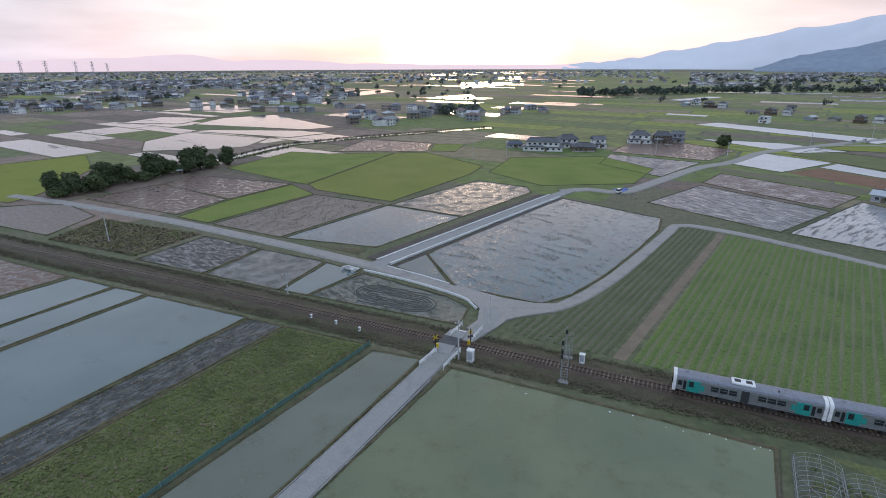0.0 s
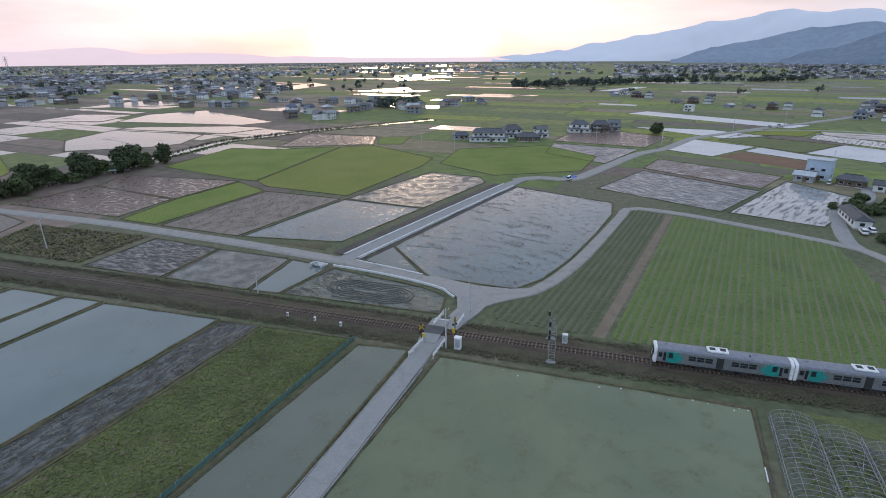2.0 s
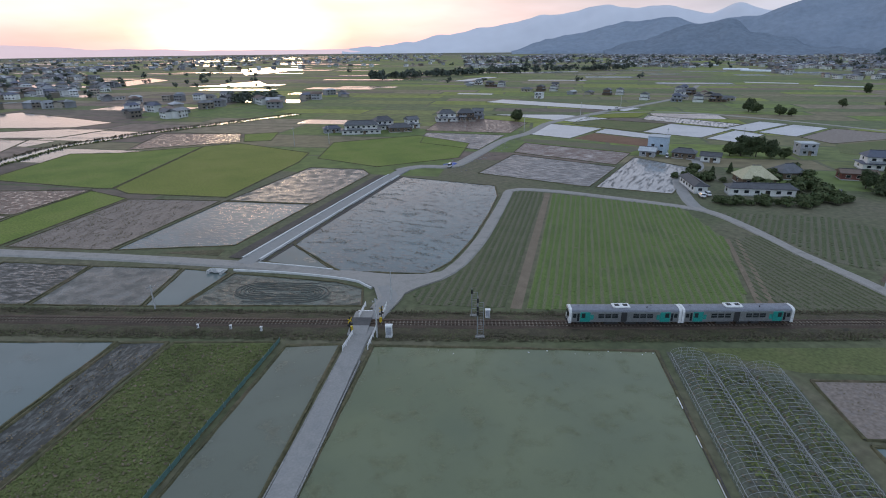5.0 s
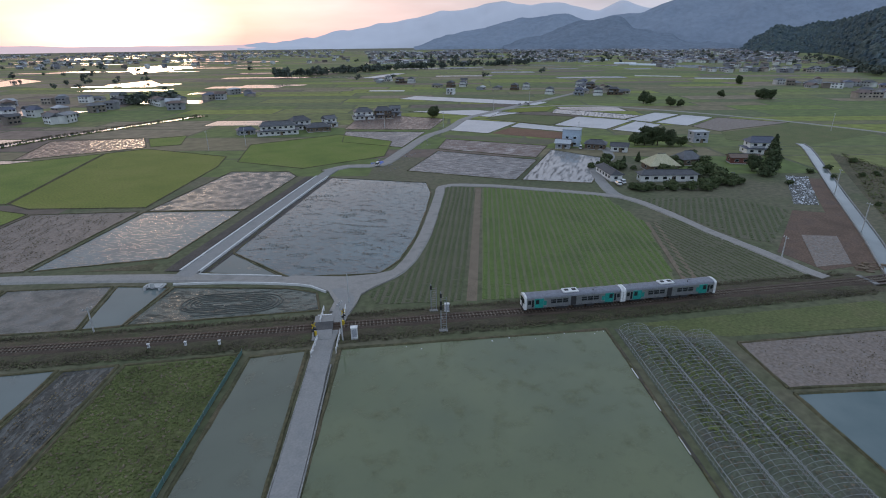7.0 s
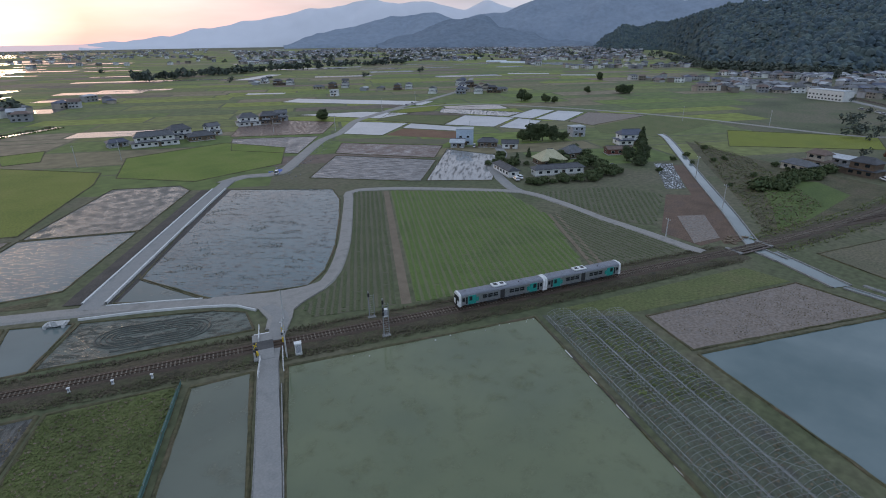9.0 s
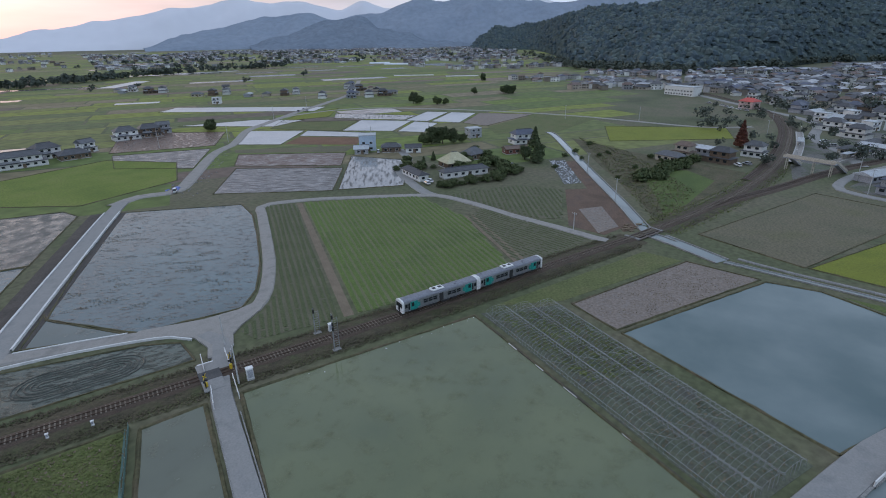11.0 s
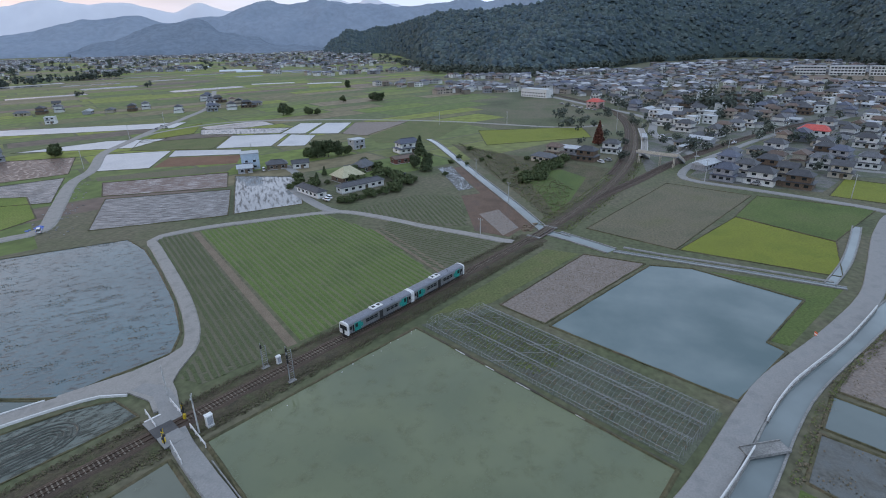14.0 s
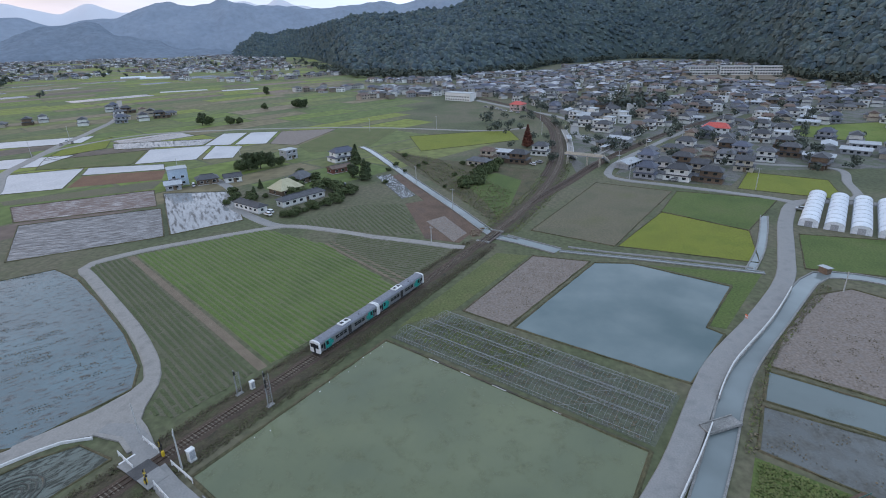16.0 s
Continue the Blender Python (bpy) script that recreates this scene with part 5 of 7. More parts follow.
def tree(name, height, spread_r, label, seed, leaf="leaf", n=700, size=0.5, conifer=False, category="tree"):
    r = random.Random(seed)
    t = thing(name, label, category)
    bm = B()
    top = Vector((r.uniform(-.3, .3), r.uniform(-.3, .3), height * 0.6))
    rod(bm, (0, 0, -0.2), top, height * 0.028, height * 0.012, 7)
    blobs = []
    if conifer:
        for k in range(7):
            u = k / 6
            blobs.append((r.uniform(-.2, .2), r.uniform(-.2, .2), height * (0.15 + 0.8 * u), spread_r * (1.05 - u * 0.85), height * 0.1))
    else:
        for k in range(11):
            a, u = k * 2.4 + r.uniform(-.5, .5), r.uniform(0.05, 0.95)
            d = spread_r * r.uniform(0.25, 0.75) * (1.15 - 0.5 * u)
            p = Vector((math.cos(a) * d, math.sin(a) * d, height * (0.16 + 0.66 * u)))
            rod(bm, top * (0.4 + 0.5 * u), p, height * 0.011, height * 0.004, 5)
            blobs.append((p.x, p.y, p.z, spread_r * r.uniform(0.42, 0.66), height * r.uniform(0.13, 0.21)))
    part("trunk", bm, M["bark"], t)
    vs, fs = leaf_cloud(blobs, n, size, seed)
    soup("crown", vs, fs, M[leaf], t)
    return t


TREES = {
    "broad": tree("tree", 12, 4.6, "tall dark green broadleaf tree", 1, "leaf_dark", 2400, 0.5),
    "broad2": tree("tree", 10, 4.2, "dark green broadleaf tree with uneven crown", 2, "leaf_dark", 2200, 0.5),
    "round": tree("tree", 8, 4.0, "rounded leafy green field tree", 3, "leaf", 1900, 0.45),
    "conifer": tree("conifer_tree", 9, 2.8, "dense dark green garden conifer", 4, "leaf_dark", 1200, 0.5, True, "tree"),
    "rust": tree("conifer_tree", 14, 3.6, "tall rust-red autumn conifer", 5, "leaf_rust", 1400, 0.6, True, "tree"),
    "bush": tree("bush", 3.0, 2.2, "dark green leafy garden bush", 6, "leaf", 650, 0.32, False, "bush"),
    "shrub": tree("bush", 2.0, 1.6, "low scrubby wild green bush", 7, "leaf", 450, 0.28, False, "bush"),
}
first_use = dict.fromkeys(TREES, True)


def plant(kind, x, y, scale=1.0, turn=0.0, group=""):
    ob = TREES[kind]
    m = Matrix.Translation((x, y, 0)) @ Matrix.Rotation(turn, 4, "Z")
    if first_use[kind]:
        first_use[kind] = False
        ob.matrix_world = m
        got = ob
    else:
        got = copy_thing(ob, m)
        got.scale = (1, 1, 1)
    got.scale = (scale * 1.0, scale * 1.0, scale)
    if group:
        got["group"] = group
    return got


rnd = random.Random(8)
for i in range(13):
    u = i / 12
    plant(("broad", "broad2", "round")[i % 3], -160 + 40 * u + rnd.uniform(-4, 4), 214 + 72 * u + rnd.uniform(-3, 3), rnd.uniform(0.92, 1.25), i * 1.3, "row of trees beside the stream")
for i in range(26):
    u = i / 25
    plant("bush", -163 + 42 * u + rnd.uniform(-4, 4), 212 + 74 * u + rnd.uniform(-4, 4), rnd.uniform(0.9, 1.7), i, "bushes under the trees")
for x, y, k, s in ((212, 183, "broad", 0.95), (216, 178, "broad2", 1.05), (221, 174, "broad", 0.8), (225, 170, "round", 0.7), (208, 186, "round", 0.85), (205, 113, "broad", 0.7), (196, 111, "conifer", 1.15), (200, 119, "broad2", 0.75), (231, 127, "conifer", 1.2),
                   (178.6, 343, "round", 1.0), (183, 347, "broad2", 0.8), (369, 308, "broad2", 1.1), (372, 303, "round", 1.0), (371, 283, "round", 1.0), (376, 277, "round", 0.8), (484, 268, "broad", 0.9), (490, 264, "broad2", 0.9), (488, 274, "round", 1.1), (625, 374, "broad", 1.0),
                   (283, 30, "rust", 1.0), (160, 153, "conifer", 0.6), (176, 158, "conifer", 0.5), (150, 150, "round", 0.6), (470, 300, "round", 0.9)):
    plant(k, x, y, s, x * 1.7)
# the shrubbery round the farmhouse and the scrub by the canal
for i in range(26):
    u = i / 25
    plant("bush", 133 + 46 * u + rnd.uniform(-2, 2), 128.5 - 19 * u + (1 - abs(2 * u - 1)) * -6 + rnd.uniform(-2.5, 2.5), rnd.uniform(0.5, 1.5), i, "shrubs round the farmhouse")
for i in range(16):
    plant("bush", rnd.uniform(160, 200), rnd.uniform(116, 150), rnd.uniform(0.8, 1.8), i, "shrubs round the farmhouse")
for i in range(12):
    plant("bush", rnd.uniform(146, 166), rnd.uniform(146, 166), rnd.uniform(0.7, 1.4), i, "shrubs round the farmhouse")
for i in range(40):
    u = rnd.random()
    plant("shrub", 186 + 50 * u + rnd.uniform(-5, 5), 58 - 12 * u + rnd.uniform(-4, 4), rnd.uniform(1.0, 2.2), i, "scrub beside the railway")
for i in range(12):
    plant("shrub", rnd.uniform(170, 260), rnd.uniform(55, 110), rnd.uniform(0.6, 1.3), i, "scrub beside the railway")


def far_trees(name, spots, size, label, seed, leaf="leaf_dark", each=26):
    """Distant trees: for every spot a heap of leaf clumps on the ground."""
    r = random.Random(seed)
    vs, fs = [], []
    for i, (x, y, s, *up) in enumerate(spots):
        z0 = up[0] if up else 0.0
        blobs = [(x + r.uniform(-.4, .4) * s, y + r.uniform(-.4, .4) * s, z0 + s * r.uniform(0.45, 0.8), s * r.uniform(0.3, 0.5), s * r.uniform(0.3, 0.45)) for _ in range(3)]
        a, b = leaf_cloud(blobs, each, s * size, seed + i)
        k = len(vs)
        vs += a
        fs += [tuple(q + k for q in f) for f in b]
    return tagged(soup(name, vs, fs, M[leaf]), label, "trees", kind="stuff")


def polar(az, r):
    return r * math.sin(radians(az)), r * math.cos(radians(az))


spots = []
for i in range(260):   # trees among the far houses to the west
    x, y = polar(rnd.uniform(-50, 4), rnd.uniform(760, 2400))
    spots.append((x, y, rnd.uniform(5, 10)))
for i in range(40):   # belts of trees across the far plain
    az = rnd.uniform(-40, 62)
    x, y = polar(az, rnd.choice((780, 930, 1150, 1500, 1900)) + rnd.uniform(-60, 60))
    spots.append((x, y, rnd.uniform(4, 9)))
for i in range(150):
    az = 14 + 26 * rnd.random()
    x, y = polar(az, 900 + 14 * (az - 14) + rnd.uniform(-25, 25))
    spots.append((x, y, rnd.uniform(8, 13)))
for i in range(220):
    x, y = polar(rnd.uniform(24, 66), rnd.uniform(1300, 2400))
    spots.append((x, y, rnd.uniform(6, 12)))
for i in range(40):
    spots.append((-5 + 40 * rnd.random(), 560 + 50 * rnd.random(), rnd.uniform(6, 10)))
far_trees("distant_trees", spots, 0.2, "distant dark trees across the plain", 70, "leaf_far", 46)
spots = []
for i in range(380):
    a = rnd.uniform(80, 120)
    x, y = polar(a, rnd.uniform(240, 950))
    spots.append((x, y, rnd.uniform(4, 8)))
for x, y in ((470, -60), (490, -75), (455, -70), (480, -50), (500, -95), (515, -60), (440, -50), (470, -90), (460, -40)):
    spots.append((x, y, 13))
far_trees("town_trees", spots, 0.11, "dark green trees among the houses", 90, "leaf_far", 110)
# the edge of the wood, tree by tree, where the hill meets the town
spots = []
for i in range(900):
    a = rnd.uniform(66, 128)
    f = profile_at(a, [(62, 1700), (70, 980), (78, 860), (86, 1000), (93, 1300), (100, 1500), (106, 1420), (110, 1150), (114, 850), (121, 720), (140, 700)])
    x, y = polar(a, f + rnd.uniform(-25, 60))
    spots.append((x, y, rnd.uniform(8, 15)))
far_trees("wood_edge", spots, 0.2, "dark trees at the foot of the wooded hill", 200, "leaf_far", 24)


def crowns(name, spots, label, seed, leaf):
    """A closed canopy: every crown a low uneven dome of its own."""
    r = np.random.RandomState(seed)
    n, ring = len(spots), 7
    P = np.array(spots)
    vs = np.zeros((n, 2 * ring + 1, 3))
    for k in range(ring):
        a = 2 * math.pi * k / ring + r.uniform(0, 0.6, n)
        for row, wide, up in ((0, 1.0, -0.25), (1, 0.72, 0.55)):
            q = P[:, 3] * wide * r.uniform(0.75, 1.2, n)
            vs[:, row * ring + k] = np.c_[P[:, 0] + q * np.cos(a), P[:, 1] + q * np.sin(a), P[:, 2] + P[:, 3] * (up + r.uniform(-0.2, 0.2, n))]
    vs[:, -1] = np.c_[P[:, 0], P[:, 1], P[:, 2] + P[:, 3] * r.uniform(0.8, 1.15, n)]
    one = [(k, (k + 1) % ring, ring + (k + 1) % ring, ring + k) for k in range(ring)] + [(ring + k, ring + (k + 1) % ring, 2 * ring) for k in range(ring)]
    fs = [tuple(q + i * (2 * ring + 1) for q in f) for i in range(n) for f in one]
    return tagged(soup(name, vs.reshape(-1, 3).tolist(), fs, M[leaf]), label, "trees", kind="stuff")


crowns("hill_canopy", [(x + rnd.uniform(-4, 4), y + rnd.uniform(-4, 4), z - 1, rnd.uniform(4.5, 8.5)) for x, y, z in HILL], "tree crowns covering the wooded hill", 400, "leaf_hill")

# ---- houses ----
def hip_roof(bm, w, d, z, rise, eave, ridge, thick=0.18):
    """A hipped (ridge < w) or gabled (ridge = w) roof with thick eaves."""
    W, D, R = w / 2 + eave, d / 2 + eave, ridge / 2
    lo = [bm.verts.new(p) for p in ((-W, -D, z), (W, -D, z), (W, D, z), (-W, D, z))]
    up = [bm.verts.new((p.co.x, p.co.y, z + thick)) for p in lo]
    a, b = bm.verts.new((-R, 0, z + thick + rise)), bm.verts.new((R, 0, z + thick + rise))
    for i in range(4):
        j = (i + 1) % 4
        bm.faces.new((lo[i], lo[j], up[j], up[i]))
    bm.faces.new(lo[::-1])
    bm.faces.new((up[0], up[1], b, a))
    bm.faces.new((up[2], up[3], a, b))
    bm.faces.new((up[1], up[2], b))
    bm.faces.new((up[3], up[0], a))
    bmesh.ops.recalc_face_normals(bm, faces=bm.faces)
    return bm


FINE = [True]   # panes as pieces of their own on the nearest houses only


def storey_windows(t, w, d, z, n, frame_mat="white", tall=1.2):
    """Windows along the two long sides and one at each end; each a frame with a dark pane."""
    for s in (-1, 1):
        for i in range(n):
            x = (i + 0.5) / n * (w - 1.0) - (w - 1.0) / 2
            f = part("window", box(B(), x, s * (d / 2 + 0.02), z, 1.7, 0.08, tall), M[frame_mat if FINE[0] else "glass"], t)
            if FINE[0]:
                part("pane", box(B(), x, s * (d / 2 + 0.05), z + 0.07, 1.5, 0.06, tall - 0.14), M["glass"], f)
        if not FINE[0]:
            continue
        f = part("window", box(B(), s * (w / 2 + 0.02), 0.3, z, 0.08, 1.5, tall), M[frame_mat], t)
        part("pane", box(B(), s * (w / 2 + 0.05), 0.3, z + 0.07, 0.06, 1.3, tall - 0.14), M["glass"], f)


def house(w, d, storeys, wall, roof, label, hip=0.55, skirt=True, annex=0.0, flat=False, rise=None):
    t = thing("house", label, "house")
    h1 = 2.8
    H = h1 * storeys
    rise = rise or d * 0.26
    uw, ud = (w * 0.84, d * 0.86) if storeys > 1 and skirt else (w, d)
    part("wall", box(B(), 0, 0, -0.1, w, d, h1 + 0.1), M[wall], t)
    if FINE[0]:
        part("plinth", box(B(), 0, 0, -0.1, w + 0.12, d + 0.12, 0.5), M["kerb"], t)
    n = max(2, int(w / 3.2))
    storey_windows(t, w, d, 1.0, n)
    part("door", box(B(), w * 0.08, -d / 2 - 0.02, 0.1, 1.5, 0.12, 2.1), M["timber"], t, "brown front door")
    if storeys > 1:
        part("upper_wall", box(B(), 0, 0, h1, uw, ud, H - h1), M[wall], t)
        storey_windows(t, uw, ud, h1 + 1.2, max(2, n - 1))
        if skirt:
            part("lower_roof", hip_roof(B(), w, d, h1 - 0.15, 0.6, 0.7, w * 0.84, 0.15), M[roof], t)
        part("balcony", box(B(), -uw * 0.2, -ud / 2 - 0.45, h1 + 0.25, uw * 0.45, 0.9, 1.0, bevel=0.03), M["wall_grey"], t)
    if flat:
        part("roof", box(B(), 0, 0, H, uw + 0.5, ud + 0.5, 0.35, bevel=0.05), M[roof], t)
    else:
        part("roof", hip_roof(B(), uw, ud, H - 0.05, rise, 0.65, uw * hip if hip < 1 else uw + 1.3), M[roof], t)
        if hip >= 1:   # the gable triangles
            for s in (-1, 1):
                bm = B()
                vs = [bm.verts.new((s * (uw / 2 + q), y, z)) for q in (0, -0.25) for y, z in ((-ud / 2, H), (ud / 2, H), (0, H + rise * 0.86))]
                for f in ((0, 1, 2), (3, 5, 4), (0, 3, 4, 1), (1, 4, 5, 2), (2, 5, 3, 0)):
                    bm.faces.new([vs[i] for i in f])
                bmesh.ops.recalc_face_normals(bm, faces=bm.faces)
                part("gable", bm, M[wall], t)
        rl = uw * hip if hip < 1 else uw + 1.3
        if FINE[0]:
            part("ridge", box(B(), 0, 0, H + rise + 0.05, rl + 0.3, 0.35, 0.25, bevel=0.05), M["tile_dark"], t)
    if annex:
        part("annex_wall", box(B(), w / 2 + annex / 2 - 0.05, d * 0.1, -0.1, annex, d * 0.6, 2.7), M[wall], t)
        bm = hip_roof(B(), annex, d * 0.6, 2.5, 0.9, 0.5, annex * 0.6)
        bmesh.ops.translate(bm, verts=bm.verts, vec=(w / 2 + annex / 2 - 0.05, d * 0.1, 0))
        part("annex_roof", bm, M[roof], t)
    return t


def put(ob, x, y, turn, z=0.0):
    ob.matrix_world = pose(x, y, z, 0, 0, turn)
    return ob


# the farmsteads near the lane
put(house(9, 8, 3, "wall_blue", "roof_pale", "tall pale blue three-storey house with flat roof", skirt=False, flat=True), 181, 205, -52)
put(house(8, 6, 1, "wall_white", "tile_dark", "white single-storey house with dark gabled roof", 1.2, rise=1.4), 188.5, 179.5, -52)
put(house(10, 7, 1, "wall_brown", "tile_dark", "low dark timber house with tiled roof", 0.6), 184, 191, -52)
put(house(7, 6, 1, "wall_grey", "roof_pale", "small grey shed with pale roof", 1.2), 172, 202, -52)
put(house(12, 10, 1, "wall_brown", "roof_tan", "old farmhouse with a steep yellow-tan hipped roof", 0.25, rise=4.2), 170, 142, -30)
put(house(22, 5, 1, "wall_white", "tile_dark", "long white storehouse wing with dark tiled roof", 0.85, rise=1.4), 157, 129, -32)
put(house(17, 4.5, 1, "wall_white", "tile_dark", "white gatehouse wing with dark tiled roof", 0.85, rise=1.3), 143, 146, 62)
put(house(9, 8, 1, "wall_brown", "tile_grey", "dark farmhouse with grey tiled roof among shrubs", 0.4, rise=3), 190, 143, -20)
put(house(15, 9, 2, "wall_white", "tile_blue", "white two-storey house with blue-grey tiled roof", 0.75), 240, 138, -40)
put(house(12, 6, 1, "wall_red", "tile_brown", "low red-brown timber farm barn", 1.2, rise=1.2), 212, 130, -40)
put(house(8, 7, 2, "wall_grey", "roof_pale", "grey corrugated barn with pale roof", skirt=False, flat=True), 243, 173, -30)
# the farms across the fields
put(house(24, 9, 2, "wall_white", "tile_grey", "long white two-storey farmhouse with grey roof", 0.8), 62, 333, -12)
put(house(14, 10, 2, "wall_white", "tile_dark", "large white farmhouse with dark roof", 0.6), 80, 346, 5)
put(house(14, 9, 1, "wall_brown", "tile_dark", "dark timber farm building", 0.5), 87, 331, -10)
put(house(9, 7, 2, "wall_white", "tile_grey", "white two-storey house with grey roof", 1.2), 99, 343, 10)
put(house(10, 6, 1, "wall_grey", "tile_blue", "grey shed with blue roof", 0.7), 46, 345, 0)
put(house(15, 10, 2, "wall_white", "tile_grey", "white farmhouse with grey hipped roof", 0.5), 133, 364, -15)
put(house(14, 10, 2, "wall_brown", "tile_dark", "dark timber two-storey farmhouse", 0.6), 147, 361, -20)
put(house(9, 7, 2, "wall_grey", "tile_grey", "grey two-storey farmhouse with tiled roof", 1.2), 160, 367, -25)

# the kinds of town house, each built once and then repeated
FINE[0] = False
KINDS = [
    house(10, 8, 2, "wall_white", "tile_grey", "white two-storey town house with grey tiled roof", 0.5),
    house(9, 8, 2, "wall_beige", "tile_dark", "beige two-storey town house with dark roof", 1.2),
    house(11, 8, 2, "wall_brown", "tile_dark", "brown timber town house with dark roof", 0.55, annex=3.5),
    house(12, 7, 1, "wall_beige", "tile_grey", "low beige house with grey hipped roof", 0.6),
    house(8, 7, 2, "wall_white", "roof_pale", "white box-like house with pale flat roof", skirt=False, flat=True),
    house(10, 9, 2, "wall_grey", "tile_blue", "grey two-storey house with blue-grey roof", 0.4),
    house(14, 7, 1, "wall_grey", "roof_pale", "long low shed with pale sheet roof", 1.2, rise=1.3),
    house(9, 7, 2, "wall_beige", "tile_brown", "beige two-storey house with brown tiled roof", 0.7),
    house(12, 9, 2, "wall_white", "tile_dark", "large white house with dark tiled roof", 0.45, annex=4),
]
used = set()
PLACED = [(181, 205), (57, 338), (130, 370)]


def settle(k, x, y, turn, group):
    PLACED.append((x, y))
    if k not in used:
        used.add(k)
        got = put(KINDS[k], x, y, turn)
    else:
        got = copy_thing(KINDS[k], pose(x, y, 0, 0, 0, turn))
    got["group"] = group
    return got


BLOCKED = [p for p in rail_line[::3]] + [p for p in branch_line[::3]]


def clear_of(x, y, gap, tracks=9.0):
    return all(abs(x - a) + abs(y - b) > gap * 1.2 or math.hypot(x - a, y - b) > gap for a, b in PLACED) and all((x - p.x) ** 2 + (y - p.y) ** 2 > tracks * tracks for p in BLOCKED)


OPEN_FIELDS = [YELLOW_V, [(365, -155), (390, -235), (310, -205), (302, -186), (330, -144)]]
hr = random.Random(21)
for x, y, k, turn in ((211, -29, 5, 62), (207.5, -43, 8, 64), (204, -57, 2, 64), (223, -40, 0, 62), (219, -56, 1, 62), (240, -35, 5, 60), (236, -52, 2, 62), (239, 34, 2, 70), (246, 52, 7, 70), (232, 56, 3, 65), (262, 22, 0, 75), (258, 44, 6, 70), (287, -20, 3, 60), (303, -30, 6, 55)):
    settle(k, x, y, turn, "houses by the station")
TOWN = [(197, -64), (200, -44), (207, -20), (216, -15), (245, -26), (300, -62), (420, -152), (560, -330), (380, -330), (300, -290), (236, -150), (233, -126), (228, -82)]
TOWN_B = [(300, -22), (380, -12), (440, 5), (540, 45), (560, -330), (430, -150), (330, -72)]
field("town_yards", TOWN, "yard", "grey gravel yards and lanes between the houses", 0, z=0.018)
field("town_yards_north", TOWN_B, "yard", "grey gravel yards and lanes between the houses", 0, z=0.022)
for poly, want, seed in ((TOWN, 128, 31), (TOWN_B, 132, 32)):
    made = 0
    for x, y in spread(poly, 1400, seed):
        if made >= want:
            break
        p = (np.array([x]), np.array([y]))
        if any(inside(p[0], p[1], q)[0] for q in OPEN_FIELDS) or not clear_of(x, y, 11.3):
            continue
        settle(hr.randrange(len(KINDS)), x, y, hr.choice((55, 60, 65, 150, 330, 240)) + hr.uniform(-6, 6), "houses of the town")
        made += 1
for x, y, k in ((368, 423, 0), (383, 397, 5), (398, 386, 8), (413, 379, 2), (426, 398, 1), (438, 416, 7), (402, 410, 3), (418, 427, 0), (447, 442, 2), (459, 471, 0), (474, 478, 5), (431, 381, 3),
                (345, 511, 6), (358, 497, 3), (371, 483, 2), (387, 482, 0), (320, 565, 3), (336, 560, 2), (351, 556, 0), (375, 589, 1), (287, 485, 4), (312, 712, 3), (318, 656, 2), (332, 650, 8), (305, 690, 6), (323, 700, 0)):
    settle(k, x, y, -50 + hr.choice((0, 90)) + hr.uniform(-8, 8), "houses of a hamlet")
big = put(house(16, 11, 2, "wall_white", "tile_red", "white house with a bright red roof", skirt=False, hip=0.6), 331, -97, 65)
put(house(34, 12, 3, "wall_white", "roof_pale", "long white three-storey building with flat roof", skirt=False, flat=True), 545, 105, 60)
put(house(12, 10, 2, "wall_pink", "tile_red", "pale pink house with red roof", skirt=False, hip=0.5), 462, 40, 60)


def school(x, y, turn):
    t = thing("school", "long pale three-storey school with rows of windows", "building", pose(x, y, 2, 0, 0, turn))
    part("terrace", box(B(), 0, -40, -4, 150, 105, 4), M["track_dirt"], t, "levelled earth terrace")
    for cx, w in ((-44, 38), (0, 40), (44, 37)):
        wall = part("wall", box(B(), cx, 0, 0, w, 12, 12), M["wall_white"], t)
        part("roof", box(B(), cx, 0, 12, w + 1, 13, 0.6), M["roof_pale"], t)
        for s in range(3):
            for i in range(10):
                part("window", box(B(), cx - w / 2 + (i + 0.5) * w / 10, -6.05, 1.2 + 3.8 * s, w / 10 * 0.72, 0.2, 1.9), M["glass"], wall)
    return t


school(850, -278, -100)


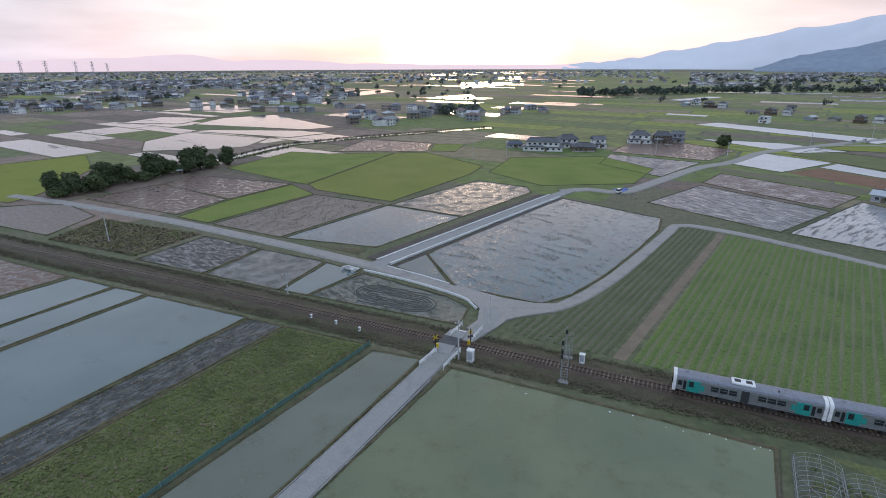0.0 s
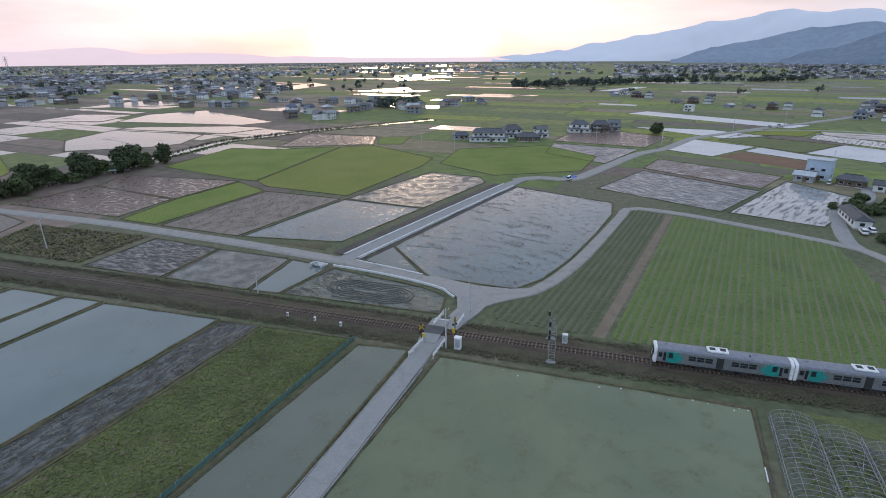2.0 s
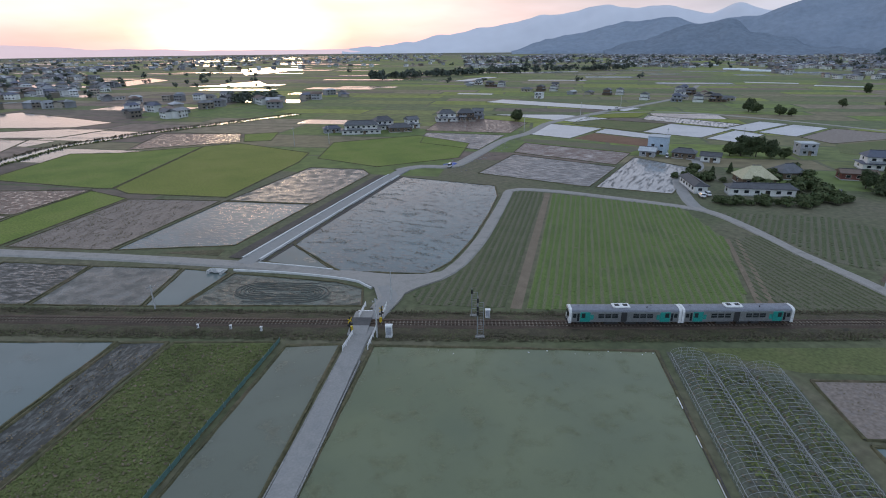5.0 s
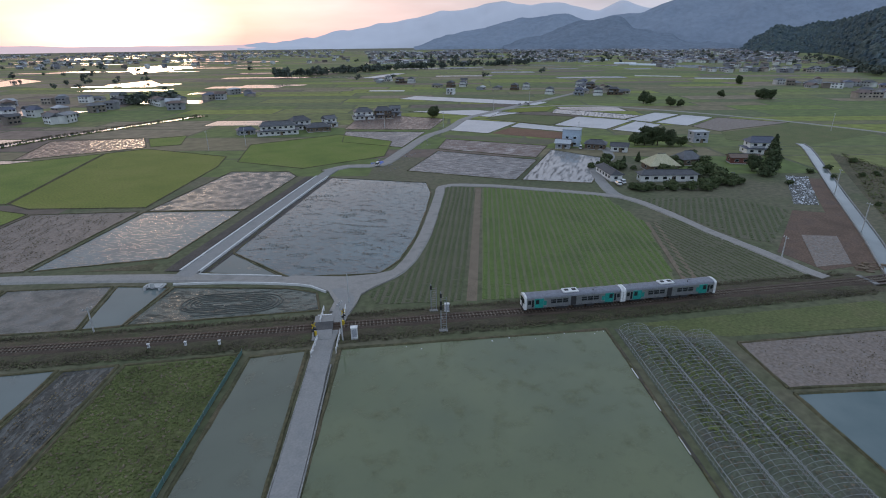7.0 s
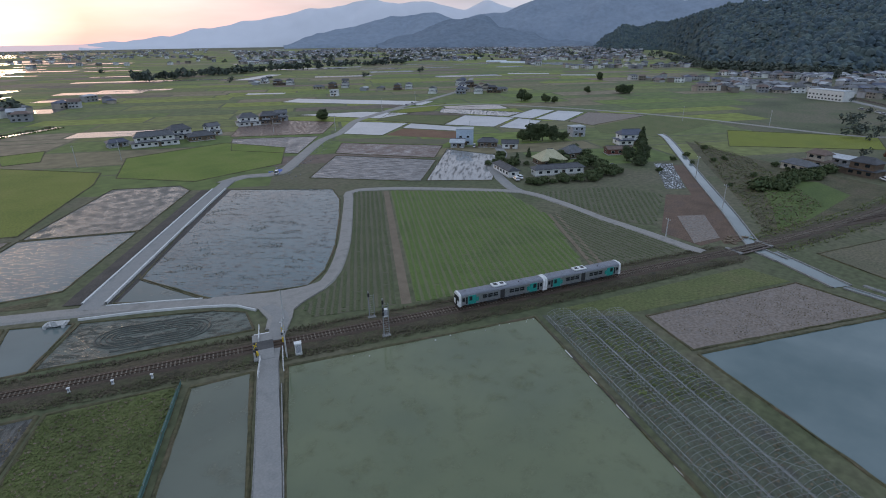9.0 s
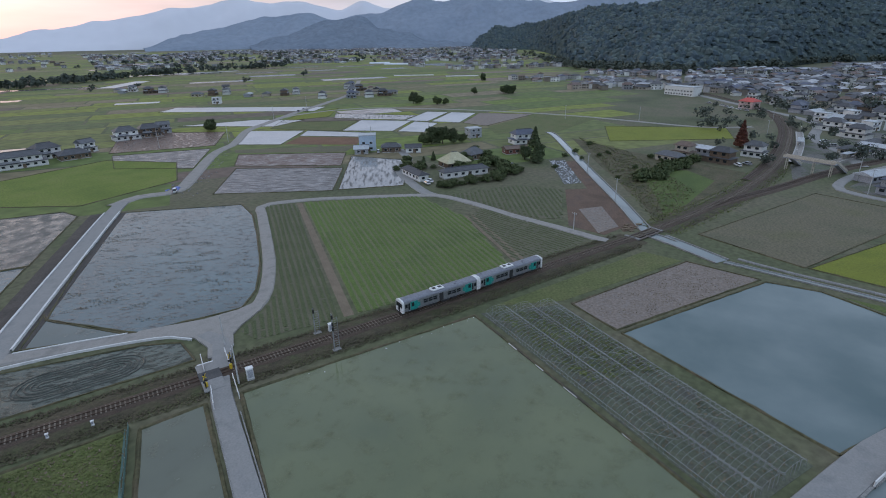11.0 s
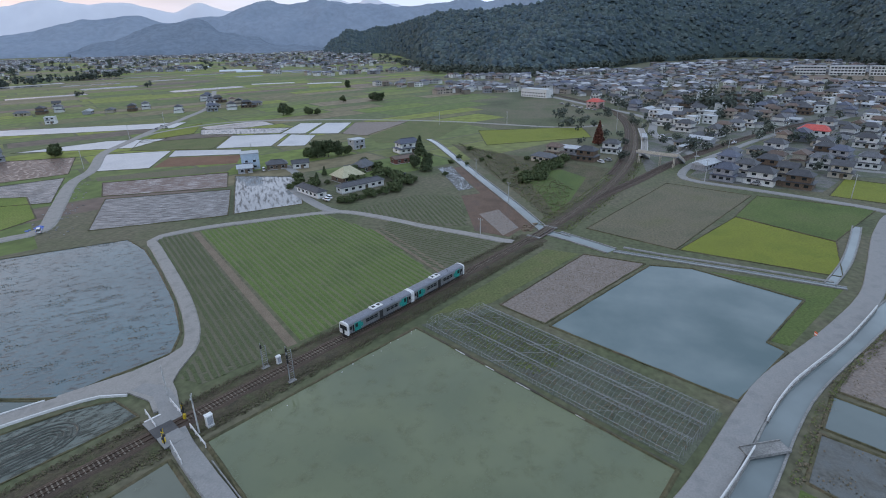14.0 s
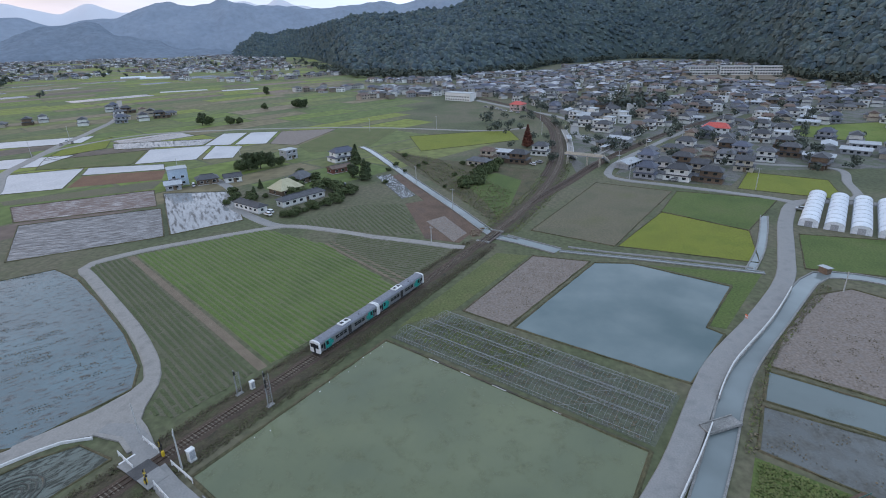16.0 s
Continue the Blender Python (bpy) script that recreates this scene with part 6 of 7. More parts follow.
def far_houses(name, spots, label, seed):
    """Distant houses, walls, roofs and windows each joined into one mesh."""
    r = random.Random(seed)
    base = thing(name, label, "houses", kind="stuff")
    wv, wf, rv, rf, gv, gf = [], [], [], [], [], []
    for x, y in spots:
        w, d, h = r.uniform(8, 14), r.uniform(7, 9.5), r.choice((3.0, 5.2, 5.6, 5.8))
        a = r.choice((0.5, 1.1, 2.1, 2.7)) + r.uniform(-.2, .2)
        c, s = math.cos(a), math.sin(a)
        P = lambda u, v, z: (x + u * c - v * s, y + u * s + v * c, z)
        k = len(wv)
        for z in (-0.2, h):
            wv += [P(-w / 2, -d / 2, z), P(w / 2, -d / 2, z), P(w / 2, d / 2, z), P(-w / 2, d / 2, z)]
        wf += [(k + i, k + (i + 1) % 4, k + 4 + (i + 1) % 4, k + 4 + i) for i in range(4)]
        k, W, D, R, up = len(rv), w / 2 + 0.7, d / 2 + 0.7, w * r.choice((0.25, 0.35, 0.58)), r.uniform(1.3, 2.4)
        if r.random() < 0.12:
            up = 0.25
        rv += [P(-W, -D, h - 0.1), P(W, -D, h - 0.1), P(W, D, h - 0.1), P(-W, D, h - 0.1), P(-R, 0, h + up), P(R, 0, h + up)]
        rf += [(k, k + 1, k + 5, k + 4), (k + 2, k + 3, k + 4, k + 5), (k + 1, k + 2, k + 5), (k + 3, k, k + 4), (k + 3, k + 2, k + 1, k)]
        for side in (-1, 1):
            for z in ((1.0,) if h < 4 else (1.0, 3.9)):
                for u in (-0.3, 0.05, 0.32):
                    k = len(gv)
                    v = side * (d / 2 + 0.05)
                    gv += [P(w * u - 0.8, v, z), P(w * u + 0.8, v, z), P(w * u + 0.8, v, z + 1.2), P(w * u - 0.8, v, z + 1.2)]
                    gf.append((k, k + 1, k + 2, k + 3))
    soup("wall", wv, wf, M["far_wall"], base)
    soup("roof", rv, rf, M["far_roof"], base)
    soup("window", gv, gf, M["glass"], base)
    return base


def clustered(n, az0, az1, r0, r1, seed, grain=140.0, cut=0.0):
    """Spots for houses in a sector, bunched by a slow noise."""
    r = random.Random(seed)
    out = []
    for _ in range(n * 12):
        x, y = polar(r.uniform(az0, az1), math.sqrt(r.uniform(r0 * r0, r1 * r1)))
        if math.hypot(x - 790, y + 265) > 70 and noise.noise(Vector((x, y, seed)) / grain) > cut and all((x - p.x) ** 2 + (y - p.y) ** 2 > 140 for p in BLOCKED):
            out.append((x, y))
            if len(out) >= n:
                break
    return out


far_houses("distant_town_west", clustered(1500, -50, -9, 760, 1900, 51, 140, -0.05) + clustered(1100, -50, 22, 1500, 3600, 52, 260, -0.05), "distant town of pale houses in the haze", 61)
far_houses("village_west", [(x + hr.gauss(0, 9), y + hr.gauss(0, 12)) for x, y in ((-191, 628), (-164, 608), (-140, 682), (-88, 532), (-66, 514), (-50, 488), (-38, 500), (-22, 538), (0, 592), (-100, 622), (-60, 642), (-23, 646), (22, 566), (38, 552), (72, 590), (101, 610)) for _ in range(3)], "village houses with grey roofs", 62)
far_houses("distant_town_north", clustered(2500, 24, 64, 1350, 2900, 53, 220, -0.12) + clustered(110, 52, 70, 1000, 1500, 58, 130, 0.1) + [(x + hr.gauss(0, q), y + hr.gauss(0, q)) for x, y, q in ((661, 305, 16), (690, 288, 16), (575, 208, 14), (600, 182, 14), (612, 150, 14), (597, 128, 14), (890, 515, 35), (1080, 430, 40), (1000, 480, 40), (1170, 600, 45)) for _ in range(8)], "distant town of pale houses under the mountains", 63)
far_houses("distant_town_east", clustered(150, 70, 79, 640, 860, 54, 80, -0.2) + clustered(420, 80, 92, 560, 960, 55, 200, -0.4) + clustered(480, 92, 110, 560, 1250, 56, 200, -0.4) + clustered(160, 108, 124, 560, 760, 57, 200, -0.3), "houses of the town below the wooded hill", 64)

# ---- the patchwork of fields out to the horizon ----
def patchwork():
    r = random.Random(77)
    turn = radians(-33)
    c, s = math.cos(turn), math.sin(turn)
    mesh = {k: ([], []) for k in ("far_green", "far_olive", "far_brown", "far_water")}
    v = -2600
    while v < 3600:
        depth = r.uniform(14, 40) * (1.0 if abs(v) < 1500 else 1.8)
        u = -3400
        while u < 3600:
            width = r.uniform(45, 120) * (1.0 if abs(u) < 1500 else 1.6)
            mx, my = (u + width / 2) * c - (v + depth / 2) * s, (u + width / 2) * s + (v + depth / 2) * c
            rad, az = math.hypot(mx, my), math.degrees(math.atan2(mx, my))
            if 230 < rad < 3300 and -75 < az < 72:
                q = r.random()
                if az < -6 and rad < 760:
                    kind = "far_water" if q < 0.16 else "far_brown" if q < 0.8 else "far_olive"
                elif az < 14 and rad > 650:
                    kind = "far_water" if q < 0.13 else "far_olive" if q < 0.6 else "far_green" if q < 0.85 else "far_brown"
                elif az < -6:
                    kind = "far_brown" if q < 0.4 else "far_olive"
                else:
                    kind = "far_green" if q < 0.56 else "far_olive" if q < 0.92 else "far_brown" if q < 0.96 else "far_water"
                vs, fs = mesh[kind]
                k, g = len(vs), 1.1
                for a, b in ((u + g, v + g), (u + width - g, v + g), (u + width - g, v + depth - g), (u + g, v + depth - g)):
                    vs.append((a * c - b * s, a * s + b * c, 0.014))
                fs.append((k, k + 1, k + 2, k + 3))
            u += width
        v += depth
    names = {"far_green": "green fields", "far_olive": "dull olive and tan fields", "far_brown": "bare brown fields", "far_water": "flooded fields shining under the sky"}
    for k, (vs, fs) in mesh.items():
        tagged(soup(k.replace("far_", "distant_") + "_fields", vs, fs, M[k]), "patchwork of distant " + names[k], "field", kind="stuff")


patchwork()
tagged(sweep("stream", curve_through([(-152, 280), (-126, 304), (-116, 328), (-105, 357), (-85, 374), (-59, 397), (-20, 420), (40, 455)], 8), [(3.0, 0.05), (-3.0, 0.05)], M["canal_water"]), "narrow stream between weedy banks", "stream", kind="structure")
stream_line = curve_through([(-152, 280), (-126, 304), (-116, 328), (-105, 357), (-85, 374), (-59, 397), (-20, 420), (40, 455)], 8)
for o in (5, -5):
    verge("stream_weeds", stream_line, o - 1.6, o + 2, 900, 0.6, "tuft_brown" if o > 0 else "tuft_green", "weeds on the stream bank", 150 + o, 1.2, 0.0)


def pylon(x, y, h):
    t = thing("pylon", "grey steel lattice power pylon", "pylon", pose(x, y, 0, 0, 0, 20), "row of pylons")
    bm = B()
    for a, b in ((1, 1), (1, -1), (-1, 1), (-1, -1)):
        rod(bm, (a * h * .08, b * h * .08, 0), (a * h * .015, b * h * .015, h), 0.45, 0.3, 4)
    for i in range(6):
        z0, z1 = h * i / 6, h * (i + 1) / 6
        w0, w1 = h * (.08 - .065 * i / 6), h * (.08 - .065 * (i + 1) / 6)
        for q in (1, -1):
            rod(bm, (-w0, q * w0, z0), (w1, q * w1, z1), 0.25, n=4)
            rod(bm, (q * w0, -w0, z0), (q * w1, w1, z1), 0.25, n=4)
    part("lattice_tower", bm, M["steel"], t)
    for k in (0.72, 0.84, 0.96):
        part("crossarm", box(B(), 0, 0, h * k, h * 0.26, 1.2, 1.0), M["steel"], t)
    return t


for az, d, h in ((-37.0, 2300, 62), (-35.3, 2500, 62), (-33.2, 2450, 60), (-32.0, 2600, 60), (-30.9, 2500, 55)):
    pylon(*polar(az, d), h)

# ---- canals, kerbs, fences and the crossing ----
def water_course(name, pts, width, label, z=0.10, wall=0.35, side=True):
    line = curve_through(pts, 4)
    t = tagged(sweep(name, line, [(width / 2, z), (-width / 2, z)], M["canal_water"]), label, "canal", kind="structure")
    if side:
        for o in (width / 2, -width / 2):
            sweep("canal_wall", line, [(o + 0.22, 0.0), (o + 0.2, wall), (o - 0.2, wall), (o - 0.22, 0.0)], M["old_concrete"], t, "stained concrete canal wall")
    return t


water_course("canal", [(281, 139), (268, 129), (230, 106), (190, 82), (150, 57.5), (119.5, 39.5), (116, 33)], 4.0, "straight concrete-lined canal beside the fields")
water_course("canal_basin", [(119.5, 37), (114, 28), (108, 18.5)], 5.2, "canal basin below the railway bridge", 0.13)
water_course("irrigation_channel", [(108, 18), (105.5, 4), (103, -10), (99.5, -27), (96.5, -41)], 1.6, "narrow concrete irrigation channel", 0.17, 0.3)
water_course("roadside_canal", [(-4, 6), (8, 0.4), (19.2, -5.0), (34.5, -12.0), (47.8, -19.4), (69.8, -35.0), (91.5, -50.6), (96.5, -56), (96, -66), (88, -82)], 4.6, "wide still canal beside the road", 0.08, 0.3)
water_course("sluice_canal", [(98, -37.5), (115, -46.5), (135, -55), (152, -61.5)], 2.6, "concrete sluice channel beside the road", 0.1, 0.35)
tagged(sweep("canal_path", curve_through([(112, 15), (109, 4), (106.4, -10), (103, -27), (100, -39)], 4), [(0.6, 0.0), (0.5, 0.28), (-0.5, 0.28), (-0.6, 0.0)], M["old_concrete"]), "pale concrete path along the channel", "path", kind="structure")


def rail_bridge():
    t = thing("rail_bridge", "short steel girder railway bridge over the canal", "bridge", on_track(rail_line, 119.5))
    for y in (-1.3, 1.3):
        part("girder", box(B(), 0, y, -0.58, 12.5, 0.3, 0.5, bevel=0.02), M["rail"], t)
    for x in (-6, 6):
        part("abutment", box(B(), x, 0, -0.7, 1.2, 5.0, 0.6, bevel=0.05), M["old_concrete"], t)
    for y in (-2.3,):
        part("walkway", box(B(), 0, y, -0.3, 12.5, 0.8, 0.08), M["rail"], t)
        part("handrail", box(B(), 0, y - 0.38, 0.6, 12.5, 0.06, 0.06), M["rail"], t)
    return t


rail_bridge()


def kerb_line(name, pts, z, label, width=0.32, high=0.22, material="kerb"):
    line = curve_through(pts, 3)
    return tagged(sweep(name, line, [(width / 2, 0.0), (width / 2, z + high), (-width / 2, z + high), (-width / 2, 0.0)], M[material if material != "kerb" else "new_concrete"]), label, "kerb", kind="structure")


def offset(pts, o):
    line = curve_through(pts, 6)
    return [tuple((p + n * o).xy) for p, n in zip(line, sides(line))]


KERBED = [(-16.6, 136.4), (3.7, 161.5), (35.7, 200.6), (45.5, 212.2)]
kerb_line("kerb", offset(KERBED, 2.5), 0.4, "white concrete kerb along the new road", 0.45)
kerb_line("kerb", offset(KERBED, -2.5), 0.4, "white concrete kerb along the new road", 0.45)
kerb_line("kerb", [(-15, 133.2), (-5, 126), (1.5, 121)], 0.3, "white concrete kerb beside the paddy")
kerb_line("kerb", [(-21, 130.6), (-10, 124.2), (0, 117), (5.5, 111.8), (7.4, 107)], 0.3, "white concrete kerb at the road bend")
tagged(sweep("road_bank", curve_through(offset(KERBED, 4.9), 4), [(2.1, 0.05), (0.8, 0.14), (-0.8, 0.2), (-2.3, 0.12)], M["dark_bank"], None, "", 0.06), "dark earth bank beside the new road", "bank", kind="structure")
tagged(sweep("road_bank", curve_through(offset(KERBED, -4.0), 4), [(1.1, 0.1), (0.4, 0.14), (-0.6, 0.14), (-1.0, 0.05)], M["dark_bank"], None, "", 0.06), "dark earth bank beside the new road", "bank", kind="structure")
for o in (1.95, -1.95):
    kerb_line("kerb", offset([(-40, 17), (-18.9, 53.0), (-4.0, 80.0)], o), 0.3, "worn concrete edge of the farm road", 0.2, 0.08, "old_concrete")


def culvert(x, y, turn):
    t = thing("culvert", "white concrete culvert slab beside the farm road", "culvert", pose(x, y, 0, 0, 0, turn))
    part("slab", box(B(), 0, 0, 0.25, 4.2, 2.2, 0.3, bevel=0.05), M["kerb"], t)
    for s in (-1, 1):
        part("head_wall", box(B(), s * 1.7, -0.9, 0.0, 0.5, 1.6, 0.9, bevel=0.04), M["kerb"], t)
    part("gate_frame", box(B(), 0, -1.2, 0.3, 1.0, 0.15, 1.2, bevel=0.03), M["kerb"], t)


culvert(-24.6, 131.6, -33)


def guard_fence(x0, y0, x1, y1, n, label="white steel guard fence at the level crossing"):
    t = thing("guard_fence", label, "fence", group="crossing fences")
    for i in range(n + 1):
        u = i / n
        part("post", box(B(), x0 + (x1 - x0) * u, y0 + (y1 - y0) * u, 0.2, 0.14, 0.14, 1.25, bevel=0.02), M["white"], t)
    L, a = math.dist((x0, y0), (x1, y1)), math.atan2(y1 - y0, x1 - x0)
    for z in (0.75, 1.15):
        part("beam", box(B(), (x0 + x1) / 2, (y0 + y1) / 2, z, L, 0.1, 0.26, a, bevel=0.02), M["white"], t)
    return t


guard_fence(-4.4, 83.2, -1.4, 88.1, 3)
guard_fence(-0.1, 82.1, 3.1, 88.0, 3)
guard_fence(1.3, 94.0, 3.9, 98.8, 3)
guard_fence(5.5, 92.2, 7.9, 96.9, 3)


def crossing_deck():
    t = thing("crossing_deck", "dark asphalt level crossing deck between the rails", "crossing", on_track(rail_line, 1.2), kind="structure")
    part("deck", box(B(), 0, 0, -0.16, 3.9, 3.4, 0.17, bevel=0.03), M["asphalt_dark"], t)
    for y in (-4.6, 5.0):
        part("stop_line", box(B(), 0, y, -0.27, 2.9, 0.36, 0.05), M["white"], t, "white painted stop line")
    for s in (-1, 1):
        part("approach", box(B(), 0, s * 3.2, -0.3, 3.7, 3.2, 0.2, rx=-s * 0.075), M["asphalt"], t)


crossing_deck()


def warning_signal(x, y, turn):
    t = thing("crossing_signal", "level crossing signal with yellow and black crossbuck", "signal", pose(x, y, 0.3, 0, 0, turn), "crossing signals")
    part("post", rod(B(), (0, 0, 0), (0, 0, 3.4), 0.09), M["black"], t)
    for a in (0.75, -0.75):
        part("crossbuck_board", box(B(), 0, -0.1, 2.55, 1.3, 0.05, 0.2, ry=a), M["yellow"], t)
    for z, sx in ((1.7, -0.35), (1.7, 0.35)):
        part("lamp_hood", rod(B(), (sx, 0.05, z), (sx, -0.25, z), 0.2, n=10), M["black"], t)
    part("barrier_box", box(B(), 0.5, 0.2, 0, 0.45, 0.45, 1.1, bevel=0.03), M["yellow"], t)


warning_signal(-1.6, 89.3, 25)
warning_signal(5.2, 91.2, 205)


def relay_box(x, y, sx, sy, h, turn):
    t = thing("relay_cabinet", "white steel railway relay cabinet", "cabinet", pose(x, y, 0.2, 0, 0, turn), "relay cabinets")
    part("body", box(B(), 0, 0, 0.1, sx, sy, h, bevel=0.04), M["white"], t)
    part("roof", box(B(), 0, 0, h + 0.1, sx + 0.16, sy + 0.16, 0.1, bevel=0.03), M["white"], t)
    part("base", box(B(), 0, 0, -0.2, sx + 0.1, sy + 0.1, 0.3), M["kerb"], t)
    part("door", box(B(), 0, -sy / 2 - 0.01, 0.3, sx * 0.8, 0.04, h * 0.8), M["wall_grey"], t)


relay_box(4.9, 85.4, 1.2, 0.9, 2.1, -25)
relay_box(25.2, 84.6, 0.9, 0.7, 1.6, -25)
for x, y in ((-28.5, 103.5), (-22.6, 100.6), (-17.2, 97.6)):
    relay_box(x, y - 0.6, 0.36, 0.32, 0.65, -25)


def utility_pole(x, y, h, arms=1, turn=0.0, label="grey concrete utility pole"):
    t = thing("utility_pole", label, "pole", pose(x, y, 0, 0, 0, turn))
    part("pole", rod(B(), (0, 0, -0.2), (0, 0, h), 0.17, 0.11, 8), M["kerb"], t)
    for i in range(arms):
        a = part("crossarm", box(B(), 0, 0, h - 0.5 - 0.8 * i, 1.8, 0.1, 0.12), M["steel"], t)
        for sx in (-0.8, 0, 0.8):
            part("insulator", rod(B(), (sx, 0, h - 0.4 - 0.8 * i), (sx, 0, h - 0.15 - 0.8 * i), 0.06), M["white"], a)
    return t


utility_pole(2.7, 85.9, 8.2, 1, 35)
utility_pole(9.6, 99.2, 7.0, 0, 0)
for x, y, h in ((-37, 115.5, 5.5), (-103, 155, 9), (17, 303, 10), (152, 60, 8.5), (189, 83, 9), (112, 62, 6), (36, 303, 10), (158, 296, 10), (228, 196, 11), (196, 215, 10), (126, 316, 10), (240, 350, 10), (300, 376, 10),
                (205, -20, 10), (228, -18, 10), (262, -38, 10), (190, -72, 10), (310, -70, 10), (250, -60, 10), (280, -95, 10), (360, -110, 10), (330, 20, 9), (395, 20, 9), (86, -57, 6), (340, 150, 10), (352, 100, 10)):
    utility_pole(x, y, h, 1, x * 7 % 90)


def lattice_signal(x, y, h, heads):
    t = thing("railway_signal", "tall steel railway signal post with black lamp heads", "signal", pose(x, y, 0.1, 0, 0, -25), "railway signals")
    part("foundation", box(B(), 0.5, 0, -0.1, 1.7, 0.8, 0.35, bevel=0.04), M["old_concrete"], t)
    bm = B()
    rod(bm, (0, 0, 0.3), (0, 0, h), 0.11)
    rod(bm, (1.1, 0, 0.3), (1.1, 0, h * 0.85), 0.07)
    part("post", bm, M["steel"], t)
    for i in range(int(h / 0.6)):
        part("ladder_rung", rod(B(), (0, 0, 0.6 + 0.51 * i), (1.1, 0, 0.6 + 0.51 * i), 0.03, n=4), M["steel"], t)
    for z in heads:
        part("lamp_head", box(B(), 0, -0.2, z, 0.38, 0.22, 0.85, bevel=0.05), M["black"], t)


lattice_signal(20.0, 78.6, 8.4, (7.2, 5.6, 4.6))
lattice_signal(22.6, 86.6, 6.2, (5.0,))


def net_fence(x0, y0, x1, y1):
    t = thing("net_fence", "low green net fence on thin posts between field and paddy", "fence")
    n, a = 30, math.atan2(y1 - y0, x1 - x0)
    step = math.dist((x0, y0), (x1, y1)) / n
    for i in range(n + 1):
        x, y = x0 + (x1 - x0) * i / n, y0 + (y1 - y0) * i / n
        part("post", rod(B(), (x, y, 0), (x, y, 1.2), 0.035), M["steel"], t)
        if i < n:
            mx, my = x + (x1 - x0) / n / 2, y + (y1 - y0) / n / 2
            part("net", box(B(), mx, my, 0.1 + 0.05 * math.sin(i * 2.1), step, 0.05, 0.85, a + 0.03 * math.sin(i)), M["net"], t)
            part("folded_net", box(B(), mx + 0.35 * math.sin(a), my - 0.35 * math.cos(a), 0.05, step, 0.6, 0.12, a), M["net"], t)


net_fence(-14.4, 91.4, -47.8, 36.2)


def hoop_house(x0, y0, x1, y1, width, n, label):
    """Bare steel hoops of a plastic tunnel, with ridge and side pipes, from one end to the other."""
    d = Vector((x1 - x0, y1 - y0, 0))
    L = d.length
    t = thing("greenhouse_frame", label, "greenhouse frame", Matrix.Translation((x0, y0, 0)) @ Matrix.Rotation(math.atan2(d.y, d.x), 4, "Z"), "bare greenhouse frames")
    pts = [(0, -width / 2, 0), (0, -width / 2, 1.1)] + [(0, -width / 2 * math.cos(math.pi * i / 8), 1.1 + 1.15 * math.sin(math.pi * i / 8)) for i in range(1, 8)] + [(0, width / 2, 1.1), (0, width / 2, 0)]
    first = part("hoop", tube(B(), pts, 0.024, 3), M["steel"], t)
    for i in range(1, n + 1):
        ob = new("hoop", first.data)
        ob.parent = t
        ob.location = (L * i / n, 0, 0)
    for y, z in ((0, 2.27), (-width / 2, 1.1), (width / 2, 1.1), (-width * 0.3, 2.02), (width * 0.3, 2.02), (-width / 2, 0.35), (width / 2, 0.35)):
        part("purlin", rod(B(), (0, y, z), (L, y, z), 0.02 if abs(z - 1.1) > 0.1 else 0.045, n=4), M["steel"], t)
    for x in (0, L):
        for y in (-1, 0, 1):
            part("end_post", rod(B(), (x, y, 0), (x, y, 2.2), 0.03, n=4), M["steel"], t)
    for x in (2, L * 0.33, L * 0.7):
        for s in (-1, 1):
            part("brace", rod(B(), (x, s * width / 2, 0.2), (x + 7, s * 0.3, 2.2), 0.028, n=4), M["steel"], t)
    return t


for u in (0.165, 0.485, 0.805):
    a, b = Vector((48.2, 60.0)).lerp(Vector((60.8, 47.4)), u), Vector((19.0, 6.6)).lerp(Vector((33.2, -1.2)), u)
    hoop_house(a.x, a.y, b.x, b.y, 5.5, 62, "bare galvanised hoops of an uncovered greenhouse")
kerb_line("ditch_edge", [(47.0, 61.2), (32, 34), (17.4, 7.2)], 0.1, "dark stained edge of a ditch beside the frames", 0.5, 0.1, "dark_bank")
bm = B()
for i, (u, l) in enumerate(((0.22, 4), (0.36, 3.5), (0.5, 5), (0.72, 4))):
    x, y = 46.2 - 29.2 * u, 60.6 - 53.6 * u
    box(bm, x, y, 0.1, l * 0.7, 0.16, 0.1, radians(61), bevel=0.03)
tagged(link("edging_sheet", bm, M["white"]), "strips of white sheet along the ditch", "sheet", kind="stuff")


def canal_rail(pts, label):
    """White concrete guard rail: posts and two beams along the road."""
    line = curve_through(pts, 2.3)
    t = thing("guard_rail", label, "guard rail")
    for p in line:
        part("post", box(B(), p.x, p.y, 0.4, 0.2, 0.2, 1.0, bevel=0.03), M["new_concrete"], t)
    for z in (0.85, 1.32):
        sweep("beam", line, [(0.1, z - 0.1), (0.1, z + 0.1), (-0.1, z + 0.1), (-0.1, z - 0.1), (0.1, z - 0.1)], M["new_concrete"], t)
    sweep("coping", line, [(0.24, 0.0), (0.24, 0.44), (-0.24, 0.44), (-0.24, 0.0)], M["old_concrete"], t, "stained concrete coping")
    return t


EDGE = offset([(34.2, -6.4), (47.0, -13.4), (69.2, -29.8), (92.5, -44.8)], -2.75)
canal_rail(EDGE[:-1], "white concrete guard rail along the canal road")
canal_rail(offset([(6.8, 7.6), (18.3, 1.2), (26, -2.8)], -2.75), "white concrete guard rail along the canal road")


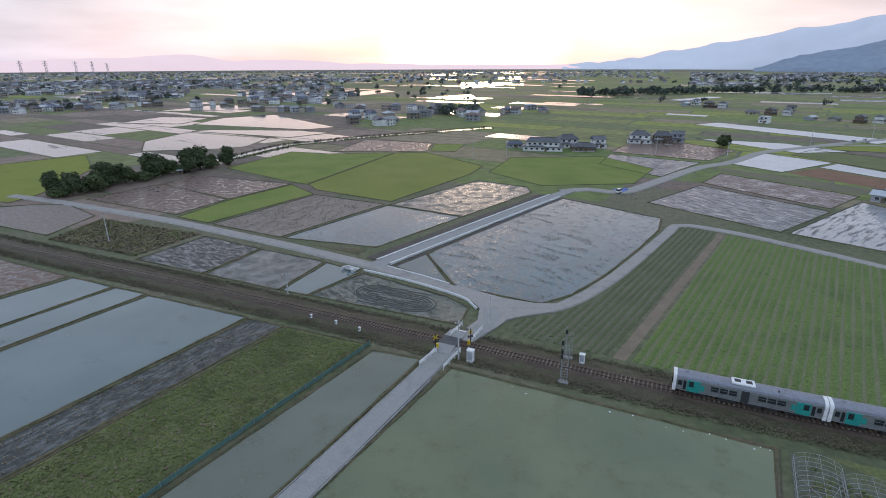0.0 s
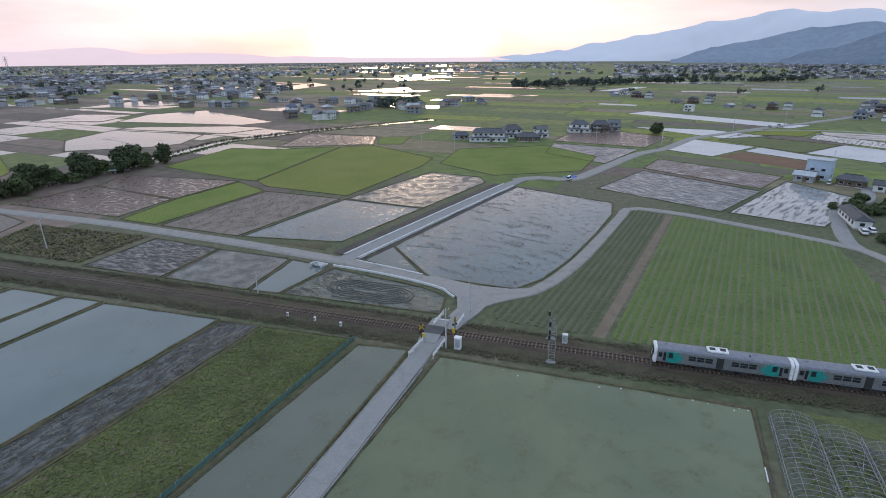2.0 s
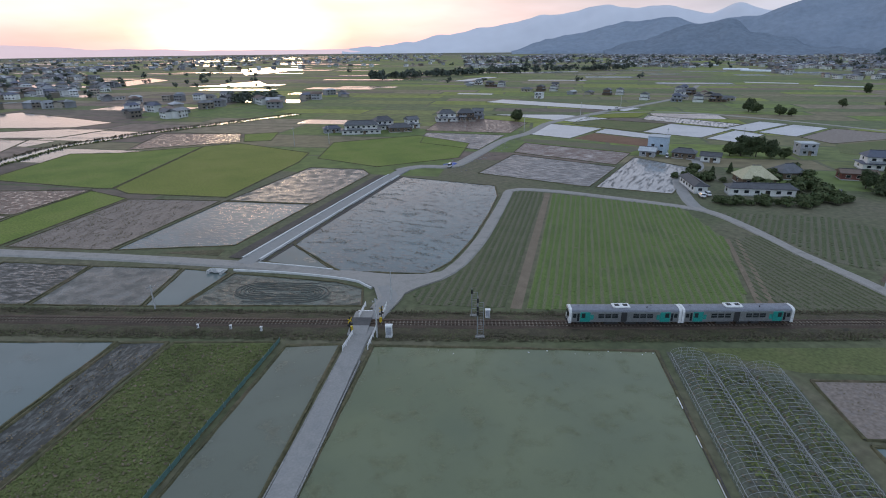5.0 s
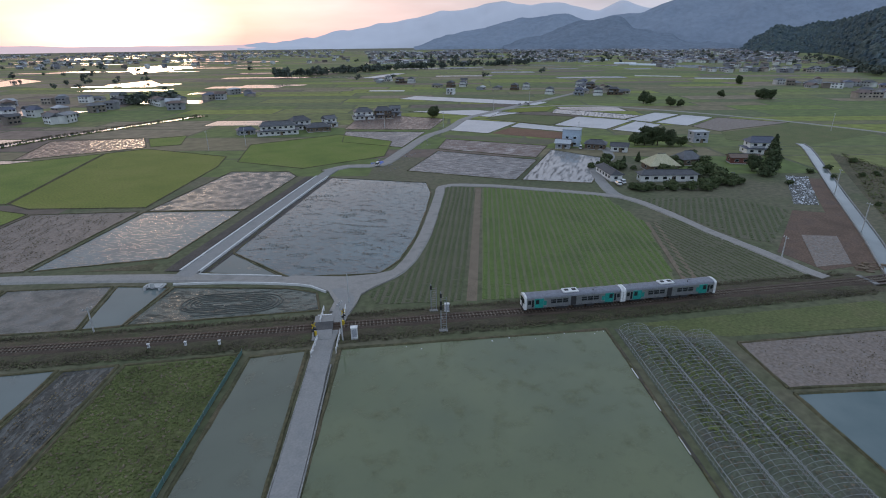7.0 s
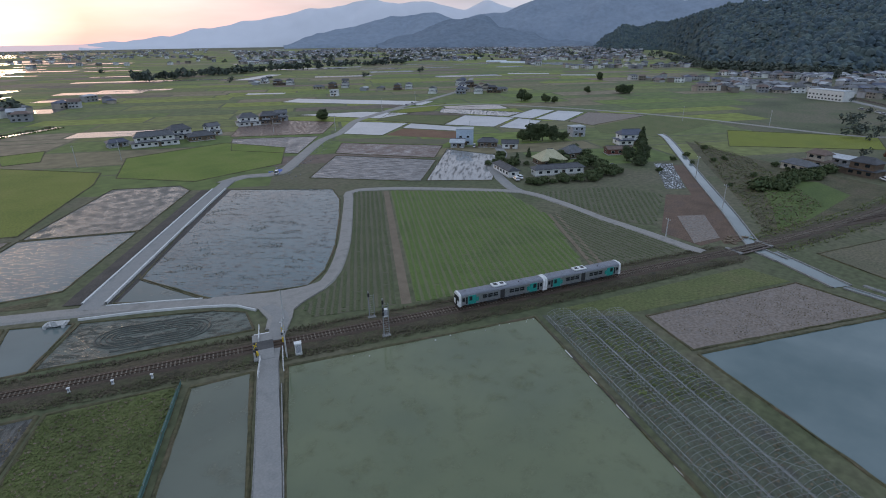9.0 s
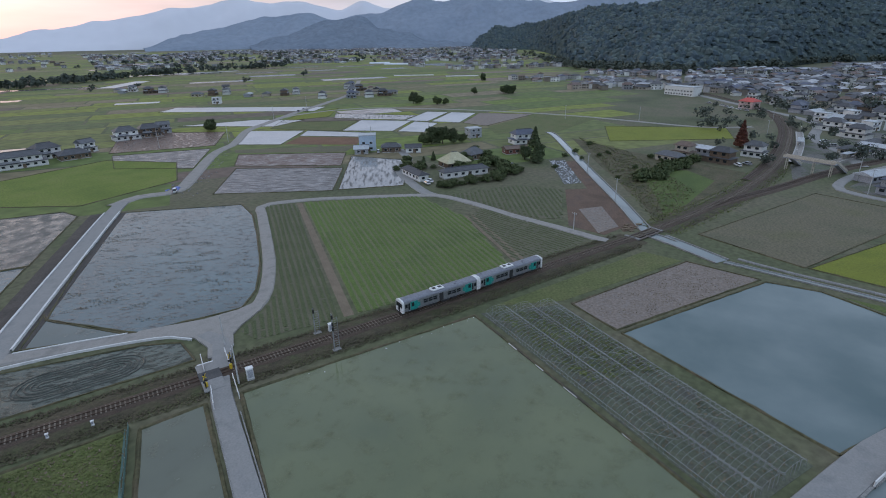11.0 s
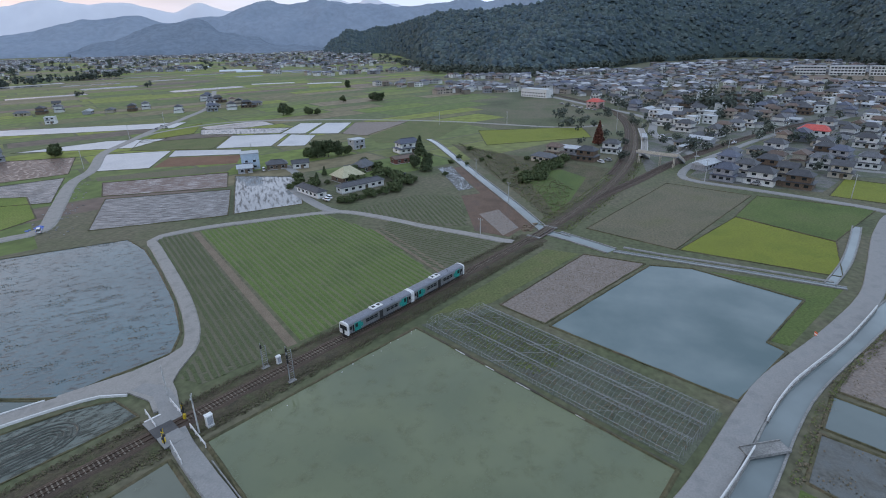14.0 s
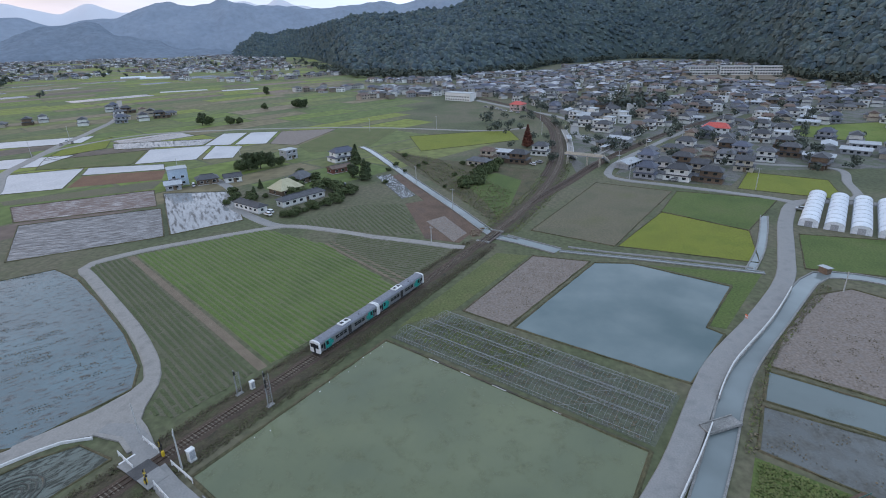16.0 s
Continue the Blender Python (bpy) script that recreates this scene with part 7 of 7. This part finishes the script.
def farm_bridge(x, y, turn, L, W):
    t = thing("farm_bridge", "small concrete slab bridge over the canal", "bridge", pose(x, y, 0, 0, 0, turn))
    part("deck", box(B(), 0, 0, 0.3, L, W, 0.3, bevel=0.04), M["old_concrete"], t)
    for s in (-1, 1):
        part("parapet", box(B(), 0, s * (W / 2 - 0.15), 0.6, L, 0.22, 0.25, bevel=0.04), M["old_concrete"], t)


farm_bridge(25.2, -6.9, -62, 7.6, 2.8)


def traffic_cone_board(x, y):
    t = thing("warning_board", "small orange and white roadside warning board", "sign", pose(x, y, 0.9, 0, 0, 20))
    part("board", box(B(), 0, 0, 0.35, 0.9, 0.08, 0.9, bevel=0.03), M["orange"], t)
    part("white_band", box(B(), 0, 0, 0.6, 0.92, 0.1, 0.3), M["white"], t)
    for s in (-1, 1):
        part("leg", rod(B(), (s * 0.35, 0.2, 0), (s * 0.35, 0, 0.6), 0.04), M["steel"], t)


traffic_cone_board(65.6, -25.0)


def plastic_tunnel(x, y, turn, L, W):
    t = thing("plastic_tunnel", "white plastic-covered greenhouse tunnel", "greenhouse", pose(x, y, 0, 0, 0, turn), "row of plastic tunnels")
    n, r = 10, W / 2
    prof = [(-r, 0), (-r, 1.3)] + [(-r * math.cos(math.pi * i / n), 1.3 + 1.9 * math.sin(math.pi * i / n)) for i in range(1, n)] + [(r, 1.3), (r, 0)]
    part("cover", extrude_profile(B(), prof, -L / 2, L / 2, 8), M["film"], t)
    for i in range(9):
        big = [(-L / 2 + L * i / 8, a * 1.006, b * 1.006 + 0.01) for a, b in prof]
        part("hoop", tube(B(), big, 0.05, 4), M["steel"], t)
    part("end_door", box(B(), -L / 2 - 0.03, 0, 0, 0.1, 2.4, 2.2, bevel=0.02), M["wall_grey"], t)


for i in range(5):
    plastic_tunnel(160.4 - i * 3.6, -82.4 - i * 6.9, -28, 45, 6.2)


for x, y, turn, L, n in ((1098, 1052, -68, 95, 2), (972, 835, -52, 45, 2), (956, 752, -68, 90, 2)):
    for i in range(n):
        plastic_tunnel(x + i * 7.5, y + i * 4, turn, L, 7.5)


def hut(x, y, turn):
    t = thing("field_hut", "tiny grey field hut with a flat sheet roof", "hut", pose(x, y, 0, 0, 0, turn))
    part("wall", box(B(), 0, 0, 0, 2.6, 2.0, 1.9), M["wall_brown"], t)
    part("roof", box(B(), 0, 0, 1.9, 3.2, 2.6, 0.14, rx=0.08), M["roof_pale"], t)
    part("opening", box(B(), 0, -1.02, 0.2, 1.2, 0.06, 1.5), M["black"], t)


hut(98.5, -58, 30)
hut(-131, 262, 20)
hut(-146, 240, 40)


def vehicle(kind, paint, label, x, y, turn, group=""):
    """A parked car or small truck: body and cabin shells, glass, lamps and four wheels."""
    t = thing(kind, label, "car", pose(x, y, 0.3, 0, 0, turn), group)
    L, W, H = (3.4, 1.48, 1.75) if kind == "van" else (4.2, 1.68, 1.45)
    part("body", box(B(), 0, 0, 0.28, L, W, 0.62, bevel=0.14), M[paint], t)
    c0, c1 = (-L * 0.48, L * 0.34) if kind == "van" else (-L * 0.40, L * 0.22)
    bm = B()
    vs = [bm.verts.new(p) for p in ((c0, -W / 2 + .06, .85), (c1 + .35, -W / 2 + .06, .85), (c1 + .35, W / 2 - .06, .85), (c0, W / 2 - .06, .85), (c0 + .18, -W / 2 + .2, H), (c1 - .2, -W / 2 + .2, H), (c1 - .2, W / 2 - .2, H), (c0 + .18, W / 2 - .2, H))]
    for f in ((0, 1, 5, 4), (1, 2, 6, 5), (2, 3, 7, 6), (3, 0, 4, 7), (4, 5, 6, 7), (3, 2, 1, 0)):
        bm.faces.new([vs[i] for i in f])
    bmesh.ops.bevel(bm, geom=list(bm.edges), offset=0.05, segments=1, affect="EDGES")
    part("cabin", bm, M["glass"], t, "dark glazed cabin")
    part("roof", box(B(), (c0 + c1) / 2, 0, H - 0.03, c1 - c0 - 0.35, W - 0.38, 0.08, bevel=0.03), M[paint], t)
    for x2 in (-L * 0.31, L * 0.31):
        for s in (-1, 1):
            w = part("wheel", rod(B(), (x2, s * (W / 2 - 0.2), 0.3), (x2, s * (W / 2 + 0.01), 0.3), 0.3, n=14), M["black"], t)
            part("rim", rod(B(), (x2, s * (W / 2 - 0.02), 0.3), (x2, s * (W / 2 + 0.03), 0.3), 0.18, n=10), M["steel"], w)
    for s in (-1, 1):
        part("headlight", box(B(), L / 2 - 0.03, s * W * 0.34, 0.6, 0.08, 0.32, 0.15, bevel=0.02), M["lamp"], t)
        part("tail_light", box(B(), -L / 2 + 0.03, s * W * 0.38, 0.6, 0.08, 0.2, 0.22, bevel=0.02), M["tile_red"], t)
    return t


vehicle("van", "car_white", "white van parked at the road works", 73.5, 217.5, 50)
vehicle("car", "car_white", "white car parked by the farm gate", 135.5, 134.5, 60, "parked cars")
vehicle("car", "car_white", "white car parked by the farm gate", 138.8, 135.2, 60, "parked cars")
vehicle("car", "car_dark", "dark car parked on grass", 183, 117.5, 20, "parked cars")
vehicle("van", "car_white", "white van beside the blue house", 176.5, 194, 40)
proto = vehicle("car", "car_silver", "silver car parked in town", 238, 23, 60, "parked cars")
white = vehicle("car", "car_white", "white car parked in town", 233, 26.5, 40, "parked cars")
cr = random.Random(5)
for x, y, a in ((302, -48, -32), (326, -66, -32), (345, -82, -32), (240, -24, 150), (222, -30, 60), (203, -40, 60), (301, -8, 10), (306, -9, 80), (312, -9, 80), (318, -8, 80), (277, 362, 30), (290, 369, 30), (285, 360, 40), (307, -12, 80), (205, -52, 60),
                (440, 40, 60), (446, 46, 60), (452, 52, 60), (458, 56, 60), (466, 60, 60), (474, 66, 60), (480, 72, 60), (160, -78, 60)):
    copy_thing(cr.choice((proto, white)), pose(x, y, 0.33, 0, 0, a))


# the station between the two lines
def platform(pts, w, label):
    line = curve_through(pts, 4)
    t = tagged(sweep("platform", line, [(w / 2, 0.0), (w / 2, 1.15), (-w / 2, 1.15), (-w / 2, 0.0)], M["concrete"]), label, "platform", kind="structure")
    for o in (w / 2 - 0.25, -w / 2 + 0.25):
        sweep("edge_stripe", line, [(o + 0.2, 1.16), (o - 0.2, 1.16)], M["kerb"], t)
    return t


platform([(250, 5.2), (275, 3.6), (305, 2.8), (345, 3.8)], 4.0, "curved concrete station platform")
platform([(255, -8.5), (280, -21), (310, -39.5)], 3.6, "concrete branch line platform")


def footbridge():
    t = thing("footbridge", "white steel footbridge with stairs over the tracks", "footbridge", pose(234, -0.5, 0, 0, 0, -115))
    d = part("deck", box(B(), 0, 0, 5.2, 21, 2.4, 0.5, bevel=0.04), M["wall_grey"], t)
    for s in (-1, 1):
        part("parapet", box(B(), 0, s * 1.2, 5.6, 21, 0.12, 1.1), M["wall_beige"], d)
    for x in (-9, 2, 9):
        for s in (-1, 1):
            part("column", rod(B(), (x, s * 0.9, 0), (x, s * 0.9, 5.3), 0.22, n=8), M["wall_beige"], t)
    for x, sgn in ((-9.3, 1), (9.3, 1)):
        st = part("stair", box(B(), x, sgn * 7.0, 2.6, 2.2, 12.6, 0.35, rx=-sgn * 0.44), M["wall_grey"], t)
        for q in (-1.1, 1.1):
            part("stair_rail", box(B(), x + q, sgn * 7.0, 3.2, 0.1, 12.6, 1.0, rx=-sgn * 0.44), M["wall_beige"], st)


footbridge()


def platform_shelter(x, y, turn, L):
    t = thing("platform_shelter", "open platform shelter with pale roof", "shelter", pose(x, y, 1.1, 0, 0, turn))
    part("roof", box(B(), 0, 0, 2.6, L, 3.2, 0.2, bevel=0.04), M["roof_pale"], t)
    for i in range(4):
        part("post", rod(B(), (-L / 2 + 1 + (L - 2) * i / 3, 0, 0), (-L / 2 + 1 + (L - 2) * i / 3, 0, 2.7), 0.1), M["steel"], t)
    part("back_wall", box(B(), 0, 1.2, 0, L * 0.6, 0.12, 2.3), M["wall_beige"], t)


platform_shelter(300, 3.0, 0, 14)
platform_shelter(272, -17, -28, 12)


def station_lamp(x, y):
    t = thing("platform_lamp", "slim station lamp with a white head", "street lamp", pose(x, y, 1.0), "station lamps")
    part("pole", rod(B(), (0, 0, 0), (0, 0, 4.6), 0.07), M["steel"], t)
    part("head", box(B(), 0.4, 0, 4.5, 0.9, 0.3, 0.16, bevel=0.04), M["lamp"], t)


for x, y in ((258, 4.6), (272, 3.8), (286, 3.2), (300, 2.8), (318, 3.0), (335, 3.4), (262, -12), (276, -19.5), (292, -29)):
    station_lamp(x, y)

# rubble, sheeting and loose pieces
def rubble(name, spots, size, material, label, seed):
    r = random.Random(seed)
    bm = B()
    for x, y in spots:
        s = size * r.uniform(0.4, 1.3)
        box(bm, x, y, 0.02, s * r.uniform(.7, 1.8), s, s * r.uniform(.15, .5), r.uniform(0, 3))
    return tagged(link(name, bm, M[material]), label, "rubble", kind="stuff")


rubble("white_scraps", [(3 + 44 * u, 81.2 - 20.0 * u + rnd.uniform(-1.4, 0.6)) for u in [rnd.random() for _ in range(11)]], 0.2, "white", "scraps of white plastic along the water's edge", 81)
rubble("road_works_rubble", [(70 + 60 * u + rnd.uniform(-4, 8), 214 + 58 * u + rnd.uniform(-7, 3)) for u in [rnd.random() for _ in range(150)]], 0.5, "old_concrete", "rubble and broken concrete along the road works", 82)
rubble("works_materials", [(76 + rnd.uniform(-3, 3), 222 + rnd.uniform(-3, 3)) for _ in range(12)], 1.2, "blue_sheet", "blue tarpaulins over stacked materials", 83)
rubble("plot_rubble", [tuple(p) for p in spread([(134.2, 67.9), (141.3, 61.9), (122.6, 50.6), (113.3, 54.3)], 320, 84)], 0.26, "old_concrete", "pale rubble strewn on the plot", 84)
rubble("vegetable_film", [tuple(p) for p in spread([(203, 107), (209, 101.5), (170, 79.4), (164, 84.5)], 300, 85)], 0.34, "film", "torn pale film over vegetable rows", 85)
rubble("bright_timber", [(124 + rnd.uniform(-4, 4), 47 + rnd.uniform(-2, 2)) for _ in range(30)], 0.9, "timber", "heap of dry timber beside the canal", 86)


def cloche_frame(x, y, turn):
    t = thing("vegetable_frame", "low vegetable bed with green poles and net", "garden bed", pose(x, y, 0, 0, 0, turn), "vegetable beds")
    part("bed", box(B(), 0, 0, 0, 12, 1.2, 0.25, bevel=0.06), M["brown_soil"], t)
    for i in range(9):
        part("pole", rod(B(), (-5.6 + i * 1.4, -0.5, 0.1), (-5.6 + i * 1.4, -0.5, 1.3), 0.03, n=4), M["net"], t)
    part("net", box(B(), 0, -0.5, 0.9, 11.2, 0.03, 0.3), M["net"], t)


for i in range(3):
    cloche_frame(9.0 - i * 1.0, -19 - i * 2.4, -62)

# ---- sleepers: the nearest as pieces of their own, the rest joined ----
def sleepers():
    pts, acc = [], 0.0
    for a, b in zip(rail_line, rail_line[1:]):
        L, d = (b - a).length, (b - a).normalized()
        while acc < L:
            pts.append((a + d * acc, math.atan2(d.y, d.x)))
            acc += 0.72
        acc -= L
    one = box(B(), 0, 0, 0, 0.24, 2.0, 0.16, bevel=0.03)
    me = bpy.data.meshes.new("sleeper")
    one.to_mesh(me)
    one.free()
    me.materials.append(M["sleeper"])
    rest = B()
    count = 0
    for p, a in pts:
        if -70 < p.x < 113 and count < 290 and not -2.2 < p.x < 4.6:
            ob = new("sleeper", me)
            ob.parent = main_track
            ob.matrix_basis = Matrix.Translation((p.x, p.y, 0.39)) @ Matrix.Rotation(a, 4, "Z")
            count += 1
        elif -180 < p.x < 420 and not -2.2 < p.x < 4.6:
            box(rest, p.x, p.y, 0.39, 0.24, 2.0, 0.16, a)
    ob = link("sleepers_joined", rest, M["sleeper"], main_track)
    ob["kind"] = "stuff"


sleepers()
